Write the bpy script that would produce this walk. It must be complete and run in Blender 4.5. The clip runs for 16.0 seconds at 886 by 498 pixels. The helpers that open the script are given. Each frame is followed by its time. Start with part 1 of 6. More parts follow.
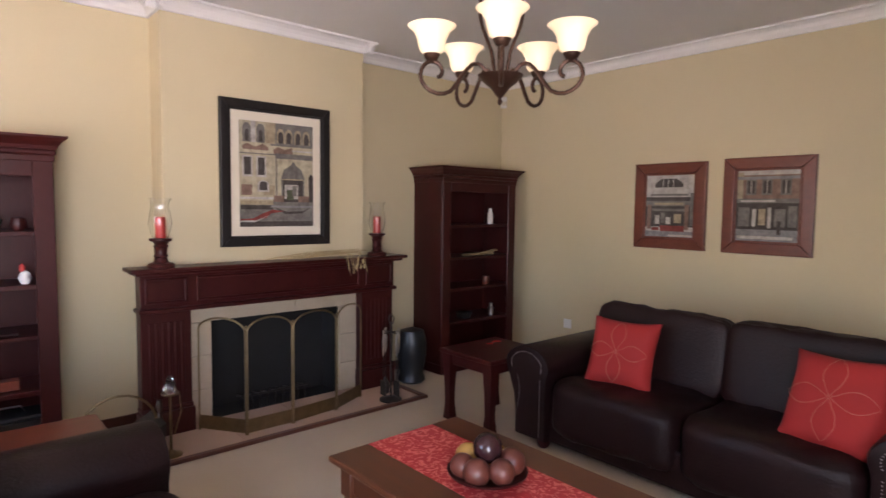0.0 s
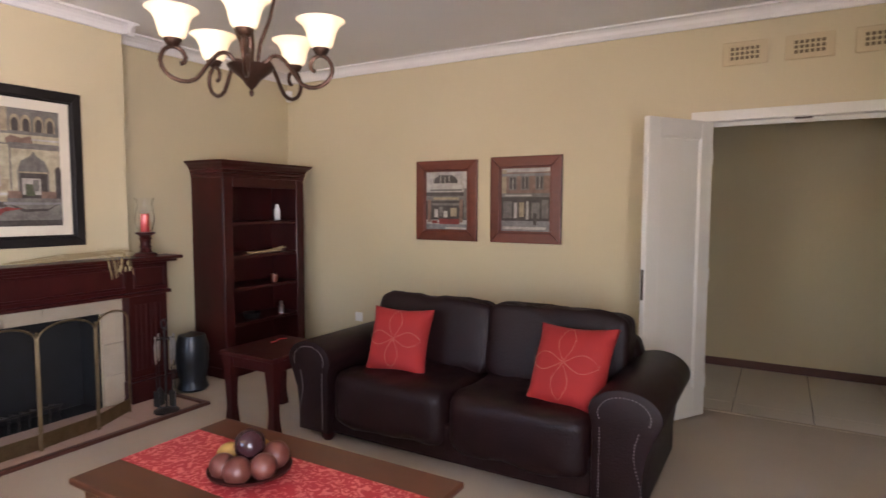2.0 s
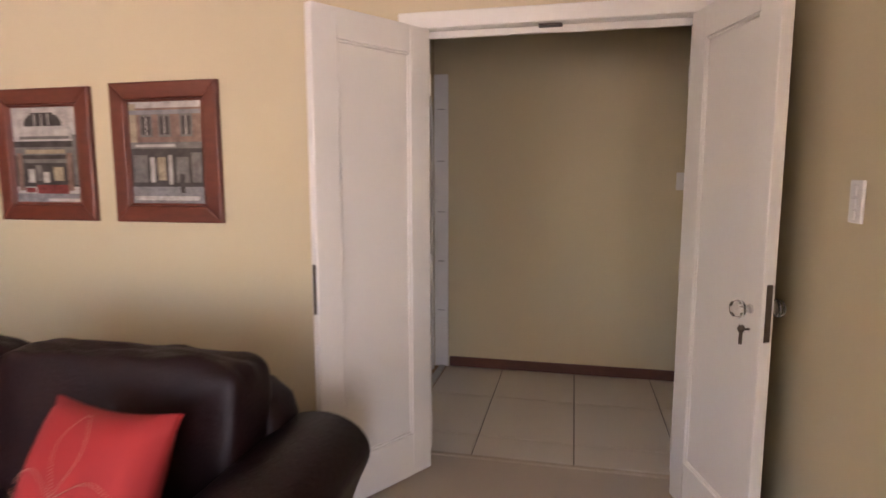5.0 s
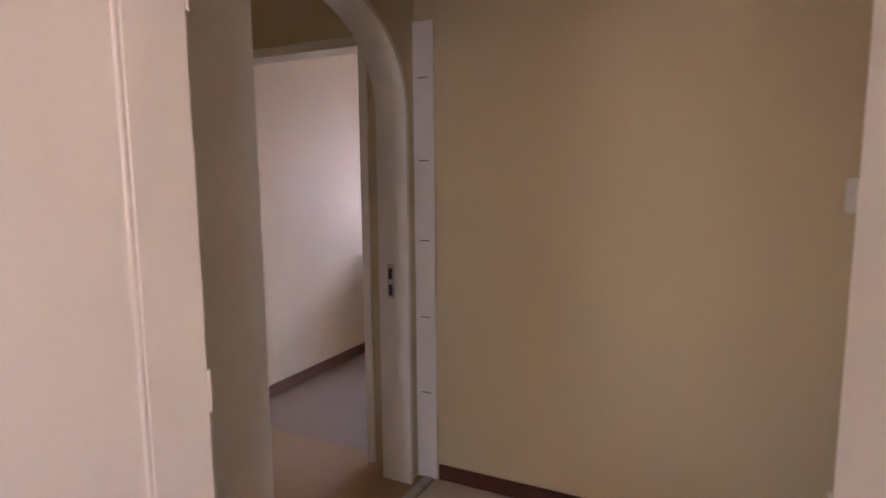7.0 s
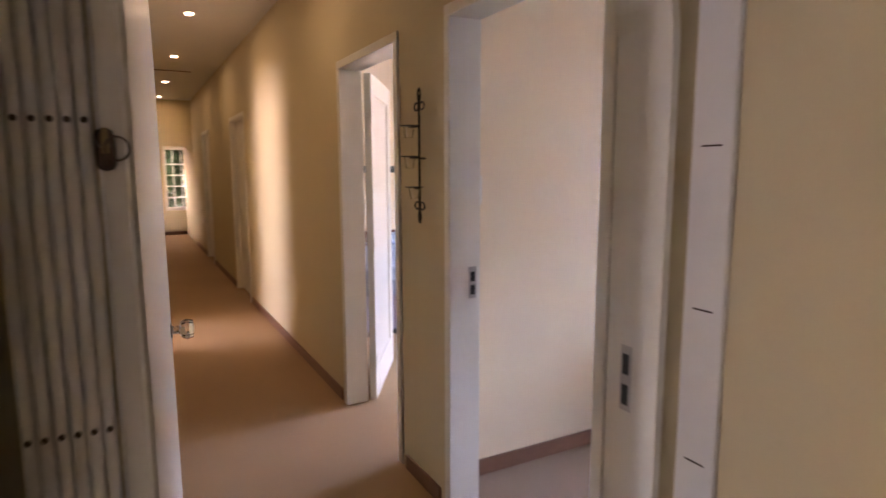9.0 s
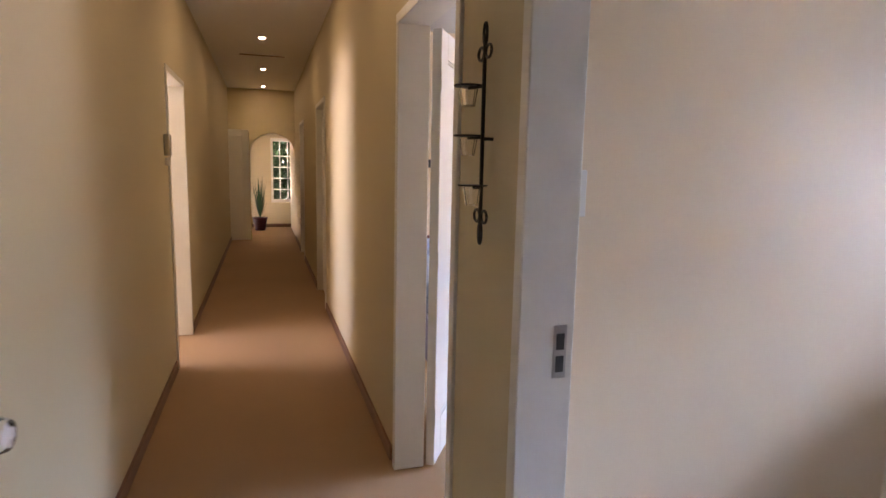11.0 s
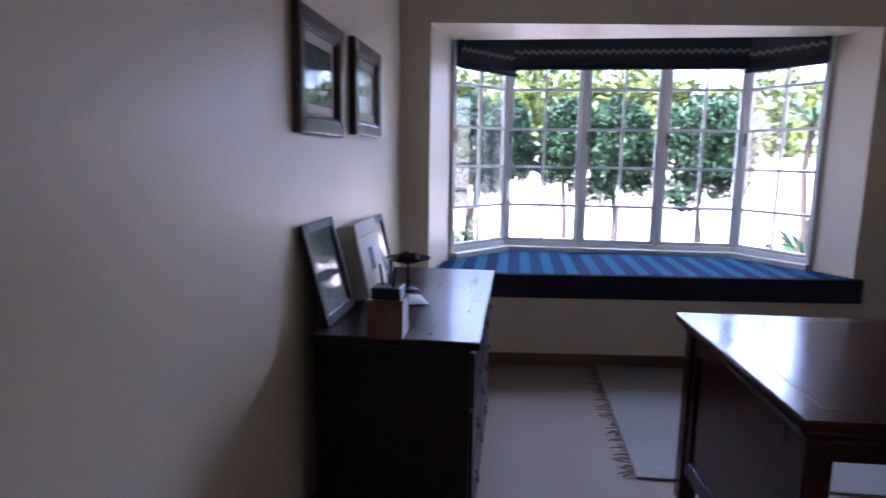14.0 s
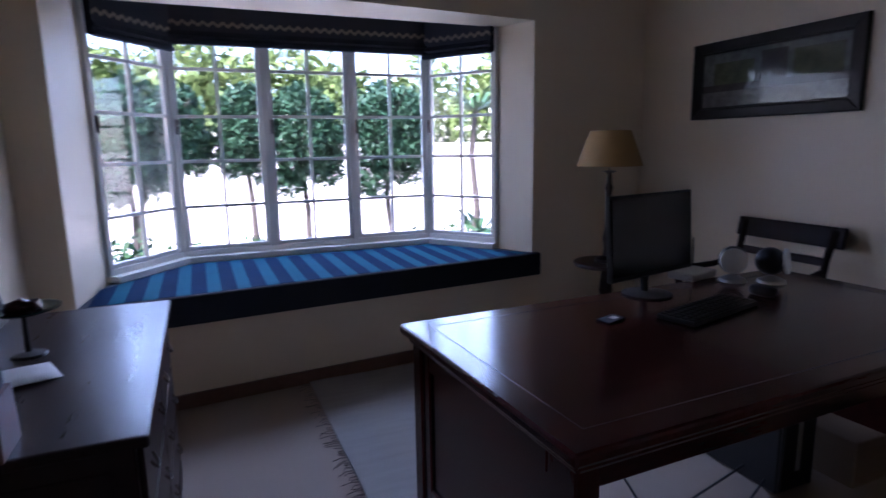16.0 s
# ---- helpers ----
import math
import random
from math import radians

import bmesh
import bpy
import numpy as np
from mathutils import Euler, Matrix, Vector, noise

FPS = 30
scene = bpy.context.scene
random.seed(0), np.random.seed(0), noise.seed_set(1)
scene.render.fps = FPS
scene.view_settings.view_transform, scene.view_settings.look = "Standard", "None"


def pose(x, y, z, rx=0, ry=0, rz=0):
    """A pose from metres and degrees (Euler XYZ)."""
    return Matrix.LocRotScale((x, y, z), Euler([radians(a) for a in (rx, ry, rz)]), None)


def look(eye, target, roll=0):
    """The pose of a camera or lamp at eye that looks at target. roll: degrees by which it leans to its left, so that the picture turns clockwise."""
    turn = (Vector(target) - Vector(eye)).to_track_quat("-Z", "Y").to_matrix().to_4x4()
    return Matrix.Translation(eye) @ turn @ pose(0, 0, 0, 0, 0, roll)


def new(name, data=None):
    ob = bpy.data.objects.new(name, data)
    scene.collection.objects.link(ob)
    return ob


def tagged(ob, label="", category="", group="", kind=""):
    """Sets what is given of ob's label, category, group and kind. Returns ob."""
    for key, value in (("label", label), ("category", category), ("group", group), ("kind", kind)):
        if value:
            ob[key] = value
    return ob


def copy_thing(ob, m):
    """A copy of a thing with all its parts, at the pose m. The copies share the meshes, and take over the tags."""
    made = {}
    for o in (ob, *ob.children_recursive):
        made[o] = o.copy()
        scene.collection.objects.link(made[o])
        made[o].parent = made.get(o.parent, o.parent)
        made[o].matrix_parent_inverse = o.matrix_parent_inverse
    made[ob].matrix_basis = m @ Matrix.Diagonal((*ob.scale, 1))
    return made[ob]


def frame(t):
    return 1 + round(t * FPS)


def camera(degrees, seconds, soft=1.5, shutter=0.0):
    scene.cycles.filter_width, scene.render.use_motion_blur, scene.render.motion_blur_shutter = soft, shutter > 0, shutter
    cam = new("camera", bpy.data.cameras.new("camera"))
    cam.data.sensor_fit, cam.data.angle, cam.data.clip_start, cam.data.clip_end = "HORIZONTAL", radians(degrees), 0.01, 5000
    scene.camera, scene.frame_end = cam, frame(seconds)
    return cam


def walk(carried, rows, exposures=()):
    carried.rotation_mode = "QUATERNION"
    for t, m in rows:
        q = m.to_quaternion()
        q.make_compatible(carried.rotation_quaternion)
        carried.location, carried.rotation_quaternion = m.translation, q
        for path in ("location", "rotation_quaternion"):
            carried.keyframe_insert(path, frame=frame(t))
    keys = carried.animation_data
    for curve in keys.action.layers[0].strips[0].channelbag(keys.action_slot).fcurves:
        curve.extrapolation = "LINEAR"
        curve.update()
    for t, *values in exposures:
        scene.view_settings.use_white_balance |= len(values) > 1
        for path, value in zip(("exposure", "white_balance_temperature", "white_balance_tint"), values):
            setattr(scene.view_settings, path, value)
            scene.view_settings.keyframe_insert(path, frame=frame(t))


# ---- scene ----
cam = camera(74.4, 16.0, soft=1.5, shutter=0.5)
PATH = [
    (0, (0.289, -0.024, 1.48), (-1.208, 1.296, 1.338), 0.7),
    (0.5, (0.332, -0.014, 1.476), (-1.057, 1.419, 1.336), 0.5),
    (1, (0.381, -0.008, 1.469), (-0.874, 1.543, 1.331), 0.4),
    (1.5, (0.427, 0.01, 1.468), (-0.696, 1.659, 1.328), 0.3),
    (2, (0.471, 0.057, 1.462), (-0.528, 1.783, 1.317), 0.2),
    (2.5, (0.501, 0.106, 1.453), (-0.366, 1.902, 1.296), 0.1),
    (3, (0.505, 0.234, 1.422), (-0.247, 2.077, 1.223), -0.2),
    (3.5, (0.534, 0.534, 1.39), (-0.113, 2.408, 1.124), -0.1),
    (4, (0.584, 0.915, 1.397), (0.073, 2.831, 1.128), -0.2),
    (4.5, (0.647, 1.402, 1.387), (0.175, 3.328, 1.126), -0.2),
    (5, (0.686, 1.869, 1.407), (0.253, 3.805, 1.154), -0.1),
    (5.2, (0.705, 2.051, 1.41), (0.293, 3.991, 1.158), -0.0),
    (7.3, (1.01, 3.83, 1.445), (0.005, 5.536, 1.193), -0.6),
    (7.5, (0.989, 3.953, 1.448), (-0.108, 5.607, 1.197), -0.7),
    (7.7, (0.965, 4.083, 1.46), (-0.224, 5.666, 1.204), -0.7),
    (8, (0.929, 4.274, 1.476), (-0.42, 5.727, 1.213), -0.8),
    (8.3, (0.857, 4.468, 1.46), (-0.669, 5.731, 1.196), -0.6),
    (8.5, (0.805, 4.585, 1.449), (-0.809, 5.737, 1.185), -0.5),
    (9, (0.602, 4.853, 1.452), (-1.147, 5.786, 1.183), -0.2),
    (9.2, (0.52, 4.944, 1.454), (-1.278, 5.775, 1.179), -0.5),
    (11.3, (-0.317, 5.451, 1.417), (-2.211, 6.032, 1.14), 1.2),
    (11.5, (-0.385, 5.491, 1.411), (-2.224, 6.226, 1.133), 0.9),
    (11.8, (-0.491, 5.541, 1.404), (-2.212, 6.522, 1.132), 0.8),
    (12, (-0.576, 5.462, 1.443), (-2.054, 6.772, 1.131), 1.7),
    (12.5, (-0.708, 5.573, 1.409), (-1.869, 7.174, 1.113), 1.4),
    (13, (-0.809, 5.739, 1.382), (-1.689, 7.512, 1.093), 1.4),
    (13.5, (-0.857, 5.857, 1.393), (-1.415, 7.754, 1.091), 1.3),
    (14, (-0.89, 5.996, 1.391), (-1.131, 7.956, 1.079), 0.8),
    (14.5, (-0.858, 6.127, 1.389), (-0.838, 8.1, 1.062), 0.4),
    (15, (-0.788, 6.261, 1.394), (-0.551, 8.219, 1.061), 0.0),
    (15.5, (-0.776, 6.375, 1.391), (-0.313, 8.289, 1.044), -0.4),
    (16, (-0.847, 6.501, 1.401), (-0.09, 8.319, 1.052), -0.9),
]
EXPOSURES = [(0.0, 3.6, 6400, 27), (2.5, 4.0, 6400, 26), (5.2, 4.3, 6800, 37), (7.3, 4.35, 7100, 46), (8.3, 4.7, 7100, 44), (9.2, 4.9, 6850, 38), (11.5, 4.6, 6500, 33), (12.5, 4.05, 6350, 38), (13.5, 3.35, 5800, 39), (14.5, 2.8, 5600, 38), (16.0, 2.55, 5450, 36)]
walk(cam, [(t, look(eye, target, roll)) for t, eye, target, roll in PATH], EXPOSURES)

# ---- light ----
world = bpy.data.worlds.new("world")
scene.world = world
world.use_nodes = True
wn = world.node_tree.nodes
sky = wn.new("ShaderNodeTexSky")
sky.sky_type = "NISHITA"
sky.sun_disc = False
sky.sun_elevation = radians(52.5)
sky.sun_rotation = radians(240)
world.node_tree.links.new(sky.outputs[0], wn["Background"].inputs[0])
wn["Background"].inputs[1].default_value = 0.15

sun = new("sun", bpy.data.lights.new("sun", "SUN"))
sun.data.energy = 5.0
sun.data.angle = radians(0.5)
sun.data.color = (1.0, 0.95, 0.86)
sun.matrix_world = look((-7.0, -4.0, 10.5), (0, 0, 0))


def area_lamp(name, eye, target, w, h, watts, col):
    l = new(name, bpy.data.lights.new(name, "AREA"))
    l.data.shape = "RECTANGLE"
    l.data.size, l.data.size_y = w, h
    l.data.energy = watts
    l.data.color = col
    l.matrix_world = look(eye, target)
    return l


DAY = (0.86, 0.92, 1.0)
area_lamp("daylight_east_window", (1.40, -0.9, 1.2), (-1.0, -0.9, 1.0), 1.7, 1.9, 8.5, DAY)
area_lamp("daylight_bedroom_window", (-3.4, 10.4, 1.5), (-3.4, 8, 1.2), 1.8, 1.3, 0.9, (0.42, 0.64, 1.0))
area_lamp("daylight_far_room_window", (-5.0, 1.75, 1.5), (-5.0, 4, 1.2), 1.8, 1.3, 3.4, (1.0, 0.92, 0.85))
# Unseen lamps added above the garden; they boost the sky's light into the study.
area_lamp("study_sky_fill_far", (0.5, 19.0, 5.0), (-0.3, 8.0, 1.2), 13.0, 2.4, 235, (0.57, 0.77, 1.0))
area_lamp("study_sky_fill_high", (0.3, 15.2, 6.4), (0.0, 9.0, 0.3), 6.0, 2.6, 95, (0.57, 0.77, 1.0))
# Weak fill lamp added at the end room's wall, aside from its window.
area_lamp("end_room_fill", (-14.2, 7.4, 1.6), (-13.4, 5.2, 1.0), 1.0, 1.2, 0.06, DAY)
WARM = (1.0, 0.77, 0.42)
DOWNLIGHTS = [(-2.9, 5.39), (-4.95, 5.39), (-7.05, 5.41), (-9.25, 5.42), (-11.2, 5.42)]
for n, (x, y) in enumerate(DOWNLIGHTS):
    d = new("downlight_lamp", bpy.data.lights.new("downlight_lamp", "AREA"))
    d.data.shape, d.data.size, d.data.energy, d.data.color = "DISK", 0.07, 0.11, WARM
    d.matrix_world = look((x, y, 2.745), (x, y, 0))


# ---- helpers for shapes ----
def box(bm, x0, x1, y0, y1, z0, z1, bev=0.0, seg=1):
    """A box with edges rounded by bev."""
    r = bmesh.ops.create_cube(bm, size=1)
    vs = r["verts"]
    for v in vs:
        v.co = ((x0 + x1) / 2 + v.co.x * (x1 - x0), (y0 + y1) / 2 + v.co.y * (y1 - y0), (z0 + z1) / 2 + v.co.z * (z1 - z0))
    if bev:
        es = list({e for v in vs for e in v.link_edges})
        bmesh.ops.bevel(bm, geom=es, offset=bev, segments=seg, affect="EDGES", profile=0.5)
    return bm


def lathe(bm, prof, seg=20, cx=0.0, cy=0.0, cz=0.0):
    """A turned shape from (radius, height) pairs."""
    rings = []
    for r, z in prof:
        rings.append([bm.verts.new((cx + max(r, 1e-4) * math.cos(2 * math.pi * k / seg), cy + max(r, 1e-4) * math.sin(2 * math.pi * k / seg), cz + z)) for k in range(seg)])
    for a, b in zip(rings, rings[1:]):
        for k in range(seg):
            bm.faces.new((a[k], a[(k + 1) % seg], b[(k + 1) % seg], b[k]))
    if prof[0][0] > 2e-4:
        bm.faces.new(list(reversed(rings[0])))
    if prof[-1][0] > 2e-4:
        bm.faces.new(rings[-1])
    return bm


def tube(bm, pts, r, seg=8, r1=None):
    """A round rod along points, tapering from r to r1."""
    pts = [Vector(p) for p in pts]
    rings, n = [], len(pts)
    up = Vector((0.0, 0.0, 1.0))
    for i, p in enumerate(pts):
        d = (pts[min(i + 1, n - 1)] - pts[max(i - 1, 0)]).normalized()
        ref = up if abs(d.dot(up)) < 0.95 else Vector((1.0, 0.0, 0.0))
        if i:
            a = (prev - d * prev.dot(d)).normalized()
        else:
            a = d.cross(ref).normalized()
        prev = a
        b = d.cross(a)
        rr = r if r1 is None else r + (r1 - r) * i / (n - 1)
        rings.append([bm.verts.new(p + (a * math.cos(2 * math.pi * k / seg) + b * math.sin(2 * math.pi * k / seg)) * rr) for k in range(seg)])
    for a, b in zip(rings, rings[1:]):
        for k in range(seg):
            bm.faces.new((a[k], a[(k + 1) % seg], b[(k + 1) % seg], b[k]))
    bm.faces.new(list(reversed(rings[0])))
    bm.faces.new(rings[-1])
    return bm


def prism(bm, poly, axis, a, b):
    """A flat outline pushed along an axis: x takes (y, z), y takes (x, z), z takes (x, y)."""
    def at(p, h):
        return {"x": (h, p[0], p[1]), "y": (p[0], h, p[1]), "z": (p[0], p[1], h)}[axis]
    lo = [bm.verts.new(at(p, a)) for p in poly]
    hi = [bm.verts.new(at(p, b)) for p in poly]
    n = len(poly)
    for k in range(n):
        bm.faces.new((lo[k], lo[(k + 1) % n], hi[(k + 1) % n], hi[k]))
    bm.faces.new(list(reversed(lo)))
    bm.faces.new(hi)
    bmesh.ops.recalc_face_normals(bm, faces=bm.faces)
    return bm


def cushion(bm, w, d, h, px=6, ph=2.2, cuts=9, dent=0.0, pinch=0.0, seed=0):
    """A stuffed cushion: fat in the middle, thin at its edges."""
    r = bmesh.ops.create_cube(bm, size=2)
    bmesh.ops.subdivide_edges(bm, edges=list({e for v in r["verts"] for e in v.link_edges}), cuts=cuts, use_grid_fill=True)
    for v in bm.verts:
        x, y, z = v.co
        fat = (max(0.0, 1 - abs(x) ** px) * max(0.0, 1 - abs(y) ** px)) ** (1 / ph)
        k = 1 - pinch * (1 - y * y) * abs(x) ** 3
        q = 1 - pinch * (1 - x * x) * abs(y) ** 3
        wob = noise.noise(Vector((x * 1.6 + seed * 7.1, y * 1.6, z * 0.7 + seed))) * dent
        v.co = (x * w / 2 * k, y * d / 2 * q, z * h / 2 * (0.10 + 0.90 * fat) + wob)
    return bm


def soft_box(bm, w, d, h, cuts=8, p=5.0, dent=0.0, seed=0):
    """An upholstered block with round edges and a little unevenness."""
    r = bmesh.ops.create_cube(bm, size=2)
    bmesh.ops.subdivide_edges(bm, edges=list({e for v in r["verts"] for e in v.link_edges}), cuts=cuts, use_grid_fill=True)
    for v in bm.verts:
        c = v.co
        n = (abs(c.x) ** p + abs(c.y) ** p + abs(c.z) ** p) ** (1 / p)
        m = max(abs(c.x), abs(c.y), abs(c.z))
        c = c * (m / n)
        wob = noise.noise(Vector((c.x * 2.1 + seed * 3.3, c.y * 2.1, c.z * 2.1))) * dent + noise.noise(Vector((c.x * 7.0 + seed, c.y * 5.0, c.z * 5.0))) * dent * 0.3
        v.co = (c.x * w / 2, c.y * d / 2, c.z * h / 2 + wob)
    return bm


def move(bm, m, verts=None):
    bmesh.ops.transform(bm, matrix=m, verts=list(verts) if verts else bm.verts[:])
    return bm


def mesh_of(name, bm, material, smooth=False):
    me = bpy.data.meshes.new(name)
    bm.to_mesh(me)
    bm.free()
    me.materials.append(material)
    if smooth:
        me.shade_smooth()
        me.set_sharp_from_angle(angle=radians(40))
    return me


def part(name, bm, material, parent=None, label="", smooth=False):
    """One mesh object under a thing or a part."""
    ob = new(name, mesh_of(name, bm, material, smooth))
    if parent:
        ob.parent = parent
    if label:
        ob["label"] = label
    return ob


def thing(name, x, y, z, label, category, rz=0, group=""):
    """An Empty at a thing's base, which carries its parts."""
    ob = new(name)
    ob.empty_display_size = 0.1
    ob.matrix_world = pose(x, y, z, 0, 0, rz)
    return tagged(ob, label, category, group)


def whole(name, bm, material, label, category, group="", smooth=False):
    """A thing that is one mesh."""
    return tagged(part(name, bm, material, None, "", smooth), label, category, group)


def setting(name, bm, material, label=""):
    return tagged(part(name, bm, material), label, "", "", "structure")


def NB():
    return bmesh.new()


# ---- materials ----
def mat(name, col, col2=None, rough=0.5, scale=3.0, fine=60.0, bump=0.05, metal=0.0, stretch=(1, 1, 1), amount=0.6, spec=0.5, coat=0.0, rough_var=0.1, dist=0.002):
    """A surface with slow stains and fine grain."""
    m = bpy.data.materials.new(name)
    m.use_nodes = True
    nt = m.node_tree
    N, L = nt.nodes, nt.links
    b = N["Principled BSDF"]
    col2 = col2 or tuple(c * 0.8 for c in col)
    tc = N.new("ShaderNodeTexCoord")
    mp = N.new("ShaderNodeMapping")
    mp.inputs["Scale"].default_value = stretch
    L.new(tc.outputs["Object"], mp.inputs["Vector"])
    big = N.new("ShaderNodeTexNoise")
    big.inputs["Scale"].default_value = scale
    big.inputs["Detail"].default_value = 5
    L.new(mp.outputs[0], big.inputs["Vector"])
    small = N.new("ShaderNodeTexNoise")
    small.inputs["Scale"].default_value = fine
    small.inputs["Detail"].default_value = 3
    L.new(mp.outputs[0], small.inputs["Vector"])
    mx = N.new("ShaderNodeMath")
    mx.operation = "MULTIPLY_ADD"
    mx.inputs[1].default_value = 0.35
    L.new(small.outputs["Fac"], mx.inputs[0])
    sc = N.new("ShaderNodeMath")
    sc.operation = "MULTIPLY"
    sc.inputs[1].default_value = 0.65
    L.new(big.outputs["Fac"], sc.inputs[0])
    L.new(sc.outputs[0], mx.inputs[2])
    ramp = N.new("ShaderNodeValToRGB")
    ramp.color_ramp.elements[0].position = 0.5 - 0.25 / max(amount, 0.1) * 0.6
    ramp.color_ramp.elements[1].position = 0.5 + 0.25 / max(amount, 0.1) * 0.6
    ramp.color_ramp.elements[0].color = (*col2, 1)
    ramp.color_ramp.elements[1].color = (*col, 1)
    L.new(mx.outputs[0], ramp.inputs[0])
    L.new(ramp.outputs[0], b.inputs["Base Color"])
    rr = N.new("ShaderNodeMapRange")
    rr.inputs["To Min"].default_value = max(0.02, rough - rough_var)
    rr.inputs["To Max"].default_value = min(1.0, rough + rough_var)
    L.new(mx.outputs[0], rr.inputs["Value"])
    L.new(rr.outputs[0], b.inputs["Roughness"])
    bp = N.new("ShaderNodeBump")
    bp.inputs["Strength"].default_value = bump
    bp.inputs["Distance"].default_value = dist
    L.new(small.outputs["Fac"], bp.inputs["Height"])
    L.new(bp.outputs[0], b.inputs["Normal"])
    b.inputs["Metallic"].default_value = metal
    b.inputs["Specular IOR Level"].default_value = spec
    b.inputs["Coat Weight"].default_value = coat
    b.inputs["Coat Roughness"].default_value = 0.08
    return m


def glass(name, col=(1, 1, 1), rough=0.0):
    m = bpy.data.materials.new(name)
    m.use_nodes = True
    b = m.node_tree.nodes["Principled BSDF"]
    b.inputs["Base Color"].default_value = (*col, 1)
    b.inputs["Roughness"].default_value = rough
    b.inputs["Transmission Weight"].default_value = 1.0
    b.inputs["IOR"].default_value = 1.45
    return m


def glow(name, col, strength, base=(0.9, 0.85, 0.75)):
    m = bpy.data.materials.new(name)
    m.use_nodes = True
    b = m.node_tree.nodes["Principled BSDF"]
    b.inputs["Base Color"].default_value = (*base, 1)
    b.inputs["Emission Color"].default_value = (*col, 1)
    b.inputs["Emission Strength"].default_value = strength
    return m


PLASTER = mat("cream_wall_paint", (0.59, 0.505, 0.325), (0.555, 0.47, 0.295), 0.75, 1.3, 140, 0.12)
PLASTER_STUDY = mat("pale_study_wall_paint", (0.80, 0.675, 0.505), (0.76, 0.63, 0.455), 0.42, 1.3, 140, 0.12)
CEIL = mat("white_ceiling_paint", (0.74, 0.72, 0.70), (0.70, 0.68, 0.66), 0.85, 1.0, 120, 0.08)
TRIM = mat("white_gloss_paint", (0.74, 0.72, 0.66), (0.70, 0.675, 0.61), 0.32, 2.0, 60, 0.05)
# Corridor carpet again; the study's own light and shade are put in its colour.
CARPET_STUDY = mat("carpet_toned_for_study_light", (0.34, 0.26, 0.205), (0.28, 0.21, 0.165), 0.95, 1.4, 300, 0.6, dist=0.004)
CARPET_HALL = mat("brown_beige_carpet", (0.43, 0.285, 0.16), (0.36, 0.23, 0.125), 0.95, 1.4, 300, 0.6, dist=0.004)
CARPET = mat("beige_carpet", (0.50, 0.42, 0.325), (0.42, 0.345, 0.26), 0.95, 2.0, 320, 0.6, dist=0.004)
SKIRT = mat("dark_wood_skirting", (0.115, 0.038, 0.024), (0.07, 0.022, 0.014), 0.4, 5, 60, 0.06, stretch=(3, 3, 12))
SKIRT_BROWN = mat("brown_skirting", (0.22, 0.11, 0.068), (0.16, 0.078, 0.048), 0.45, 5, 60, 0.06, stretch=(3, 3, 12))
MAHOGANY = mat("dark_mahogany", (0.056, 0.0088, 0.0076), (0.024, 0.0044, 0.004), 0.36, 3, 45, 0.05, stretch=(2, 2, 0.6), spec=0.22, coat=0.05)
TEAK = mat("brown_polished_wood", (0.12, 0.042, 0.020), (0.07, 0.022, 0.011), 0.34, 3, 40, 0.05, stretch=(0.5, 6, 4), spec=0.3, coat=0.05)
BLACKWOOD = mat("black_brown_wood", (0.030, 0.013, 0.011), (0.017, 0.007, 0.007), 0.30, 3, 45, 0.05, stretch=(5, 0.6, 2), spec=0.2, coat=0.03)
CHAIRWOOD = mat("dark_chair_wood", (0.022, 0.008, 0.006), (0.012, 0.005, 0.004), 0.6, 3, 45, 0.05, stretch=(2, 2, 0.6), spec=0.2)
DESKWOOD = mat("polished_desk_wood", (0.050, 0.010, 0.007), (0.024, 0.006, 0.005), 0.2, 3, 45, 0.02, stretch=(0.6, 6, 3), spec=0.2, coat=0.06, rough_var=0.05)
LEATHER = mat("dark_brown_leather", (0.017, 0.0052, 0.0050), (0.0085, 0.003, 0.0030), 0.46, 7, 90, 0.5, spec=0.22, dist=0.005)
RED_CLOTH = mat("red_cushion_cloth", (0.35, 0.017, 0.014), (0.27, 0.012, 0.011), 0.8, 6, 260, 0.35)
THREAD = mat("pale_thread", (0.50, 0.22, 0.15), None, 0.7)
BLACK = mat("black_plastic", (0.012, 0.012, 0.013), None, 0.35, 6, 80, 0.05)
IRON = mat("dark_wrought_iron", (0.030, 0.026, 0.024), (0.02, 0.017, 0.015), 0.45, 20, 150, 0.2, metal=0.4)
BRONZE = mat("bronze_lamp_metal", (0.09, 0.045, 0.028), (0.045, 0.024, 0.016), 0.38, 12, 90, 0.1, metal=0.7)
BRASS = mat("aged_brass", (0.33, 0.25, 0.14), (0.20, 0.15, 0.085), 0.36, 15, 90, 0.08, metal=1.0)
STEEL = mat("brushed_steel", (0.55, 0.53, 0.50), (0.42, 0.40, 0.37), 0.3, 12, 120, 0.05, metal=1.0)
OLD_METAL = mat("worn_dark_lock_metal", (0.12, 0.09, 0.07), (0.06, 0.045, 0.035), 0.4, 25, 120, 0.1, metal=0.8)
STONE = mat("cream_fireplace_stone", (0.50, 0.42, 0.31), (0.40, 0.32, 0.225), 0.6, 6, 90, 0.15)
HEARTH = mat("pinkish_hearth_tile", (0.50, 0.36, 0.28), (0.42, 0.29, 0.22), 0.5, 5, 90, 0.12)
SOOT = mat("sooty_firebox", (0.010, 0.009, 0.009), None, 0.8, 8, 60, 0.3)
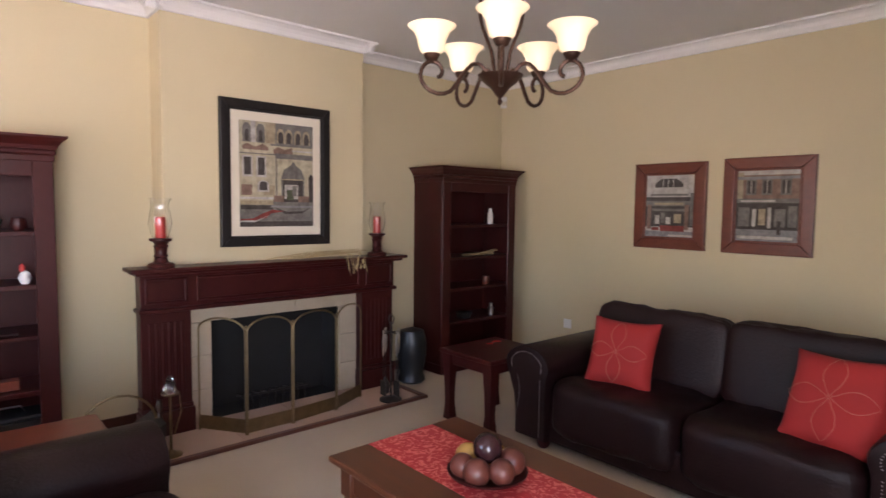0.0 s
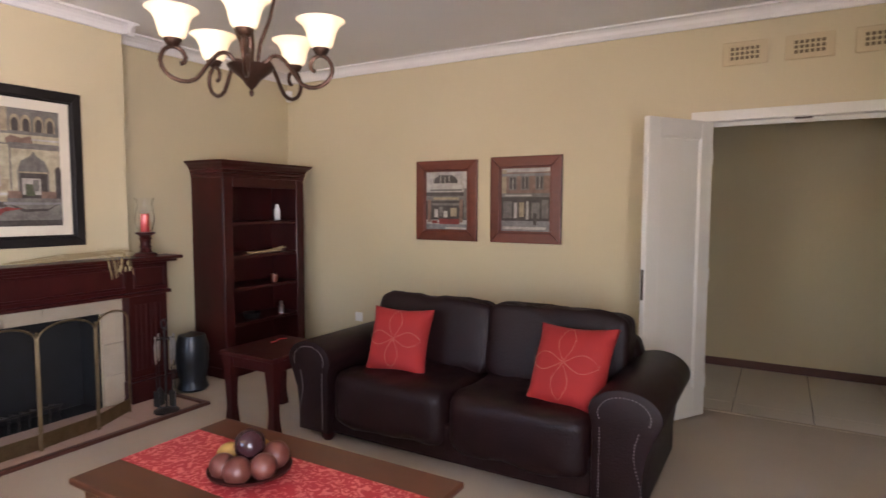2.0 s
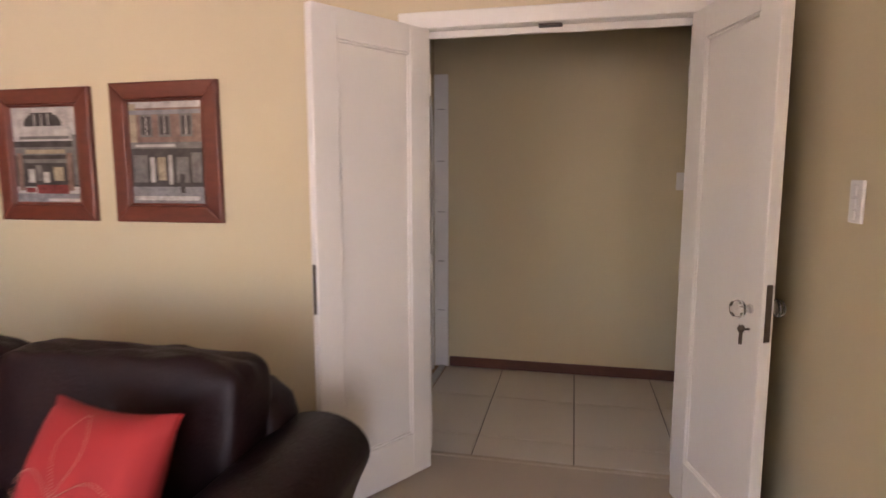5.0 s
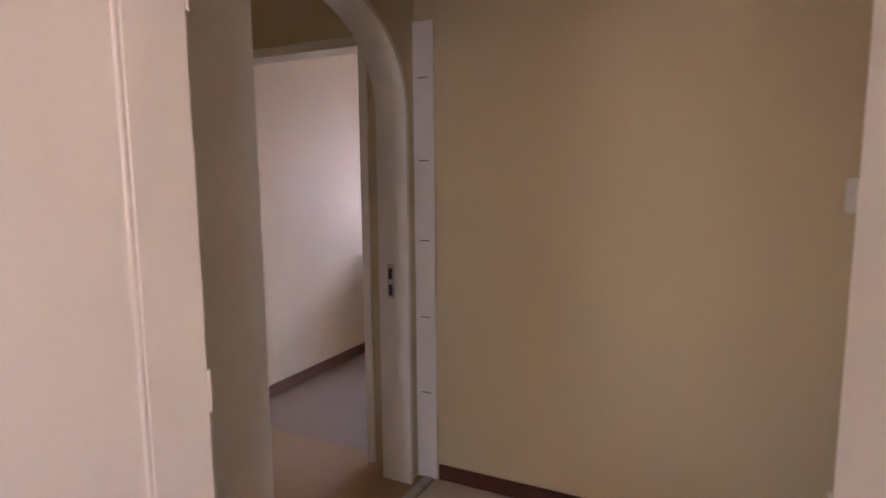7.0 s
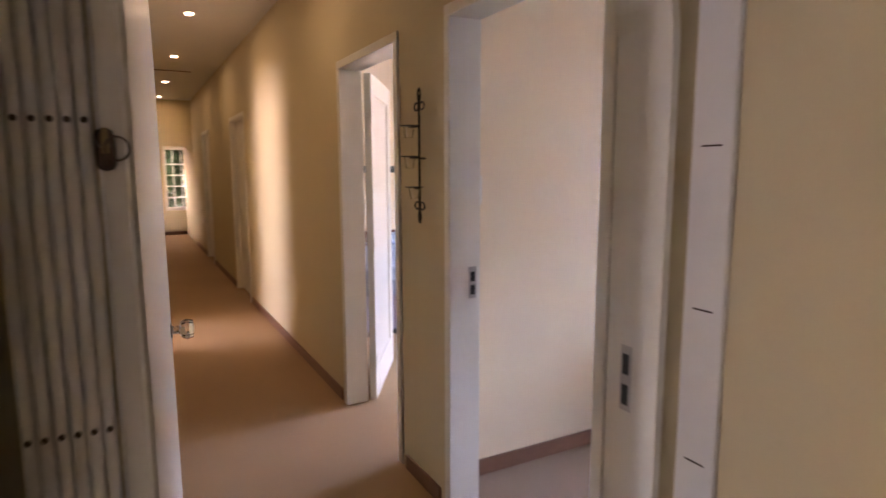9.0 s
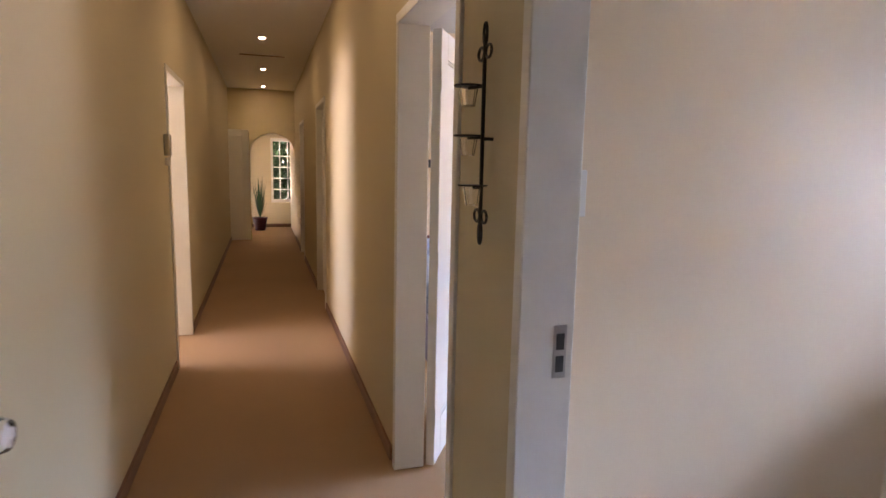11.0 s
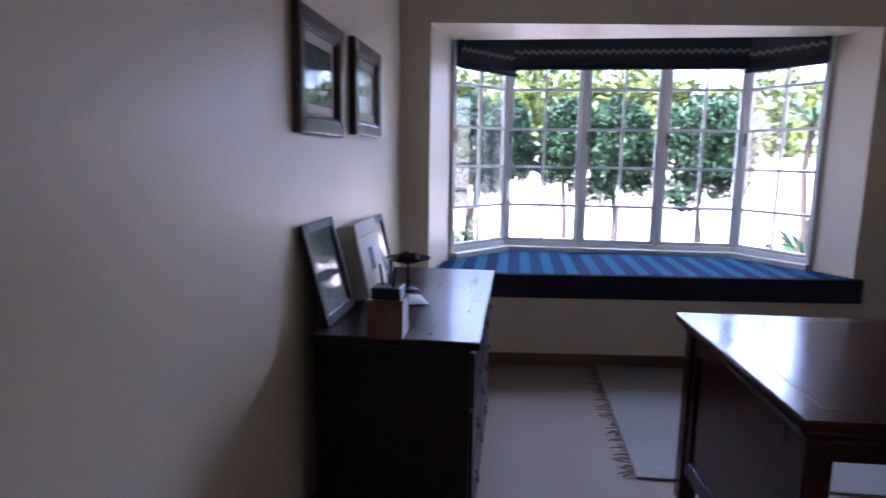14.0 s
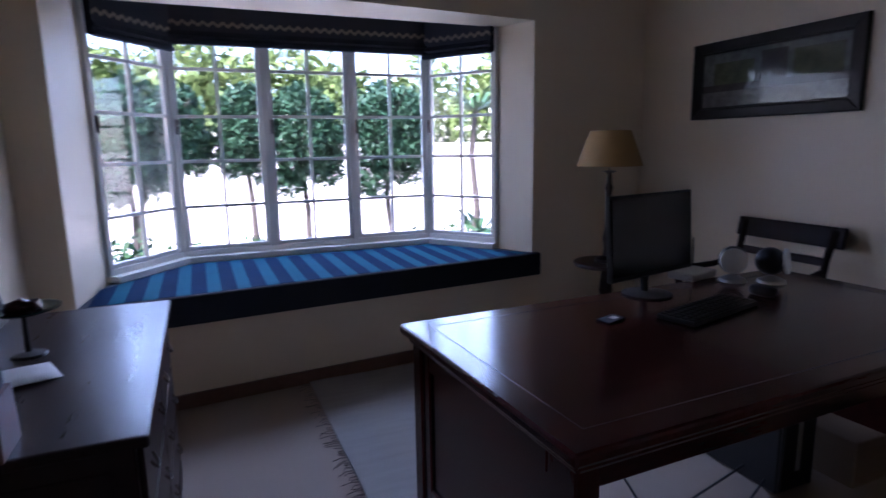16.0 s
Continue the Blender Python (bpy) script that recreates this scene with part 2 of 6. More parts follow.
TILE = mat("cream_floor_tile", (0.66, 0.60, 0.51), (0.615, 0.55, 0.455), 0.38, 1.2, 40, 0.02, amount=0.35, rough_var=0.02)
GROUT = mat("dark_grout", (0.10, 0.075, 0.055), None, 0.9, 10, 120, 0.2)
CANDLE = mat("red_candle_wax", (0.45, 0.03, 0.02), (0.36, 0.02, 0.015), 0.45, 10, 80, 0.1)
CLEAR = glass("clear_glass")
PANE = glass("window_glass")
CRYSTAL = glass("cut_glass_knob", (0.95, 0.97, 1.0))
SHADE = glow("lit_cream_glass_shade", (1.0, 0.74, 0.40), 0.055, (0.8, 0.68, 0.48))
BULB = glow("downlight_bulb", (1.0, 0.75, 0.42), 0.7)
PLASTIC = mat("white_plastic", (0.76, 0.75, 0.72), (0.72, 0.71, 0.68), 0.35, 8, 80, 0.04)
BLUE_TOP = mat("blue_teal_check_cloth", (0.005, 0.022, 0.062), (0.004, 0.015, 0.042), 0.9, 6, 260, 0.3, spec=0.02)
NAVY = mat("navy_cushion_cloth", (0.010, 0.014, 0.028), None, 0.75, 6, 260, 0.3)
TEAL = mat("teal_stripe_cloth", (0.012, 0.085, 0.125), (0.010, 0.066, 0.10), 0.9, 6, 260, 0.3, spec=0.02)
BLIND = mat("dark_blind_cloth", (0.022, 0.021, 0.030), (0.014, 0.014, 0.020), 0.8, 8, 240, 0.3)
ZIGZAG = mat("tan_zigzag_cloth", (0.30, 0.22, 0.16), None, 0.8, 8, 240, 0.3)
LAMPSHADE = mat("ochre_lampshade_cloth", (0.45, 0.27, 0.10), (0.38, 0.22, 0.075), 0.8, 7, 220, 0.3)
RUG = mat("pale_woven_rug", (0.36, 0.33, 0.30), (0.29, 0.26, 0.235), 0.95, 4, 200, 0.7, stretch=(1, 6, 1), dist=0.005)
PAPER = mat("white_paper", (0.75, 0.75, 0.73), None, 0.6)
CREAMMAT = mat("cream_picture_mount", (0.68, 0.62, 0.50), (0.64, 0.58, 0.46), 0.7, 6, 150, 0.05)
FRAME_BLACK = mat("black_picture_frame", (0.014, 0.011, 0.010), None, 0.45, 8, 70, 0.08, spec=0.3)
FRAME_RED = mat("reddish_wood_frame", (0.17, 0.042, 0.022), (0.10, 0.024, 0.013), 0.33, 6, 60, 0.08, stretch=(2, 2, 6))
FRAME_BROWN = mat("dark_brown_frame", (0.075, 0.026, 0.018), (0.045, 0.016, 0.012), 0.3, 6, 60, 0.06)
LEAF = mat("green_leaves", (0.028, 0.078, 0.036), (0.011, 0.040, 0.020), 0.6, 2.5, 30, 0.1, spec=0.2)
LEAF_DARK = mat("dark_shrub_leaves", (0.035, 0.09, 0.03), (0.015, 0.05, 0.018), 0.6, 2.5, 30, 0.1, spec=0.2)
# Far trees: LEAF made paler, their sunlit brightness put into the colour.
LEAF_FAR_LIT = mat("leaves_painted_sunlit", (0.12, 0.17, 0.045), (0.07, 0.115, 0.03), 0.6, 1.2, 20, 0.1, spec=0.2)
BARK = mat("grey_brown_bark", (0.075, 0.062, 0.052), (0.04, 0.032, 0.026), 0.9, 10, 60, 0.6, dist=0.01)
PAVING = mat("pale_driveway_paving", (0.66, 0.61, 0.55), (0.58, 0.53, 0.47), 0.85, 0.6, 8, 0.3)
GRASS = mat("garden_lawn", (0.09, 0.15, 0.035), (0.06, 0.10, 0.025), 0.9, 1.0, 50, 0.6, dist=0.02)
OUTWALL = mat("whitewashed_garden_wall", (0.66, 0.64, 0.60), (0.60, 0.57, 0.52), 0.85, 1.0, 40, 0.3)


# ---- large structure ----
XL, XR, YS, YH, YB, H = -3.92, 1.43, 4.48, 4.67, -2.2, 2.77   # living room
YN, YNB, YC = 5.97, 6.09, 4.795                                  # hall and corridor
XA0, XA1 = -0.42, -0.29                                         # arch wall
SX0, SX1, SY0 = -1.64, 2.36, 6.09                               # study


def bay_y(x):
    """The study's bay wall runs a little askew."""
    return 9.77 + 0.1 * (x - SX0)


def wall_boxes(name, boxes, material, label):
    bm = NB()
    for b in boxes:
        box(bm, *b)
    return setting(name, bm, material, label)


FLAT = "plain cream painted plaster wall"
wall_boxes("wall_sofa", [(XL, -0.06, YS, YH, 0, H), (-0.06, 1.225, YS, YH, 2.105, H), (1.225, 4.2, YS, YH, 0, H)], PLASTER, FLAT)
wall_boxes("wall_fireplace", [(XL - 0.2, XL, YB, YH, 0, H)], PLASTER, FLAT)
wall_boxes("wall_chimney_breast", [(XL, -3.68, 1.10, 1.335, 0, H), (XL, -3.68, 2.375, 2.61, 0, H), (XL, -3.68, 1.335, 2.375, 0.70, H)], PLASTER, "cream plastered chimney breast over the fireplace")
wall_boxes("wall_living_south", [(XL, -2.7, YB - 0.2, YB, 0, H), (-1.2, XR, YB - 0.2, YB, 0, H), (-2.7, -1.2, YB - 0.2, YB, 0, 0.85), (-2.7, -1.2, YB - 0.2, YB, 2.15, H)], PLASTER, FLAT)
wall_boxes("wall_living_east", [(XR, XR + 0.2, YB, -1.75, 0, H), (XR, XR + 0.2, -0.05, YS, 0, H), (XR, XR + 0.2, -1.75, -0.05, 2.15, H), (XR, XR + 0.2, -1.75, -0.05, 0, 0.25)], PLASTER, FLAT)
wall_boxes("wall_hall_end", [(4.2, 4.35, YS, YNB, 0, H)], PLASTER, FLAT)
NO = [(-1.46, -0.54), (-2.79, -1.91), (-6.94, -5.98), (-10.0, -9.1)]  # doorways in the north corridor wall
nb, x1 = [], 4.2
for a, b in NO:
    nb += [(b, x1, YN, YNB, 0, H), (a, b, YN, YNB, 2.07, H)]
    x1 = a
nb += [(-14.0, x1, YN, YNB, 0, H)]
wall_boxes("wall_corridor_north", nb, PLASTER, FLAT)
wall_boxes("wall_corridor_south", [(-4.46, XA0, YC - 0.12, YC, 0, H), (-5.37, -4.46, YC - 0.12, YC, 2.05, H), (-11.7, -5.37, YC - 0.12, YC, 0, H)], PLASTER, FLAT)
wall_boxes("wall_between", [(XL, XA0, YH, YC - 0.12, 0, H)], PLASTER, FLAT)
wall_boxes("wall_corridor_end", [(-11.82, -11.7, 4.0, 5.16, 0, H), (-11.82, -11.7, 5.16, YN, 2.0, H)], PLASTER, FLAT)
wall_boxes("wall_far_end", [(-14.2, -14.0, 3.5, 5.55, 0, H), (-14.2, -14.0, 6.12, 8.0, 0, H), (-14.2, -14.0, 5.55, 6.12, 0, 0.55), (-14.2, -14.0, 5.55, 6.12, 2.0, H)], PLASTER, FLAT)
wall_boxes("wall_far_side", [(-14.0, -11.7, 3.5, 3.6, 0, H), (-14.0, -11.0, 7.9, 8.0, 0, H)], PLASTER, FLAT)
wall_boxes("wall_study_west", [(SX0 - 0.12, SX0, SY0, 10.35, 0, H)], PLASTER_STUDY, "pale painted plaster study wall")
wall_boxes("wall_study_east", [(SX1, SX1 + 0.12, SY0, 10.35, 0, H)], PLASTER_STUDY, "pale painted plaster study wall")
bm = NB()
for z0, z1 in ((0, 0.47), (2.22, H)):
    prism(bm, [(SX0, bay_y(SX0)), (SX1, bay_y(SX1)), (SX1, 10.35), (SX0, 10.35)], "z", z0, z1)
prism(bm, [(SX0, bay_y(SX0)), (-1.453, bay_y(-1.453)), (-1.385, 10.35), (SX0, 10.35)], "z", 0.47, 2.22)
prism(bm, [(SX1, bay_y(SX1)), (SX1, 10.35), (1.215, 10.35), (1.33, bay_y(1.33))], "z", 0.47, 2.22)
setting("wall_study_bay", bm, PLASTER_STUDY, "pale plaster wall with a splayed bay opening")
wall_boxes("wall_study_south", [(SX0, -1.46, YNB, YNB + 0.004, 0, H), (-0.54, SX1, YNB, YNB + 0.004, 0, H), (-1.46, -0.54, YNB, YNB + 0.004, 2.07, H)], PLASTER_STUDY, "pale painted plaster study wall")
# bedroom and far room behind the corridor doors
wall_boxes("wall_bedroom", [(-6.2, -6.08, YNB, 10.5, 0, H), (-6.08, -4.3, 10.5, 10.6, 0, H), (-2.5, SX0 - 0.12, 10.5, 10.6, 0, H), (-4.3, -2.5, 10.5, 10.6, 0, 0.85), (-4.3, -2.5, 10.5, 10.6, 2.15, H)], PLASTER_STUDY, "pale painted plaster bedroom wall")
wall_boxes("wall_far_room", [(-6.6, -6.5, 1.6, YC - 0.12, 0, H), (XL - 0.3, XL - 0.2, 1.6, YC - 0.12, 0, H), (-6.5, -5.9, 1.5, 1.6, 0, H), (-4.1, XL - 0.2, 1.5, 1.6, 0, H), (-5.9, -4.1, 1.5, 1.6, 0, 0.85), (-5.9, -4.1, 1.5, 1.6, 2.15, H)], PLASTER, FLAT)
wall_boxes("wall_back_rooms", [(-11.0, -10.9, YNB, 8.0, 0, H), (-10.9, -6.2, 7.9, 8.0, 0, H)], PLASTER, FLAT)
for n, (a, b) in enumerate(NO[2:]):
    bm = box(NB(), a + 0.05, b - 0.05, YN + 0.05, YN + 0.09, 0.01, 2.03, 0.004)
    setting("door_%d" % (n + 5), bm, TRIM, "closed white painted corridor door")

wall_boxes("floor", [(XL - 0.2, XR + 0.2, YB - 0.2, 4.61, -0.30, 0), (-6.4, XL - 0.2, 1.5, 4.61, -0.30, 0)], CARPET, "worn beige wall-to-wall carpet")
wall_boxes("floor_corridor", [(-14.2, -0.2, 4.61, 6.05, -0.30, 0), (-14.2, -11.0, 6.05, 8.0, -0.30, 0), (-6.3, -1.70, 6.05, 10.6, -0.30, 0)], CARPET_HALL, "worn brownish carpet of the corridor")
wall_boxes("floor_study", [(-1.70, 2.5, 6.05, 10.6, -0.30, 0)], CARPET_STUDY, "worn carpet of the study, its colour toned for the room's light")
wall_boxes("ceiling", [(-14.2, 4.35, YB - 0.2, 10.6, H, H + 0.12)], CEIL, "plain white painted ceiling")
bm = NB()
box(bm, -0.2, 4.2, 4.61, YN, -0.12, -0.008)
hall_floor = setting("floor_hall", bm, GROUT, "cream tiles with dark joints on the hall floor")
wall_boxes("roof", [(-14.6, 4.8, YB - 0.7, 10.9, H + 0.14, H + 0.34)], OUTWALL, "flat roof slab of the house")

# skirting
sk = NB()
for x0, xe, y0, ye in ((XL, -0.09, YS - 0.014, YS), (1.25, XR, YS - 0.014, YS), (XR - 0.014, XR, -0.05, YS - 0.014), (XL, XL + 0.014, YB, 1.10), (XL, XL + 0.014, 2.61, YS)):
    box(sk, x0, xe, y0, ye, 0.0, 0.085, 0.003)
setting("baseboard_living", sk, SKIRT, "dark wooden skirting board")
sk = NB()
box(sk, -0.18, 4.2, YN - 0.014, YN, -0.004, 0.075, 0.003)
box(sk, 1.255, 4.2, YH, YH + 0.014, -0.004, 0.075, 0.003)
setting("baseboard_hall", sk, SKIRT, "dark red-brown skirting board in the hall")
sk = NB()
for a, b in ((-1.86, -1.51), (-5.93, -2.84), (-9.05, -6.99), (-11.7, -10.05), (-0.49, -0.43)):
    box(sk, a, b, YN - 0.014, YN, 0.0, 0.075, 0.003)
for a, b in ((-4.42, -1.3), (-11.7, -5.41)):
    box(sk, a, b, YC, YC + 0.014, 0.0, 0.075, 0.003)
box(sk, -14.0, -13.986, 3.6, 7.9, 0, 0.075, 0.003)
setting("baseboard_corridor", sk, SKIRT_BROWN, "brown skirting board in the corridor")
sk = NB()
box(sk, SX0, SX0 + 0.014, SY0 + 0.01, bay_y(SX0), 0, 0.08, 0.003)
box(sk, SX1 - 0.014, SX1, SY0 + 0.01, bay_y(SX1), 0, 0.08, 0.003)
prism(sk, [(x, bay_y(x) - o) for x, o in ((SX0 + 0.015, 0.016), (SX1 - 0.015, 0.016), (SX1 - 0.015, 0), (SX0 + 0.015, 0))], "z", 0, 0.08)
setting("baseboard_study", sk, SKIRT_BROWN, "brown skirting board in the study")

# cornice of the living room, a hollow curve between wall and ceiling
def cove(bm, axis, a, b, wall, sign):
    pts = [(wall, H), (wall, H - 0.085), (wall + sign * 0.014, H - 0.085)]
    for k in range(5):
        t = math.radians(90 * k / 4)
        pts.append((wall + sign * (0.085 - 0.066 * math.cos(t)), H - 0.080 + 0.066 * math.sin(t)))
    pts.append((wall + sign * 0.085, H))
    prism(bm, pts, axis, a, b)


cv = NB()
cove(cv, "x", XL, XR, YS, -1)
cove(cv, "y", YB, YS, XR, -1)
cove(cv, "y", YB, 1.10, XL, 1)
cove(cv, "y", 2.61, YS, XL, 1)
cove(cv, "y", 1.015, 2.695, -3.68, 1)
cove(cv, "x", XL, -3.60, 1.10, -1)
cove(cv, "x", XL, -3.60, 2.61, 1)
setting("trim_cornice", cv, CEIL, "white plaster cove cornice")


# ---- doorways ----
def door_frame(name, x0, x1, y0, y1, head, wide=0.075, label="white painted door frame"):
    """Lining and architrave round an opening in a wall that runs along x."""
    bm = NB()
    for a, b in ((x0 - 0.045, x0), (x1, x1 + 0.045)):
        box(bm, a, b, y0 - 0.012, y1 + 0.012, 0, head, 0.003)
    box(bm, x0 - 0.045, x1 + 0.045, y0 - 0.012, y1 + 0.012, head, head + 0.045, 0.003)
    ob = setting(name, bm, TRIM, label)
    return ob


# double doors between living room and hall
fr = NB()
for s, x in ((-1, 0.0), (1, 1.165)):
    a, b = (x - 0.085, x) if s < 0 else (x, x + 0.085)
    box(fr, a, b, YS - 0.022, YS, 0, 2.045, 0.004)
    a, b = (x - 0.058, x - 0.001) if s < 0 else (x + 0.001, x + 0.058)
    box(fr, a, b, YS + 0.001, YH + 0.01, 0, 2.043, 0.003)
box(fr, -0.095, 1.26, YS - 0.024, YS, 2.045, 2.115, 0.005)
box(fr, -0.058, 1.223, YS + 0.001, YS + 0.10, 2.045, 2.103, 0.003)
box(fr, 0.0, 1.165, YS + 0.045, YS + 0.06, 2.015, 2.045, 0.002)
for a, b in ((-0.085, -0.001), (1.166, 1.25)):
    box(fr, a, b, YH + 0.001, YH + 0.011, 0, 2.10, 0.005)
box(fr, -0.085, 1.25, YH + 0.001, YH + 0.011, 2.10, 2.17, 0.005)
box(fr, -0.092, -0.052, YH + 0.0115, YH + 0.038, 0, 2.12, 0.006)
frame_ob = setting("door_frame_living", fr, TRIM, "white painted frame of the double door")
part("latch_plate", box(NB(), 0.52, 0.62, YS + 0.0, YS + 0.044, 2.035, 2.0435, 0.001), OLD_METAL, frame_ob, "dark metal bolt keep under the head")
thr = setting("trim_threshold", box(NB(), -0.02, 1.165, 4.595, 4.625, -0.002, 0.006, 0.002), CARPET, "edge strip between carpet and tiles")


def door_leaf(name, hx, hy, ang, flip, label, panel=True, height=2.04, width=0.582, lock=True):
    """A panelled leaf that hangs at its local origin and runs along +x."""
    d = thing(name, hx, hy, 0.0, label, "door", ang)
    bm = NB()
    th, w0 = 0.042, 0.115
    z0, z1 = 0.012, height
    y = (-th, 0.0) if flip else (0.0, th)
    if panel:
        box(bm, 0.0, w0, *y, z0, z1, 0.003)
        box(bm, width - w0, width, *y, z0, z1, 0.003)
        box(bm, w0, width - w0, *y, z1 - 0.115, z1, 0.0)
        box(bm, w0, width - w0, *y, z0, z0 + 0.20, 0.0)
        part("stile_frame", bm, TRIM, d)
        part("door_panel", box(NB(), w0 - 0.005, width - w0 + 0.005, y[0] + 0.012, y[1] - 0.012, z0 + 0.19, z1 - 0.11), TRIM, d)
        bead = NB()
        for yy in (y[0] + 0.004, y[1] - 0.014):
            for a, b, c, e in ((w0, w0 + 0.012, z0 + 0.20, z1 - 0.115), (width - w0 - 0.012, width - w0, z0 + 0.20, z1 - 0.115), (w0, width - w0, z0 + 0.20, z0 + 0.212), (w0, width - w0, z1 - 0.127, z1 - 0.115)):
                box(bead, a, b, yy, yy + 0.010, c, e, 0.003)
        part("panel_bead", bead, TRIM, d)
    else:
        box(bm, 0.0, width, *y, z0, z1, 0.004)
        part("door_panel", bm, TRIM, d)
    for z in (0.25, 1.0, 1.8):
        part("hinge", lathe(NB(), [(0.004, -0.045), (0.004, 0.045)], 8, -0.002, y[0] if flip else y[1], z), TRIM, d)
    return d, y


leaf_l, ly = door_leaf("door_leaf", 0.013, 4.477, 237.8, False, "open white panelled leaf of the double door, empty lock slot", width=0.607)
part("lock_edge", box(NB(), 0.6075, 0.610, ly[0] + 0.010, ly[1] - 0.010, 0.86, 1.06, 0.001), OLD_METAL, leaf_l, "worn metal bolt plate")
leaf_r, ry = door_leaf("door_leaf", 1.169, YS - 0.024, -74.5, True, "open white panelled leaf with glass knobs and a key")
lp = NB()
box(lp, 0.5825, 0.586, ry[0] + 0.012, ry[1] - 0.010, 0.865, 1.055, 0.001)
part("lock_edge", lp, OLD_METAL, leaf_r, "worn metal lock plate")
for sgn, yy in ((-1, ry[0]), (1, ry[1])):
    kn = part("door_knob", lathe(NB(), [(0.0, 0.0), (0.012, 0.0), (0.012, 0.022), (0.026, 0.030), (0.031, 0.045), (0.026, 0.062), (0.0, 0.066)], 12), CRYSTAL, leaf_r, "cut glass door knob")
    kn.matrix_local = pose(0.525, yy, 0.965, 90 if sgn < 0 else -90)
    rose = part("knob_rose", lathe(NB(), [(0.0, 0), (0.016, 0), (0.016, 0.004), (0.012, 0.008), (0.0, 0.008)], 14), STEEL, leaf_r, "steel rose")
    rose.matrix_local = pose(0.525, yy, 0.965, 90 if sgn < 0 else -90)
ky = NB()
tube(ky, [(0.525, ry[0] - 0.002, 0.895), (0.525, ry[0] - 0.025, 0.895)], 0.004)
lathe(ky, [(0.008, -0.012), (0.013, 0.0), (0.008, 0.012)], 10, 0.525, ry[0] - 0.030, 0.897)
tube(ky, [(0.525, ry[0] - 0.030, 0.885), (0.527, ry[0] - 0.032, 0.845)], 0.006)
part("key", ky, OLD_METAL, leaf_r, "key with a tag in the keyhole")

# corridor doorways
door_frame("door_frame_study", -1.415, -0.585, YN, YNB, 2.03)
door_frame("door_frame_bedroom", -2.745, -1.955, YN, YNB, 2.03)
door_frame("door_frame_room_5", -6.895, -6.025, YN, YNB, 2.03)
door_frame("door_frame_room_6", -9.955, -9.145, YN, YNB, 2.03)
door_frame("door_frame_far_room", -5.325, -4.505, YC - 0.12, YC, 2.01)


def strike(name, bm_box, hole, parent_label):
    p = whole(name, box(NB(), *bm_box, 0.001), STEEL, parent_label, "strike plate")
    # Black plates on the strike stand for the shade inside its latch holes.
    for h in hole:
        part("latch_hole", box(NB(), *h), BLACK, p, "black plate in place of the shaded latch hole")
    return p


strike("strike_plate", (-1.415, -1.412, 6.047, 6.082, 0.93, 1.06), [(-1.4135, -1.411, 6.054, 6.075, 1.00, 1.04), (-1.4135, -1.411, 6.054, 6.075, 0.945, 0.985)], "steel strike plate on the study door frame")

# arch wall with an elliptic head
AY0, AY1, AZ, AH = 4.835, 5.885, 1.71, 0.43
ac, ar = (AY0 + AY1) / 2, (AY1 - AY0) / 2
ARC = [(ac + ar * math.cos(math.radians(a)), AZ + AH * math.sin(math.radians(a))) for a in range(0, 181, 6)]
bm = NB()
prism(bm, [(YH, 0), (YH, H), (YN, H), (YN, 0), (AY1, 0)] + ARC + [(AY0, 0)], "x", XA0, XA1)
setting("wall_arch", bm, PLASTER, "cream wall with an arched doorway")
bm = NB()
lin = [(AY1, 0.0)] + ARC + [(AY0, 0.0)]
inn = [(AY1 - 0.022, 0.0)] + [(ac + (ar - 0.022) * math.cos(math.radians(a)), AZ + (AH - 0.022) * math.sin(math.radians(a))) for a in range(0, 181, 6)] + [(AY0 + 0.022, 0.0)]
for k in range(len(lin) - 1):
    prism(bm, [lin[k], lin[k + 1], inn[k + 1], inn[k]], "x", XA0 - 0.012, XA1 + 0.012)
arch_lining = setting("door_frame_arch", bm, TRIM, "white painted arched door lining")
strike("strike_plate", (-0.386, -0.352, AY1 - 0.0255, AY1 - 0.022, 0.88, 1.04), [(-0.379, -0.359, AY1 - 0.0265, AY1 - 0.024, 0.97, 1.02), (-0.379, -0.359, AY1 - 0.0265, AY1 - 0.024, 0.895, 0.945)], "steel strike plate on the arched door lining")
# arched door, open against the corridor wall
arch_door = thing("door_leaf", XA0 - 0.015, 4.862, 0.0, "open white arched corridor door with a glass knob", "door", 175.2)
bm = NB()
aw = 0.90
outl = [(0.0, 0.012), (aw, 0.012), (aw, AZ)] + [(aw / 2 + aw / 2 * math.cos(math.radians(a)), AZ + (AH - 0.03) * math.sin(math.radians(a))) for a in range(10, 171, 10)] + [(0.0, AZ)]
prism(bm, outl, "y", 0.0, 0.042)
part("door_panel", bm, TRIM, arch_door)
kn = part("door_knob", lathe(NB(), [(0.0, 0.0), (0.012, 0.0), (0.012, 0.022), (0.026, 0.030), (0.031, 0.045), (0.026, 0.062), (0.0, 0.066)], 12), CRYSTAL, arch_door, "cut glass door knob")
kn.matrix_local = pose(0.84, 0.0, 0.98, 90)
rs = part("knob_rose", lathe(NB(), [(0.0, 0), (0.022, 0), (0.022, 0.004), (0.0, 0.008)], 14), STEEL, arch_door, "steel rose")
rs.matrix_local = pose(0.84, 0.0, 0.98, 90)

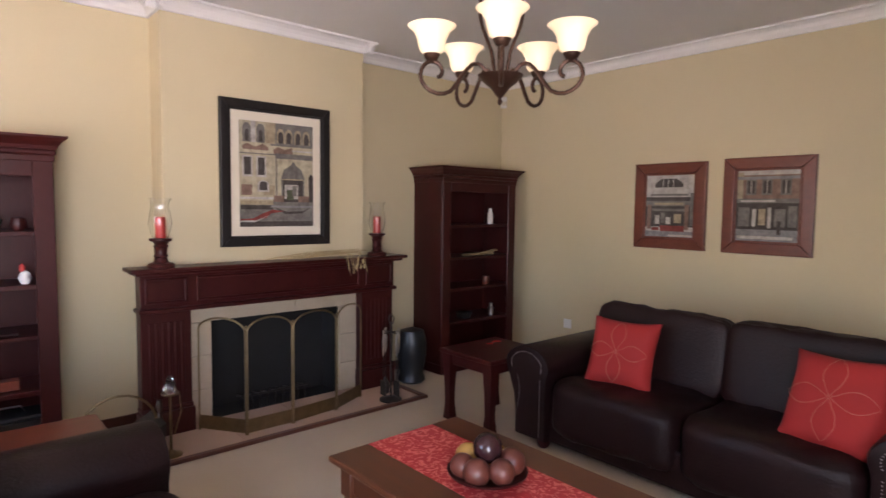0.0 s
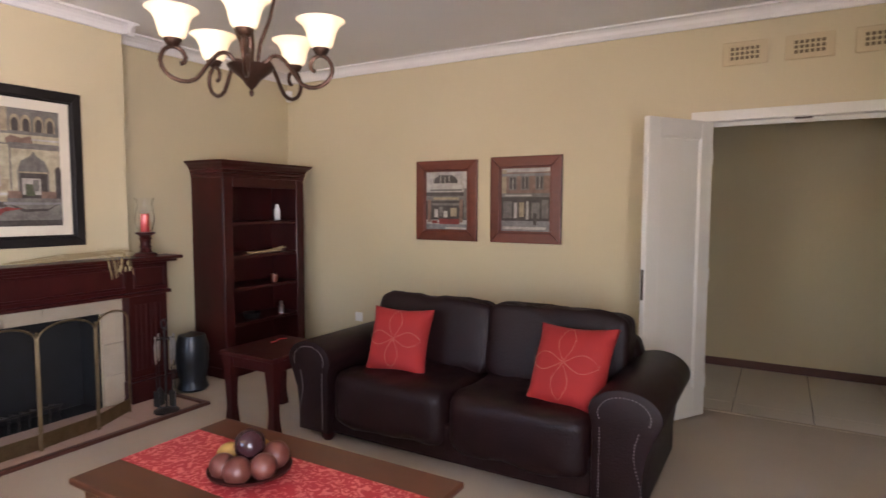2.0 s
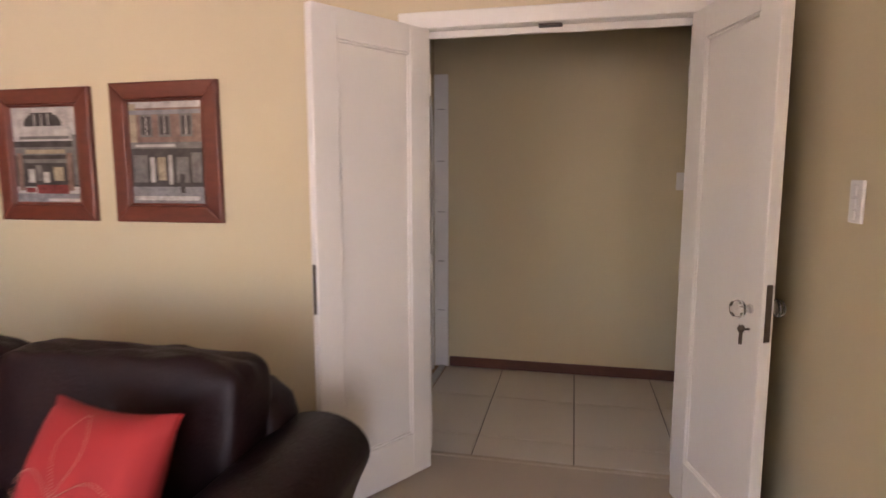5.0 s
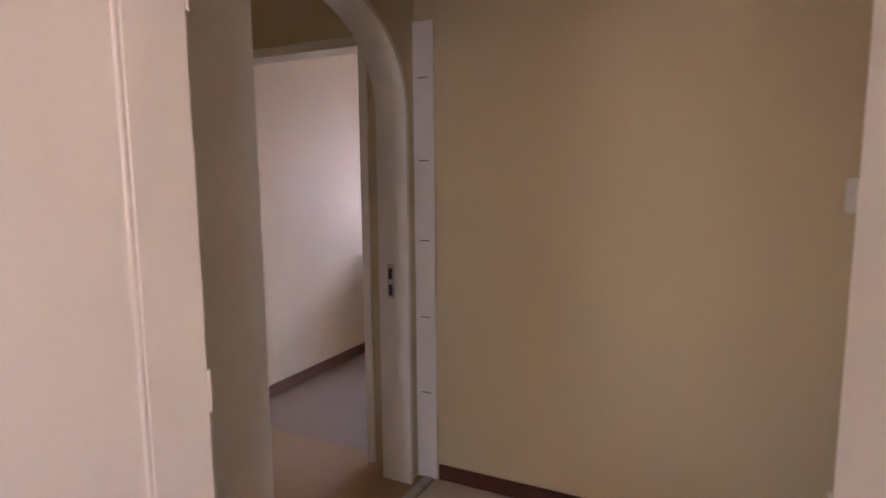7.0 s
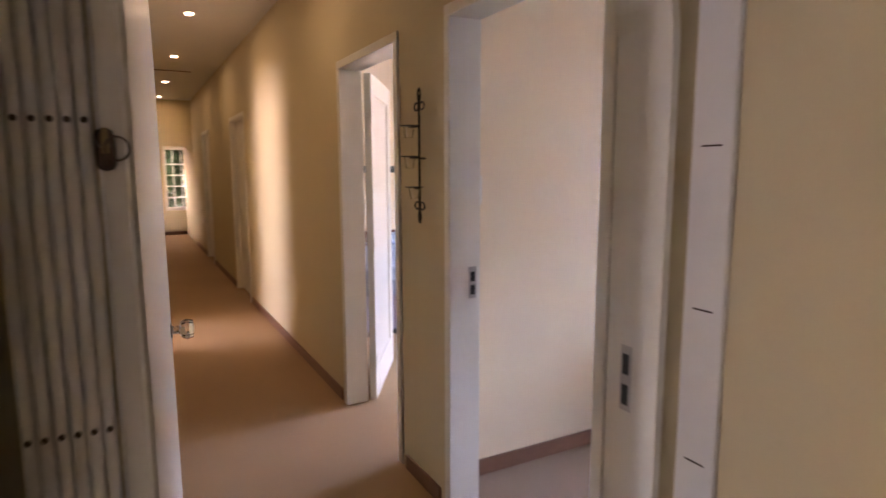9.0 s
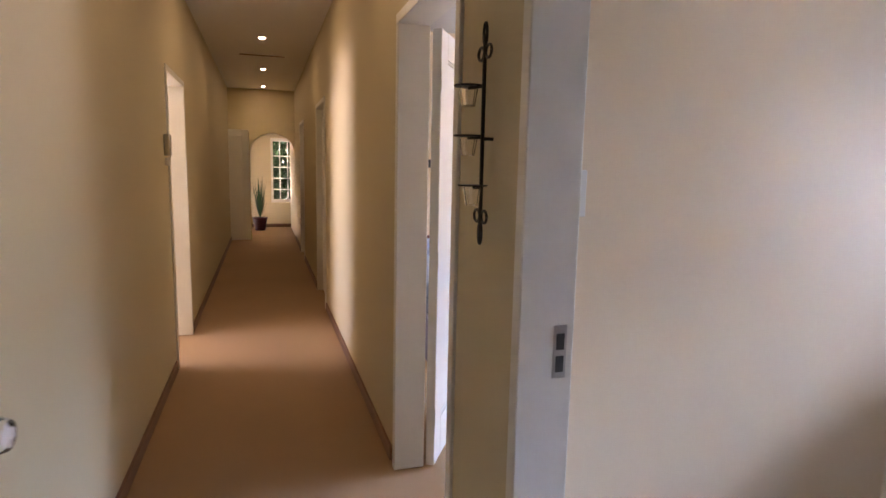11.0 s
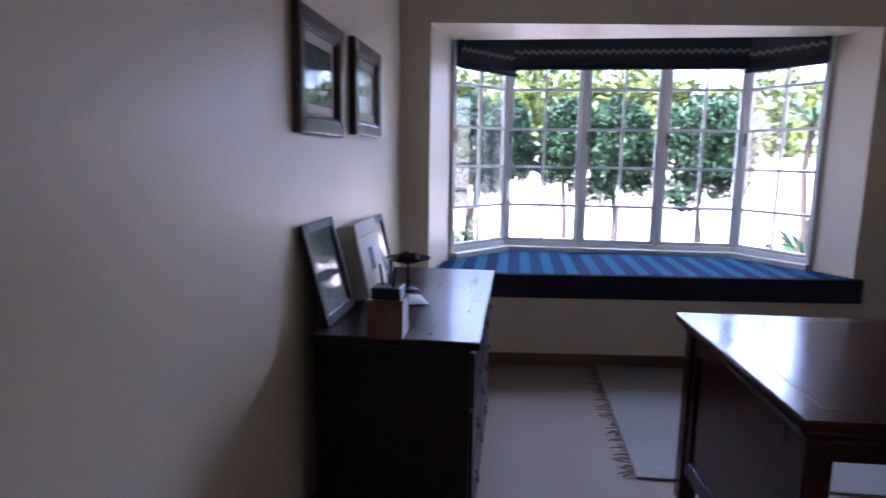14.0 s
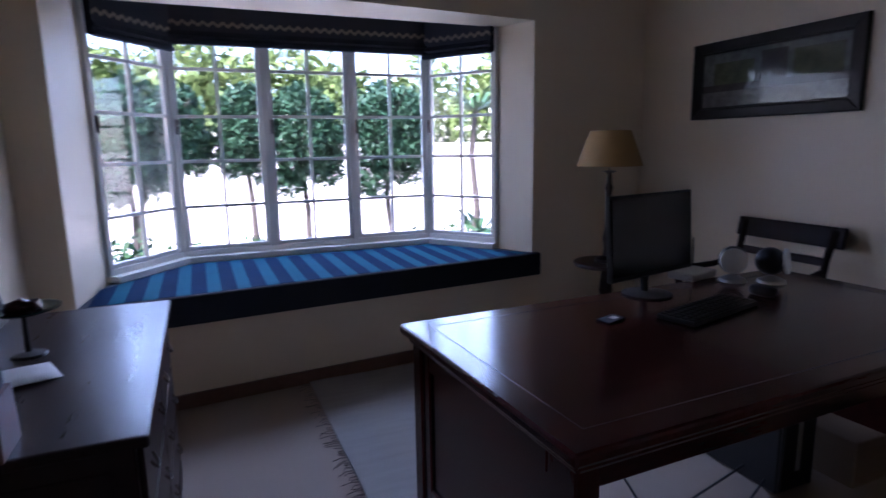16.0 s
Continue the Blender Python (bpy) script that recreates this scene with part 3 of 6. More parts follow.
# folding security gate, pushed back into a stack of slats
gate = thing("security_gate", -0.235, YH, 0.0, "folded white metal security gate with a metal lock", "gate")
for k in range(6):
    y0 = 0.047 + k * 0.0172
    part("slat", box(NB(), -0.020, 0.018, y0, y0 + 0.0148, 0.03, 2.07, 0.004), PLASTIC, gate)
post = part("lock_post", box(NB(), -0.022, 0.020, 0.1515, 0.185, 0.02, 2.08, 0.005), PLASTIC, gate, "white lock post")
for z in (0.36, 0.744, 1.128, 1.512, 1.896):
    for k in range(6):
        part("rivet", move(lathe(NB(), [(0.0, 0.0), (0.0042, 0.0), (0.004, 0.002), (0.0, 0.003)], 8), pose(0.018, 0.0546 + k * 0.0172, z, 0, 90, 0)), OLD_METAL, gate)
lk = NB()
box(lk, 0.019, 0.025, 0.150, 0.171, 1.452, 1.502, 0.008, 2)
tube(lk, [(0.024, 0.160, 1.488), (0.040, 0.161, 1.489)], 0.010, 12)
part("gate_lock", lk, OLD_METAL, post, "dull metal lock cylinder")
kg = NB()
box(kg, 0.039, 0.043, 0.157, 0.165, 1.472, 1.502, 0.001)
part("gate_key", kg, BRASS, post, "brass key in the lock")
ring = NB()
tube(ring, [(0.043, 0.173 + 0.013 * math.cos(a * math.pi / 8), 1.478 + 0.014 * math.sin(a * math.pi / 8)) for a in range(17)], 0.0014, 6)
part("key_ring", ring, OLD_METAL, post, "key ring")
chan = thing("gate_channel", -0.27, YN, 0.0, "white metal gate channel fixed to the hall wall", "gate channel")
part("channel_plate", box(NB(), -0.085, 0.08, -0.018, -0.001, 0.0, 2.1, 0.003), PLASTIC, chan)
part("channel_lip", box(NB(), -0.085, -0.055, -0.050, -0.018, 0.0, 2.1, 0.004), PLASTIC, chan)
for z in (0.422, 0.784, 1.14, 1.499, 1.859):
    part("fixing_slot", box(NB(), 0.005, 0.055, -0.0195, -0.018, z, z + 0.004), OLD_METAL, chan)
    part("fixing_screw", lathe(NB(), [(0.004, 0), (0.004, 0.004)], 8, -0.07, -0.050, z), OLD_METAL, chan)
trk = whole("gate_track", box(NB(), -0.255, -0.205, YH, YN - 0.02, -0.004, 0.010, 0.003), STEEL, "steel gate track across the hall floor", "gate track")


# ---- living room: fireplace ----
FX, FY = -3.68, 1.88
mantel = thing("fireplace_mantel", FX, FY, 0.0, "dark mahogany fireplace surround with fluted pilasters", "fireplace")
bm = box(NB(), 0.0, 0.215, -1.025, 1.025, 1.065, 1.09, 0.006, 2)
box(bm, 0.0, 0.185, -0.995, 0.995, 1.045, 1.065, 0.006, 2)
part("mantel_shelf", bm, MAHOGANY, mantel)
bm = box(NB(), 0.0, 0.115, -0.955, 0.955, 0.83, 1.045, 0.003)
box(bm, 0.0, 0.14, -0.97, 0.97, 0.805, 0.832, 0.006, 2)
part("frieze", bm, MAHOGANY, mantel)
for y0, y1 in ((-0.93, -0.68), (-0.62, 0.62), (0.68, 0.93)):
    bm = NB()
    for a, b, c, d in ((y0, y0 + 0.016, 0.86, 1.02), (y1 - 0.016, y1, 0.86, 1.02), (y0, y1, 0.86, 0.876), (y0, y1, 1.004, 1.02)):
        box(bm, 0.112, 0.126, a, b, c, d, 0.004)
    part("panel_moulding", bm, MAHOGANY, mantel)
for s in (-1, 1):
    y0, y1 = sorted((s * 0.655, s * 0.955))
    leg = part("pilaster", box(NB(), 0.0, 0.10, y0, y1, 0.0, 0.806, 0.003), MAHOGANY, mantel)
    for k in range(6):
        yy = y0 + 0.055 + k * 0.038
        part("flute", box(NB(), 0.098, 0.108, yy - 0.011, yy + 0.011, 0.25, 0.74, 0.005, 2), MAHOGANY, leg)
    bm = box(NB(), 0.0, 0.125, y0 - 0.012, y1 + 0.012, 0.0, 0.17, 0.004)
    box(bm, 0.0, 0.115, y0 - 0.006, y1 + 0.006, 0.17, 0.20, 0.010, 2)
    part("plinth", bm, MAHOGANY, leg)
surround = thing("fireplace_stone_surround", FX, FY, 0.0, "cream stone slabs round the fireplace opening", "fireplace")
random.seed(4)
ys = [-0.652, -0.34, -0.10, 0.12, 0.36, 0.652]
for a, b in zip(ys, ys[1:]):
    sl = random.uniform(-0.03, 0.03) if a > -0.6 else 0
    bm = prism(NB(), [(a + 0.003 + sl, 0.70), (b - 0.003, 0.70), (b - 0.003, 0.804), (a + 0.003, 0.804)], "x", 0.001, 0.024)
    part("stone_slab", bm, STONE, surround)
for s in (-1, 1):
    for z0, z1 in ((0.02, 0.24), (0.243, 0.47), (0.473, 0.697)):
        y0, y1 = sorted((s * 0.50, s * 0.652))
        part("stone_slab", box(NB(), 0.001, 0.024, y0, y1, z0, z1, 0.003), STONE, surround)
bm = NB()
for b in ((-0.235, -0.225, -0.545, 0.495, 0.0, 0.70), (-0.225, 0.0, -0.5445, -0.535, 0.0, 0.70), (-0.225, 0.0, 0.485, 0.4945, 0.0, 0.70), (-0.225, 0.0, -0.535, 0.485, 0.69, 0.699), (-0.225, 0.0, -0.535, 0.485, 0.003, 0.012)):
    box(bm, b[0] + FX, b[1] + FX, b[2] + FY, b[3] + FY, b[4], b[5])
setting("firebox", bm, SOOT, "sooty black firebox")
grate = thing("fire_grate", FX - 0.10, FY - 0.02, 0.012, "black iron fire grate in the firebox", "fire grate")
for k in range(9):
    part("grate_bar", tube(NB(), [(0.07, -0.24 + k * 0.06, 0.0), (0.07, -0.24 + k * 0.06, 0.10), (-0.05, -0.24 + k * 0.06, 0.08)], 0.007, 6), IRON, grate)
part("grate_rail", tube(NB(), [(0.07, -0.26, 0.10), (0.07, 0.26, 0.10)], 0.009, 6), IRON, grate)
hearth = thing("hearth", FX, FY, 0.0, "pinkish tiled hearth with a dark wooden edge", "hearth")
for a, b in ((-0.935, -0.47), (-0.467, 0.0), (0.003, 0.47), (0.473, 0.915)):
    part("hearth_tile", box(NB(), 0.0, 0.525, a, b, 0.002, 0.016, 0.002), HEARTH, hearth)
bm = box(NB(), 0.528, 0.568, -0.98, 0.96, 0.002, 0.026, 0.004)
box(bm, 0.0, 0.528, 0.918, 0.96, 0.002, 0.026, 0.004)
box(bm, 0.0, 0.528, -0.98, -0.938, 0.002, 0.026, 0.004)
part("hearth_border", bm, SKIRT, hearth, "dark wooden border strip")

screen = thing("fire_screen", 0, 0, 0.016, "folding brass and mesh fire screen with arched panels", "fire screen")
SP = [(-3.54, 1.25), (-3.25, 1.45), (-3.25, 1.77), (-3.29, 2.13), (-3.43, 2.43)]
for (xa, ya), (xb, yb) in zip(SP, SP[1:]):
    dx, dy = xb - xa, yb - ya
    ln = math.hypot(dx, dy)
    ux, uy = dx / ln, dy / ln
    pts = [(xa + ux * 0.006, ya + uy * 0.006, 0.0), (xa + ux * 0.006, ya + uy * 0.006, 0.66)]
    for a in range(170, 9, -10):
        t = 0.5 + 0.48 * math.cos(math.radians(a))
        pts.append((xa + dx * t, ya + dy * t, 0.66 + 0.085 * math.sin(math.radians(a))))
    pts += [(xb - ux * 0.006, yb - uy * 0.006, 0.66), (xb - ux * 0.006, yb - uy * 0.006, 0.0)]
    part("panel_rod", tube(NB(), pts, 0.0065, 8), BRASS, screen)
    kick = NB()
    prism(kick, [(xa + ux * 0.01, ya + uy * 0.01), (xb - ux * 0.01, yb - uy * 0.01), (xb - ux * 0.01 - uy * 0.003, yb - uy * 0.01 + ux * 0.003), (xa + ux * 0.01 - uy * 0.003, ya + uy * 0.01 + ux * 0.003)], "z", 0.01, 0.10)
    part("kick_plate", kick, BRASS, screen, "pierced brass kick plate")
for x, y in SP[1:-1]:
    part("finial", lathe(NB(), [(0.006, 0.0), (0.011, 0.012), (0.004, 0.022), (0.009, 0.034), (0.0, 0.046)], 10, x, y, 0.665), BRASS, screen)

tools = thing("fireplace_tools", -3.22, 2.56, 0.017, "dark iron companion set standing on the hearth", "fireplace tools")
part("stand_base", lathe(NB(), [(0.0, 0), (0.085, 0), (0.085, 0.012), (0.02, 0.03), (0.0, 0.03)], 16), IRON, tools)
part("stand_pole", tube(NB(), [(0, 0, 0.02), (0, 0, 0.60)], 0.008), IRON, tools)
part("stand_ring", tube(NB(), [(0.03 * math.cos(a * math.pi / 8), 0, 0.62 + 0.035 * math.sin(a * math.pi / 8)) for a in range(17)], 0.006, 6), IRON, tools)
bm = tube(NB(), [(-0.07, 0, 0.52), (0.07, 0, 0.52)], 0.005)
tube(bm, [(0, -0.07, 0.52), (0, 0.07, 0.52)], 0.005)
part("hook_cross", bm, IRON, tools)
for x, y, kind in ((0.07, 0, 0), (-0.07, 0, 1), (0, 0.07, 2), (0, -0.07, 3)):
    part("tool_handle", lathe(NB(), [(0.004, 0.35), (0.010, 0.40), (0.012, 0.47), (0.005, 0.52), (0.008, 0.54), (0.0, 0.55)], 8, x, y), STEEL, tools, "steel handle")
    bm = tube(NB(), [(x, y, 0.10), (x, y, 0.38)], 0.004, 6)
    if kind in (0, 3):
        box(bm, x - 0.035, x + 0.035, y - 0.006, y + 0.006, 0.05, 0.16, 0.004)
    elif kind == 1:
        lathe(bm, [(0.03, 0.04), (0.035, 0.10), (0.008, 0.16)], 10, x, y)
    part("tool_shaft", bm, IRON, tools)
whole("coal_bucket", lathe(NB(), [(0.0, 0.0), (0.10, 0.0), (0.12, 0.02), (0.10, 0.08), (0.125, 0.22), (0.13, 0.34), (0.10, 0.44), (0.0, 0.47)], 20, -3.55, 3.02, 0.0), BLACK, "round black covered coal bucket beside the bookcase", "bucket", smooth=True)
hod = thing("log_basket", -3.25, 0.72, 0.0, "dark metal log basket with a brass hoop handle", "basket")
bm = NB()
prism(bm, [(-0.20, 0.10), (-0.16, 0.0), (0.16, 0.0), (0.20, 0.10), (0.21, 0.26), (0.10, 0.20), (-0.10, 0.20), (-0.21, 0.26)], "x", -0.14, 0.14)
part("basket_body", bm, IRON, hod)
part("basket_handle", tube(NB(), [(0, 0.20 * math.cos(a * math.pi / 12), 0.22 + 0.20 * math.sin(a * math.pi / 12)) for a in range(13)], 0.007, 8), BRASS, hod, "brass hoop handle")
cst = thing("brass_stand", -3.24, 0.99, 0.017, "small brass stand with a clear glass figurine on top", "brass stand")
part("stand_base", lathe(NB(), [(0.0, 0), (0.062, 0), (0.062, 0.006), (0.03, 0.014), (0.010, 0.03), (0.0, 0.03)], 18), BRASS, cst)
part("stand_pole", tube(NB(), [(0, 0, 0.02), (0, 0, 0.36)], 0.007), BRASS, cst)
part("stand_tray", lathe(NB(), [(0.008, 0.35), (0.045, 0.36), (0.050, 0.372), (0.0, 0.366)], 16), BRASS, cst)
part("stand_handle", tube(NB(), [(0.0, 0.05, 0.36), (0.0, 0.06, 0.25), (0.0, 0.02, 0.12)], 0.004), BRASS, cst)
part("figurine", lathe(NB(), [(0.028, 0.372), (0.034, 0.395), (0.026, 0.425), (0.016, 0.445), (0.018, 0.46), (0.0, 0.475)], 14), CLEAR, cst, "clear glass figurine")
part("hanging_bell", lathe(NB(), [(0.012, 0.34), (0.018, 0.30), (0.008, 0.27), (0.02, 0.22), (0.026, 0.17), (0.0, 0.15)], 12, 0.0, -0.06, 0.0), OLD_METAL, cst, "dark hanging bell")


def candle_holder(x, y, z, group):
    c = thing("candle_holder", x, y, z, "turned dark wood candle holder with red candle and glass hurricane", "candle holder", 0, group)
    part("holder_base", lathe(NB(), [(0.0, 0), (0.078, 0), (0.080, 0.012), (0.070, 0.026), (0.045, 0.032), (0.038, 0.045), (0.034, 0.06), (0.042, 0.07), (0.034, 0.082), (0.036, 0.12), (0.045, 0.13), (0.036, 0.14), (0.045, 0.155), (0.065, 0.165), (0.066, 0.178), (0.0, 0.18)], 24), MAHOGANY, c, "", True)
    part("candle", lathe(NB(), [(0.0, 0.18), (0.030, 0.18), (0.030, 0.305), (0.026, 0.312), (0.0, 0.309)], 18), CANDLE, c, "red pillar candle")
    g = NB()
    prof = [(0.043, 0.182), (0.056, 0.22), (0.068, 0.27), (0.060, 0.33), (0.050, 0.37), (0.055, 0.405), (0.066, 0.425)]
    lathe(g, prof + [(r - 0.0022, z2) for r, z2 in reversed(prof)], 24)
    bmesh.ops.delete(g, geom=[fc for fc in g.faces if len(fc.verts) > 4], context="FACES")
    hur = part("hurricane_glass", g, CLEAR, c, "clear glass hurricane", True)
    hur.visible_shadow = False
    return c


ca = candle_holder(-3.555, 1.045, 1.09, "candle holders on the mantel")
copy_thing(ca, pose(-3.555, 2.66, 1.09))
dg = thing("dried_grass", -3.53, 2.05, 1.092, "dried pale reeds lying along the mantel shelf", "dried grass")
random.seed(9)
for k in range(14):
    y0 = random.uniform(-0.35, -0.05)
    y1 = random.uniform(0.18, 0.36)
    xo = random.uniform(-0.03, 0.03)
    pts = [(xo, y0, 0.004 + 0.002 * k), (xo + 0.01, (y0 + y1) / 2, 0.012 + 0.003 * k), (xo + 0.03, y1, 0.03 + 0.002 * k)]
    if k % 2 == 0:
        pts += [(0.09 + 0.002 * k, y1 + 0.06, 0.0 + 0.003 * k), (0.10 + 0.002 * k, y1 + 0.08, -0.09 - 0.003 * k)]
    else:
        pts += [(xo + 0.03, y1 + 0.22, 0.035 + 0.002 * k)]
    part("reed", tube(NB(), pts, 0.0022, 5), mat("dried_reed", (0.42, 0.33, 0.18), (0.32, 0.24, 0.12), 0.8, 20, 100, 0.1) if k == 0 else bpy.data.materials["dried_reed"], dg)
for k in range(10):
    part("seed_head", lathe(NB(), [(0.0, 0), (0.007, 0.01), (0.008, 0.03), (0.0, 0.045)], 6, 0.10 + random.uniform(-0.012, 0.012), 0.37 + random.uniform(-0.03, 0.03), random.uniform(-0.10, 0.02)), bpy.data.materials["dried_reed"], dg)


# ---- framed prints ----
def tint(name, c, rough=0.6):
    return bpy.data.materials[name] if name in bpy.data.materials else mat(name, c, tuple(v * 0.5 for v in c), rough, 22, 90, 0.02, amount=0.9, rough_var=0.02)


INK = {
    "sky": tint("print_pale_sky", (0.52, 0.48, 0.43), 0.12),
    "stucco": tint("print_cream_stucco", (0.50, 0.44, 0.31), 0.12),
    "facade": tint("print_ochre_facade", (0.40, 0.33, 0.22), 0.12),
    "dark": tint("print_dark_openings", (0.085, 0.072, 0.065), 0.12),
    "grey": tint("print_grey_shadow", (0.20, 0.185, 0.165), 0.12),
    "red": tint("print_dull_red", (0.26, 0.06, 0.05), 0.12),
    "brick": tint("print_brick_facade", (0.26, 0.17, 0.13), 0.12),
    "street": tint("print_grey_street", (0.26, 0.25, 0.25), 0.12),
    "green": tint("print_green_land", (0.12, 0.13, 0.08), 0.05),
    "cloud": tint("print_pale_cloud", (0.20, 0.21, 0.19), 0.05),
}


def framed(name, w, h, fw, depth, frame_mat, mount, back, patches, label, x, y, z, rz, group="", bevel=0.008):
    """A framed print that hangs with its lower edge at the origin and looks along -y."""
    p = thing(name, x, y, z, label, "picture", rz, group)
    for nm, pts in (("frame_side", [(-w / 2, 0), (-w / 2 + fw, fw), (-w / 2 + fw, h - fw), (-w / 2, h)]), ("frame_side", [(w / 2, 0), (w / 2, h), (w / 2 - fw, h - fw), (w / 2 - fw, fw)]),
                    ("frame_side", [(-w / 2, 0), (w / 2, 0), (w / 2 - fw, fw), (-w / 2 + fw, fw)]), ("frame_side", [(-w / 2, h), (-w / 2 + fw, h - fw), (w / 2 - fw, h - fw), (w / 2, h)])):
        bm = prism(NB(), pts, "y", -depth, -0.002)
        top = [e for e in bm.edges if all(v.co.y < -depth + 0.001 for v in e.verts)]
        bmesh.ops.bevel(bm, geom=top, offset=bevel, segments=2, affect="EDGES", profile=0.5)
        part(nm, bm, frame_mat, p)
    inner = NB()
    s = 0.012
    for a, b, c, d in ((-w / 2 + fw - 0.001, -w / 2 + fw + s, fw, h - fw), (w / 2 - fw - s, w / 2 - fw + 0.001, fw, h - fw), (-w / 2 + fw, w / 2 - fw, fw, fw + s), (-w / 2 + fw, w / 2 - fw, h - fw - s, h - fw)):
        box(inner, a, b, -depth * 0.7, -0.004, c, d, 0.002)
    part("inner_slip", inner, frame_mat, p)
    part("mount", box(NB(), -w / 2 + fw, w / 2 - fw, -0.010, -0.004, fw, h - fw), CREAMMAT if mount else INK[back], p, "cream card mount" if mount else "")
    pw, ph = w / 2 - fw - mount, h - 2 * fw - 2 * mount
    base = fw + mount
    part("print", box(NB(), -pw, pw, -0.012, -0.0098, base, base + ph), INK[back], p, "printed street scene behind glass")
    for n, (ink, a, *more) in enumerate(patches):
        yy = -0.0125 - 0.00012 * n
        if not more:
            part("print_detail", prism(NB(), [(-pw + 2 * pw * u, base + ph * v) for u, v in a], "y", yy - 0.0002, -0.0115), INK[ink], p)
            continue
        b, c, d = more
        part("print_detail", box(NB(), -pw + 2 * pw * a, -pw + 2 * pw * b, yy - 0.0002, -0.0115, base + ph * c, base + ph * d), INK[ink], p)
    return p


def openings(ink, xs, w, z0, z1):
    return [(ink, x, x + w, z0, z1) for x in xs]


def arched(ink, a, b, c, d, tip=1.0):
    """A round-headed or pointed opening in a print, from a to b and c to d."""
    m, r, h = (a + b) / 2, (b - a) / 2, (b - a) * 0.5 * tip
    return (ink, [(a, c), (b, c)] + [(m + r * math.cos(math.radians(k)), d - h + h * math.sin(math.radians(k))) for k in range(0, 181, 20)])


palace = [("stucco", 0, 1, 0.24, 1.0), ("sky", 0.15, 0.21, 0.8, 1.0), ("grey", 0.40, 1.0, 0.78, 1.0), ("facade", 0.34, 0.47, 0.80, 1.0), ("brick", 0.02, 0.16, 0.30, 0.40), ("facade", 0.30, 0.46, 0.30, 0.40)]
palace += [arched("grey", u, u + 0.11, 0.80, 0.98) for u in (0.04, 0.22)] + [arched("dark", u, u + 0.05, 0.81, 0.92) for u in (0.07, 0.25)]
palace += [arched("facade", u, u + 0.105, 0.81, 0.95, 1.3) for u in (0.49, 0.60, 0.73, 0.85)] + [arched("dark", u, u + 0.07, 0.81, 0.92, 1.3) for u in (0.51, 0.62, 0.75, 0.87)]
palace += [("brick", [(0.03, 0.76), (0.10, 0.79), (0.20, 0.76), (0.30, 0.79), (0.38, 0.76), (0.37, 0.73), (0.05, 0.73)]), ("brick", [(0.44, 0.74), (0.50, 0.77), (0.60, 0.75), (0.70, 0.77), (0.71, 0.71), (0.45, 0.70)]), ("grey", 0.47, 1, 0.66, 0.71), ("sky", 0.70, 1, 0.735, 0.75), ("grey", 0, 0.5, 0.69, 0.70), ("grey", 0.475, 0.49, 0.26, 0.70)]
palace += [("sky", u, u + 0.13, 0.475, 0.675) for u in (0.035, 0.215)] + [("dark", u, u + 0.09, 0.495, 0.66) for u in (0.055, 0.235)]
palace += [arched("sky", 0.23, 0.38, 0.335, 0.445, 0.5), arched("dark", 0.255, 0.355, 0.35, 0.435, 0.5)]
palace += [("grey", [(0.55, 0.24), (0.87, 0.24), (0.87, 0.48), (0.83, 0.56), (0.75, 0.60), (0.715, 0.64), (0.68, 0.60), (0.59, 0.56), (0.55, 0.48)]), ("facade", 0.565, 0.855, 0.455, 0.467), ("dark", 0.57, 0.85, 0.24, 0.455), ("sky", 0.59, 0.78, 0.27, 0.41), ("green", 0.62, 0.72, 0.26, 0.36), ("grey", 0.70, 0.76, 0.30, 0.40)]
palace += [arched("dark", 0.94, 1.0, 0.24, 0.52, 1.5), ("brick", 0.44, 0.58, 0.22, 0.30), ("brick", 0.78, 0.94, 0.22, 0.30), ("grey", 0, 1, 0.0, 0.24), ("sky", 0, 0.44, 0.26, 0.285), ("facade", 0, 0.43, 0.21, 0.25), ("dark", 0, 0.43, 0.165, 0.205), ("dark", 0, 1, 0.0, 0.05), ("street", 0.4, 1.0, 0.185, 0.205)]
palace += [("dark", [(0.44, 0.19), (0.62, 0.145), (0.85, 0.15), (0.98, 0.20), (0.84, 0.13), (0.6, 0.12)]), ("red", [(0.0, 0.075), (0.16, 0.08), (0.30, 0.13), (0.42, 0.165), (0.58, 0.15), (0.40, 0.125), (0.34, 0.085), (0.20, 0.055), (0.0, 0.05)]), ("sky", [(0.0, 0.06), (0.2, 0.06), (0.36, 0.105), (0.2, 0.045), (0.0, 0.045)])]
framed("framed_print", 0.835, 1.01, 0.062, 0.035, FRAME_BLACK, 0.075, "facade", palace, "large black framed print of a canal palace", -3.68, 1.872, 1.192, 90)
lunette = [("dark", 0.48 - 0.28 * math.cos(math.asin(k / 6.2)), 0.48 + 0.28 * math.cos(math.asin(k / 6.2)), 0.79 + 0.022 * k, 0.813 + 0.022 * k) for k in range(6)]
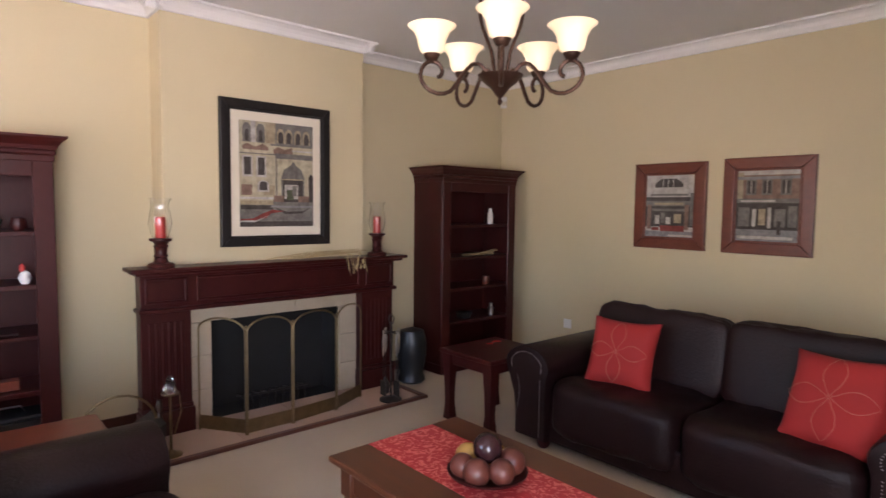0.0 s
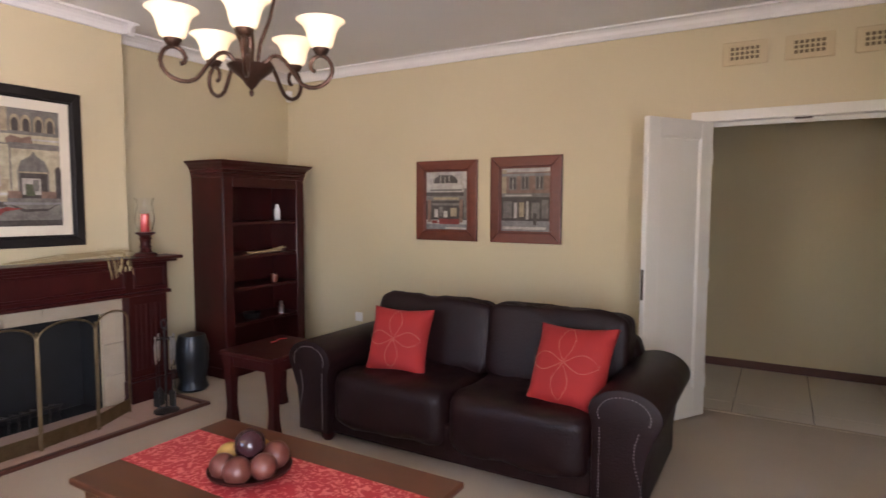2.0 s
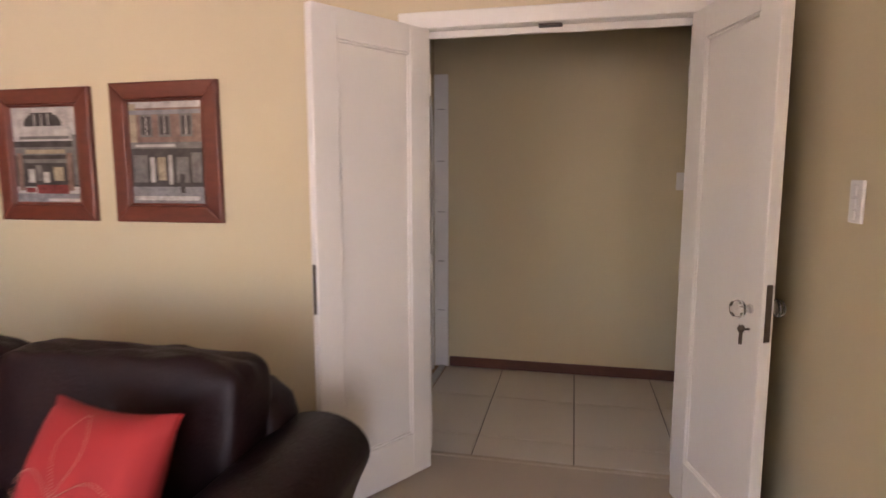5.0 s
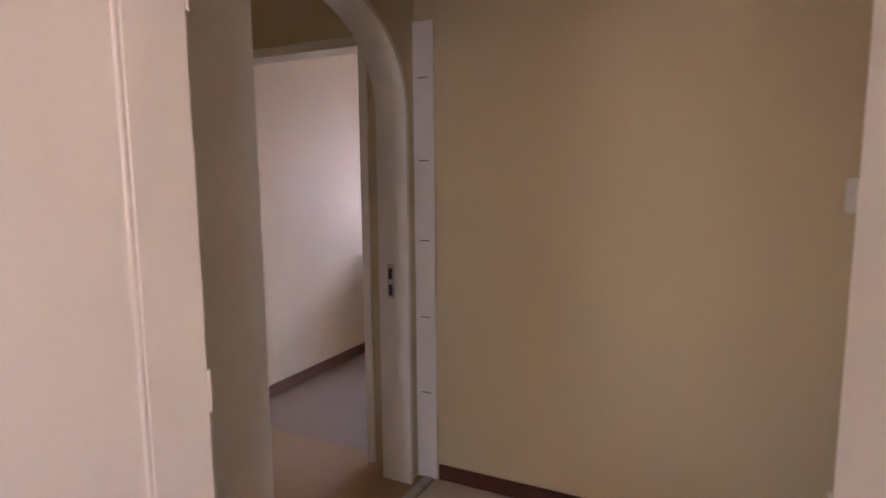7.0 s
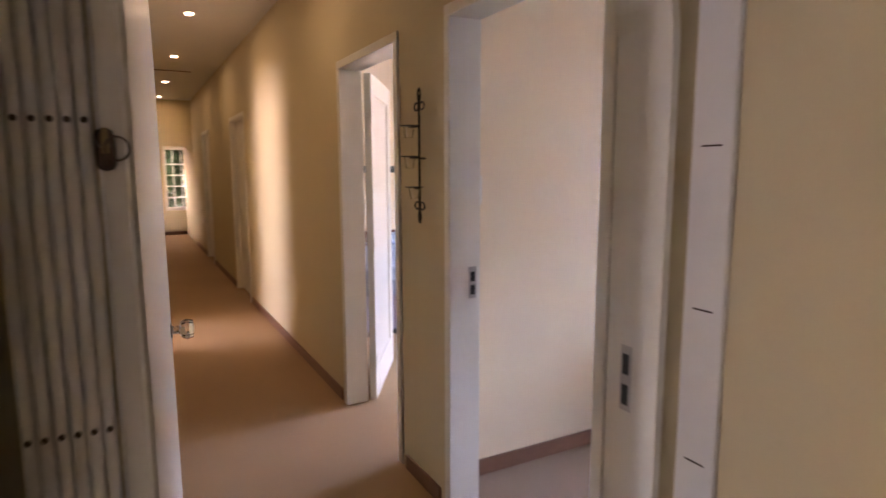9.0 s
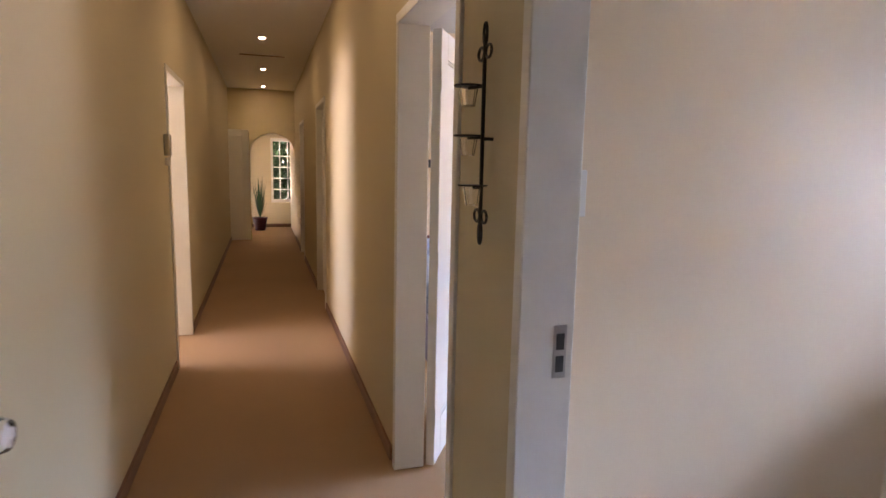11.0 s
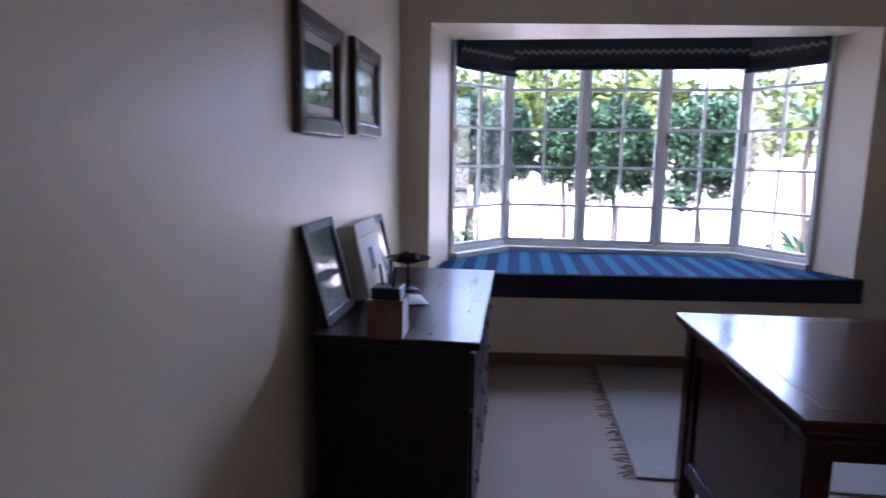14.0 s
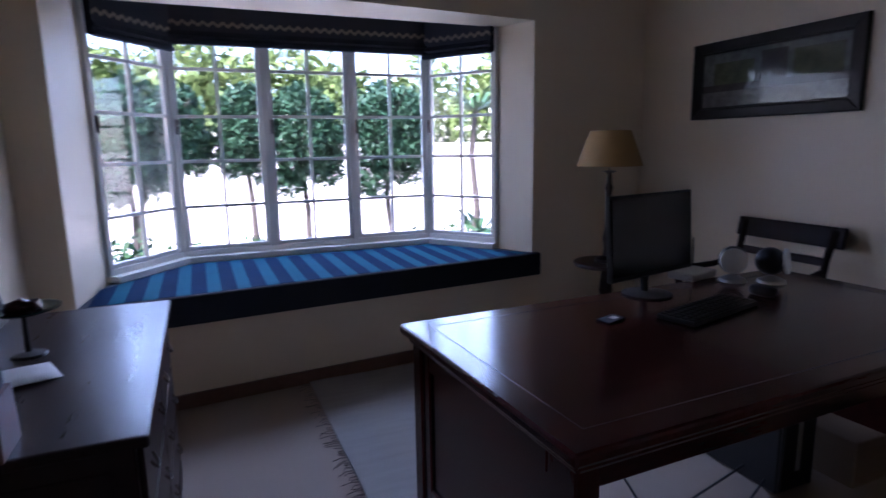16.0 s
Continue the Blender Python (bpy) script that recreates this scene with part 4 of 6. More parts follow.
shop = [("sky", 0, 1, 0.64, 1.0)] + lunette + openings("sky", [0.36, 0.46, 0.56], 0.015, 0.79, 0.91) + [("grey", 0.12, 0.86, 0.66, 0.69), ("dark", 0, 0.93, 0.58, 0.64), ("grey", 0.0, 1, 0.50, 0.58), ("facade", 0.2, 0.78, 0.515, 0.555), ("dark", 0, 1, 0.18, 0.50),
        ("grey", 0.16, 0.84, 0.42, 0.46), ("brick", 0.06, 0.14, 0.14, 0.52), ("brick", 0.80, 0.88, 0.14, 0.52), ("sky", 0.22, 0.31, 0.22, 0.36), ("sky", 0.44, 0.53, 0.22, 0.33), ("facade", 0.60, 0.74, 0.24, 0.38), ("grey", 0.34, 0.42, 0.24, 0.40), ("red", 0.33, 0.80, 0.11, 0.20), ("red", 0.16, 0.30, 0.12, 0.17), ("grey", 0.90, 1.0, 0.2, 0.7), ("street", 0, 1, 0.0, 0.11), ("sky", 0.5, 0.95, 0.03, 0.06)]
row = [("sky", 0, 1, 0.9, 1.0), ("brick", 0, 1, 0.60, 0.92), ("facade", 0.0, 0.12, 0.6, 0.96)] + openings("grey", [0.17, 0.41, 0.69], 0.16, 0.65, 0.87) + openings("dark", [0.19, 0.43, 0.71], 0.12, 0.67, 0.84) + openings("sky", [0.245, 0.485, 0.765], 0.012, 0.67, 0.84) + [("street", 0, 1, 0.86, 0.90), ("dark", 0, 1, 0.18, 0.56), ("grey", 0, 1, 0.54, 0.60), ("sky", 0.1, 0.62, 0.555, 0.58),
       ("street", 0, 1, 0.0, 0.18), ("grey", 0.06, 0.24, 0.22, 0.48), ("sky", 0.28, 0.34, 0.22, 0.46), ("facade", 0.38, 0.48, 0.24, 0.46), ("sky", 0.52, 0.57, 0.20, 0.48), ("grey", 0.62, 0.78, 0.22, 0.46), ("grey", 0.82, 0.95, 0.22, 0.50), ("dark", 0.66, 0.72, 0.12, 0.30), ("sky", 0.05, 0.9, 0.05, 0.09)]
framed("framed_print", 0.60, 0.69, 0.085, 0.032, FRAME_RED, 0.0, "sky", shop, "reddish wood framed print of a shop front", -2.05, YS, 1.168, 0, "pair of prints over the sofa")
framed("framed_print", 0.61, 0.70, 0.085, 0.032, FRAME_RED, 0.0, "sky", row, "reddish wood framed print of a terraced street", -1.318, YS, 1.168, 0, "pair of prints over the sofa")


# ---- bookcases ----
def bookcase(x, y, label, group):
    """Front looks along +x, base centred at the origin."""
    b = thing("bookcase", x, y, 0.0, label, "bookcase", 0, group)
    w, d = 0.93, 0.39
    for s in (-1, 1):
        y0, y1 = sorted((s * (w / 2 - 0.03), s * w / 2))
        part("side_panel", box(NB(), -d / 2, d / 2 - 0.005, y0, y1, 0.06, 1.72, 0.003), MAHOGANY, b)
        y0, y1 = sorted((s * (w / 2 - 0.095), s * (w / 2 + 0.002)))
        part("front_stile", box(NB(), d / 2 - 0.004, d / 2 + 0.016, y0, y1, 0.06, 1.72, 0.004), MAHOGANY, b)
    part("back_panel", box(NB(), -d / 2, -d / 2 + 0.012, -w / 2 + 0.03, w / 2 - 0.03, 0.06, 1.72), MAHOGANY, b)
    for z in (0.10, 0.45, 0.755, 1.035, 1.325):
        part("shelf", box(NB(), -d / 2 + 0.012, d / 2 - 0.006, -w / 2 + 0.03, w / 2 - 0.03, z - 0.026, z, 0.003), MAHOGANY, b)
    part("top_rail", box(NB(), d / 2 - 0.004, d / 2 + 0.016, -w / 2 + 0.095, w / 2 - 0.095, 1.62, 1.72, 0.003), MAHOGANY, b)
    bm = box(NB(), -d / 2, d / 2 + 0.022, -w / 2 - 0.008, w / 2 + 0.008, 1.70, 1.735, 0.004)
    box(bm, -d / 2, d / 2 + 0.030, -w / 2 - 0.016, w / 2 + 0.016, 1.735, 1.765, 0.01, 2)
    part("cornice_base", bm, MAHOGANY, b)
    cr = NB()
    lo, hi = (0.030, 1.765), (0.075, 1.825)
    rings = []
    for o, z in (lo, (0.036, 1.785), (0.055, 1.808), hi, (0.078, 1.838)):
        rings.append([cr.verts.new(p) for p in ((-d / 2, -w / 2 - o + 0.012, z), (d / 2 + o, -w / 2 - o + 0.012, z), (d / 2 + o, w / 2 + o - 0.012, z), (-d / 2, w / 2 + o - 0.012, z))])
    for p, q in zip(rings, rings[1:]):
        for k in range(4):
            cr.faces.new((p[k], p[(k + 1) % 4], q[(k + 1) % 4], q[k]))
    cr.faces.new(rings[-1])
    cr.faces.new(list(reversed(rings[0])))
    part("crown_moulding", cr, MAHOGANY, b)
    bm = box(NB(), -d / 2, d / 2 + 0.024, -w / 2 - 0.01, w / 2 + 0.01, 0.0, 0.085, 0.006, 2)
    part("plinth", bm, MAHOGANY, b)
    return b


bc = bookcase(-3.722, 3.79, "dark mahogany bookcase with a few small things on its shelves", "pair of bookcases by the fireplace")
bc2 = copy_thing(bc, pose(-3.722, 0.03, 0.0))
bc2["label"] = "dark mahogany bookcase with bowls, a figurine and a black box"
# things on the shelves
whole("spray_bottle", lathe(NB(), [(0.0, 0), (0.026, 0), (0.028, 0.01), (0.028, 0.10), (0.018, 0.12), (0.016, 0.15), (0.0, 0.152)], 14, -3.62, 4.02, 1.326), PAPER, "white bottle standing on the upper bookcase shelf", "bottle")
rd = thing("paper_bundle", -3.62, 3.85, 1.036, "loose bundle of pale reeds lying on a bookcase shelf", "bundle")
for k in range(7):
    part("reed", tube(NB(), [(random.uniform(-0.04, 0.06), -0.2 + 0.02 * k, 0.008), (random.uniform(-0.04, 0.06), 0.18 + 0.01 * k, 0.012 + 0.006 * k)], 0.005, 5), bpy.data.materials["dried_reed"], rd)
whole("red_mug", lathe(NB(), [(0.0, 0), (0.03, 0), (0.036, 0.03), (0.034, 0.075), (0.028, 0.075), (0.0, 0.02)], 14, -3.60, 3.95, 0.756), FRAME_RED, "small red pot on a bookcase shelf", "pot")
whole("wire_basket", lathe(NB(), [(0.0, 0), (0.06, 0.0), (0.085, 0.05), (0.08, 0.05), (0.055, 0.01), (0.0, 0.01)], 16, -3.65, 3.72, 0.451), IRON, "small dark wire basket on a bookcase shelf", "basket")
whole("glass_jar", lathe(NB(), [(0.0, 0), (0.03, 0), (0.032, 0.06), (0.018, 0.08), (0.02, 0.11), (0.0, 0.11)], 12, -3.62, 4.05, 0.451), STEEL, "small metal jar on a bookcase shelf", "jar")
whole("folded_red_cloth", soft_box(NB(), 0.20, 0.26, 0.05, 4, 4, 0.006, 3), RED_CLOTH, "folded red cloth on the lowest bookcase shelf", "cloth")
bpy.data.objects["folded_red_cloth"].location = (-3.64, 3.78, 0.126)
whole("bowl", lathe(NB(), [(0.0, 0), (0.03, 0.0), (0.065, 0.035), (0.07, 0.06), (0.05, 0.075), (0.0, 0.078)], 18, -3.62, 0.20, 1.326), BLACK, "round black lidded bowl on a bookcase shelf", "bowl", smooth=True)
whole("bowl", lathe(NB(), [(0.0, 0), (0.025, 0.0), (0.04, 0.03), (0.03, 0.07), (0.0, 0.075)], 16, -3.60, 0.34, 1.326), MAHOGANY, "small brown wooden bowl on a bookcase shelf", "bowl", smooth=True)
fg = thing("bird_figurine", -3.60, 0.36, 1.036, "small white bird figurine with a red head", "figurine")
part("bird_body", lathe(NB(), [(0.0, 0), (0.02, 0.0), (0.032, 0.03), (0.022, 0.06), (0.0, 0.075)], 12), PAPER, fg)
part("bird_head", lathe(NB(), [(0.0, 0.06), (0.014, 0.072), (0.012, 0.10), (0.0, 0.115)], 10, 0.0, -0.012), CANDLE, fg, "red head")
whole("wooden_tray", box(NB(), -3.72, -3.56, 0.0, 0.32, 0.756, 0.775, 0.006), BLACKWOOD, "dark wooden tray on a bookcase shelf", "tray")
whole("domino_box", box(NB(), -3.68, -3.60, 0.12, 0.32, 0.451, 0.505, 0.004), FRAME_RED, "narrow orange wooden box on a bookcase shelf", "box")
bx = thing("metal_box", -3.64, 0.26, 0.101, "black metal box with a wire handle on the lowest shelf", "box")
part("box_body", box(NB(), -0.09, 0.10, -0.17, 0.17, 0.0, 0.19, 0.006), BLACK, bx)
part("box_lid", box(NB(), -0.095, 0.105, -0.175, 0.175, 0.19, 0.215, 0.006), BLACK, bx)
part("handle", tube(NB(), [(0.0, -0.08, 0.215), (0.0, -0.06, 0.25), (0.0, 0.06, 0.25), (0.0, 0.08, 0.215)], 0.004, 6), STEEL, bx)

# ---- low table and armchair by the window end ----
kt = thing("low_wooden_chest", -2.62, 0.16, 0.0, "low reddish wooden chest behind the armchair", "chest")
part("chest_top", box(NB(), -0.16, 0.16, -0.42, 0.37, 0.47, 0.50, 0.006, 2), FRAME_RED, kt)
part("chest_body", box(NB(), -0.14, 0.14, -0.40, 0.35, 0.0, 0.47, 0.004), FRAME_RED, kt)


STUD = mat("pale_nickel_studs", (0.40, 0.37, 0.36), None, 0.5, 20, 90, 0.0, metal=0.3)


def arm_profile(s):
    """Outline of a rolled sofa arm across its width, s for the side that rolls outward."""
    pts = [(0.12, 0.07), (0.12, 0.44)]
    for a in range(-20, 201, 10):
        pts.append((-0.03 + 0.17 * math.cos(math.radians(a)), 0.515 + 0.12 * math.sin(math.radians(a))))
    pts += [(-0.165, 0.42), (-0.13, 0.33), (-0.115, 0.20), (-0.115, 0.07)]
    return [(p[0] * s, p[1]) for p in pts]


def seat_set(name, x, y, rz, label, category, seats, inner):
    """A rolled-arm sofa or chair that looks along -y; its base centre is the origin."""
    s = thing(name, x, y, 0.0, label, category, rz)
    w = inner / 2
    part("base", box(NB(), -w - 0.06, w + 0.06, -0.41, 0.42, 0.06, 0.27, 0.02, 2), LEATHER, s)
    bk = NB()
    soft_box(bk, inner + 0.16, 0.24, 0.66, 8, 6, 0.004, 2)
    move(bk, pose(0, 0.335, 0.448, -6))
    part("back_frame", bk, LEATHER, s, "", True)
    cw = inner / seats
    for k in range(seats):
        cx = -w + cw * (k + 0.5)
        bm = soft_box(NB(), cw - 0.004, 0.76, 0.335, 18, 7.0, 0.020, k + 5)
        move(bm, pose(cx, -0.10, 0.298))
        seat = part("seat_cushion", bm, LEATHER, s, "", True)
        bm = soft_box(NB(), cw + 0.055, 0.25, 0.47, 18, 8, 0.030, k + 11)
        for v in bm.verts:
            if v.co.z > 0.05:
                v.co.z += 0.012 * noise.noise(Vector((v.co.x * 5, k * 3.0, 0)))
        move(bm, pose(cx * 1.04, 0.19, 0.630, -11))
        part("back_cushion", bm, LEATHER, s, "", True)
    for sg in (-1, 1):
        bm = prism(NB(), [(sg * (w + 0.125) + p[0] * -sg, p[1]) for p in arm_profile(1)], "y", -0.465, 0.42)
        es = [e for e in bm.edges if len({round(v.co.y, 3) for v in e.verts}) == 1]
        bmesh.ops.bevel(bm, geom=es, offset=0.014, segments=2, affect="EDGES", profile=0.5)
        arm = part("arm", bm, LEATHER, s, "", True)
        cx0 = sg * (w + 0.125)
        nails = NB()
        path = [(0.085, 0.10 + 0.0155 * k) for k in range(23)]
        path += [(-0.03 + 0.125 * math.cos(math.radians(a)), 0.515 + 0.085 * math.sin(math.radians(a))) for a in range(-18, 203, 9)]
        path += [(-0.10 + 0.02 * math.sin(k / 4.0), 0.44 - 0.0155 * k) for k in range(22)]
        for u, z in path:
            bmesh.ops.create_icosphere(nails, subdivisions=1, radius=0.0034, matrix=Matrix.Translation((cx0 - sg * u * 0.95, -0.466, z)))
        part("nailhead_trim", nails, STUD, arm, "pale nailhead studs")
    for fx in (-w - 0.08, w + 0.08):
        for fy in (-0.37, 0.36):
            part("foot", lathe(NB(), [(0.0, 0), (0.028, 0), (0.042, 0.02), (0.045, 0.045), (0.034, 0.06), (0.04, 0.085), (0.0, 0.085)], 14, fx, fy), MAHOGANY, s, "turned wooden bun foot", True)
    return s


sofa = seat_set("sofa", -1.065, 3.17, 0, "dark brown leather two-seat sofa with rolled studded arms", "sofa", 2, 1.60)
seat_set("armchair", -1.66, 0.15, 180, "dark brown leather armchair with rolled arms", "armchair", 1, 0.58)


def scatter_cushion(x, y, z, rx, ry, rz, size, group):
    c = thing("scatter_cushion", x, y, z, "red scatter cushion with a stitched flower, leaning on the sofa", "cushion", 0, group)
    c.matrix_world = pose(x, y, z, rx, ry, rz)
    bm = cushion(NB(), size, size, 0.17, 3.2, 1.7, 13, 0.007, 0.09, int(x * 10))
    part("cushion_cover", bm, RED_CLOTH, c, "", True)
    st = NB()
    def top(u, v):
        a, b = u / (size / 2), v / (size / 2)
        fat = (max(0, 1 - abs(a) ** 3.2) * max(0, 1 - abs(b) ** 3.2)) ** (1 / 1.7)
        return 0.004 + 0.085 * (0.10 + 0.90 * fat) + 0.0025
    for q in range(4):
        ca, sa = math.cos(q * math.pi / 2), math.sin(q * math.pi / 2)
        for side in (-1, 1):
            for k in range(1, 27):
                t = k / 27
                u, v = 0.43 * size * t, side * 0.105 * size * math.sin(math.pi * t ** 1.2)
                U, V = u * ca - v * sa, u * sa + v * ca
                bmesh.ops.create_icosphere(st, subdivisions=1, radius=0.0019, matrix=Matrix.Translation((U, V, top(U, V))) @ Matrix.Diagonal((1.3, 1.3, 0.6, 1)))
    part("stitching", st, THREAD, c, "pale stitched petals")
    return c


scatter_cushion(-1.56, 3.03, 0.628, 70, 0, 6, 0.415, "red sofa cushions")
scatter_cushion(-1.80, -0.02, 0.63, 70, 0, 175, 0.40, "red armchair cushion")
scatter_cushion(-0.445, 2.97, 0.632, 62, -3, -12, 0.45, "red sofa cushions")


# ---- tables ----
def curved_leg(bm, x, y, z1, s=0.032):
    pts = [(0.0, 1.25), (0.18, 1.1), (0.45, 0.85), (0.75, 0.75), (0.92, 0.95), (1.0, 1.05)]
    rings = []
    for t, k in pts:
        h = s * k
        off = 0.014 * math.sin(t * math.pi * 1.6)
        rings.append([bm.verts.new((x + a * h + off, y + b * h - off, z1 * (1 - t))) for a, b in ((-1, -1), (1, -1), (1, 1), (-1, 1))])
    for p, q in zip(rings, rings[1:]):
        for k in range(4):
            bm.faces.new((p[k], q[k], q[(k + 1) % 4], p[(k + 1) % 4]))
    bm.faces.new(rings[0])
    bm.faces.new(list(reversed(rings[-1])))
    bmesh.ops.recalc_face_normals(bm, faces=bm.faces)
    return bm


et = thing("end_table", -2.475, 2.90, 0.0, "dark wooden end table with curved legs beside the sofa", "table")
part("tabletop", box(NB(), -0.26, 0.24, -0.28, 0.28, 0.475, 0.505, 0.008, 2), MAHOGANY, et)
for b in ((-0.22, 0.20, -0.245, -0.225), (-0.22, 0.20, 0.225, 0.245)):
    part("apron", box(NB(), *b, 0.40, 0.475, 0.003), MAHOGANY, et)
for b in ((-0.225, -0.205, -0.22, 0.22), (0.185, 0.205, -0.22, 0.22)):
    part("apron", box(NB(), *b, 0.40, 0.475, 0.003), MAHOGANY, et)
for x in (-0.205, 0.185):
    for y in (-0.225, 0.225):
        part("leg", curved_leg(NB(), x, y, 0.475), MAHOGANY, et, "", True)
whole("red_lead", tube(NB(), [(-2.60 + 0.02 * math.sin(k), 2.95 + 0.02 * k, 0.509) for k in range(8)], 0.004, 6), CANDLE, "thin red lead lying on the end table", "lead")

ct = thing("coffee_table", -1.11, 1.51, 0.0, "brown polished wooden coffee table with a red runner on it", "table")
part("tabletop", box(NB(), -0.63, 0.63, -0.355, 0.355, 0.445, 0.472, 0.009, 2), TEAK, ct)
part("top_moulding", box(NB(), -0.60, 0.60, -0.325, 0.325, 0.428, 0.446, 0.006, 2), TEAK, ct)
for b in ((-0.57, 0.57, -0.30, -0.278), (-0.57, 0.57, 0.278, 0.30)):
    part("apron", box(NB(), *b, 0.33, 0.43, 0.003), TEAK, ct)
for b in ((-0.58, -0.558, -0.28, 0.28), (0.558, 0.58, -0.28, 0.28)):
    part("apron", box(NB(), *b, 0.33, 0.43, 0.003), TEAK, ct)
for x in (-0.56, 0.56):
    for y in (-0.28, 0.28):
        bm = box(NB(), x - 0.036, x + 0.036, y - 0.036, y + 0.036, 0.31, 0.428, 0.004)
        lathe(bm, [(0.0, 0.0), (0.028, 0.0), (0.040, 0.03), (0.026, 0.06), (0.034, 0.08), (0.040, 0.16), (0.030, 0.23), (0.037, 0.25), (0.028, 0.27), (0.036, 0.31)], 16, x, y)
        part("leg", bm, TEAK, ct, "", True)
part("lower_shelf", box(NB(), -0.55, 0.55, -0.27, 0.27, 0.10, 0.12, 0.004), TEAK, ct)

# red figured runner
RUN = bpy.data.materials.new("red_figured_runner")
RUN.use_nodes = True
nt = RUN.node_tree
pb = nt.nodes["Principled BSDF"]
tc = nt.nodes.new("ShaderNodeTexCoord")
nz = nt.nodes.new("ShaderNodeTexNoise")
nz.inputs["Scale"].default_value = 26
nz.inputs["Detail"].default_value = 1.0
nz.inputs["Distortion"].default_value = 2.2
nt.links.new(tc.outputs["Object"], nz.inputs["Vector"])
rp = nt.nodes.new("ShaderNodeValToRGB")
rp.color_ramp.elements[0].position, rp.color_ramp.elements[0].color = 0.52, (0.42, 0.022, 0.028, 1)
rp.color_ramp.elements[1].position, rp.color_ramp.elements[1].color = 0.58, (0.66, 0.17, 0.15, 1)
nt.links.new(nz.outputs["Fac"], rp.inputs[0])
nt.links.new(rp.outputs[0], pb.inputs["Base Color"])
pb.inputs["Roughness"].default_value = 0.55
wv = nt.nodes.new("ShaderNodeTexNoise")
wv.inputs["Scale"].default_value = 300
nt.links.new(tc.outputs["Object"], wv.inputs["Vector"])
bu = nt.nodes.new("ShaderNodeBump")
bu.inputs["Strength"].default_value = 0.2
nt.links.new(wv.outputs["Fac"], bu.inputs["Height"])
nt.links.new(bu.outputs[0], pb.inputs["Normal"])
rb = NB()
box(rb, -1.725, -0.50, 1.345, 1.695, 0.4725, 0.475)
whole("table_runner", rb, RUN, "red figured cloth runner along the coffee table", "table runner")

bowl = thing("wooden_bowl", -1.165, 1.49, 0.475, "shallow dark wooden bowl on the coffee table", "bowl")
part("bowl_dish", lathe(NB(), [(0.0, 0.0), (0.07, 0.0), (0.075, 0.008), (0.145, 0.035), (0.150, 0.045), (0.140, 0.044), (0.07, 0.016), (0.0, 0.014)], 28), MAHOGANY, bowl, "", True)
BALLWOOD = mat("red_brown_turned_wood", (0.15, 0.042, 0.028), (0.09, 0.026, 0.018), 0.4, 6, 40, 0.08, stretch=(1, 1, 4))
OCHRE = mat("ochre_woven_ball", (0.42, 0.25, 0.06), (0.28, 0.15, 0.035), 0.7, 20, 60, 0.6)
DARKBALL = mat("dark_polished_ball", (0.045, 0.016, 0.018), (0.03, 0.01, 0.012), 0.15, 6, 40, 0.04)
for dx, dy, dz, r, m, lb in ((-0.085, -0.02, 0.072, 0.048, OCHRE, "ochre woven decorative ball in the bowl"), (-0.045, -0.085, 0.066, 0.046, BALLWOOD, "red-brown wooden ball in the bowl"), (0.03, -0.085, 0.066, 0.050, BALLWOOD, "red-brown wooden ball in the bowl"), (0.09, -0.02, 0.070, 0.047, BALLWOOD, "red-brown wooden ball in the bowl"),
                             (0.055, 0.07, 0.072, 0.052, BALLWOOD, "red-brown wooden ball in the bowl"), (-0.04, 0.075, 0.07, 0.046, OCHRE, "ochre woven decorative ball in the bowl"), (0.0, 0.0, 0.125, 0.056, DARKBALL, "dark glossy ball on top of the bowl")):
    bm = NB()
    bmesh.ops.create_uvsphere(bm, u_segments=20, v_segments=12, radius=r)
    move(bm, Matrix.Translation((-1.165 + dx, 1.49 + dy, 0.475 + dz)))
    whole("decorative_ball", bm, m, lb, "ball", "balls in the bowl", True)
rg = NB()
box(rg, -2.02, -0.35, 0.60, 1.72, 0.001, 0.012, 0.003)
whole("rug", rg, mat("cream_shaggy_rug", (0.60, 0.53, 0.42), (0.5, 0.43, 0.33), 0.95, 6, 150, 0.9, dist=0.008), "cream rug lying under the coffee table", "rug")

# ---- chandelier ----
ch = thing("chandelier", -1.235, 1.594, 0.0, "bronze five-arm chandelier with lit cream glass shades", "chandelier")
part("centre_bowl", lathe(NB(), [(0.0, 1.862), (0.007, 1.868), (0.009, 1.878), (0.005, 1.888), (0.012, 1.896), (0.018, 1.902), (0.035, 1.925), (0.060, 1.945), (0.082, 1.966), (0.085, 1.973), (0.06, 1.976), (0.02, 1.98), (0.0, 1.98)], 24), BRONZE, ch, "", True)
part("stem", lathe(NB(), [(0.010, 1.97), (0.014, 2.05), (0.008, 2.15), (0.012, 2.30), (0.007, 2.36), (0.007, 2.74)], 12), BRONZE, ch, "", True)
part("ceiling_rose", lathe(NB(), [(0.0, 2.715), (0.02, 2.72), (0.06, 2.75), (0.065, 2.769), (0.0, 2.769)], 20), BRONZE, ch, "", True)
for s in range(4):
    a = math.radians(45 + 90 * s)
    pts = [(0.02, 1.97), (0.035, 2.06), (0.07, 2.15), (0.085, 2.22), (0.06, 2.29), (0.02, 2.34), (0.008, 2.36)]
    part("lyre_bar", tube(NB(), [(r * math.cos(a), r * math.sin(a), z) for r, z in pts], 0.007, 7), BRONZE, ch, "", True)
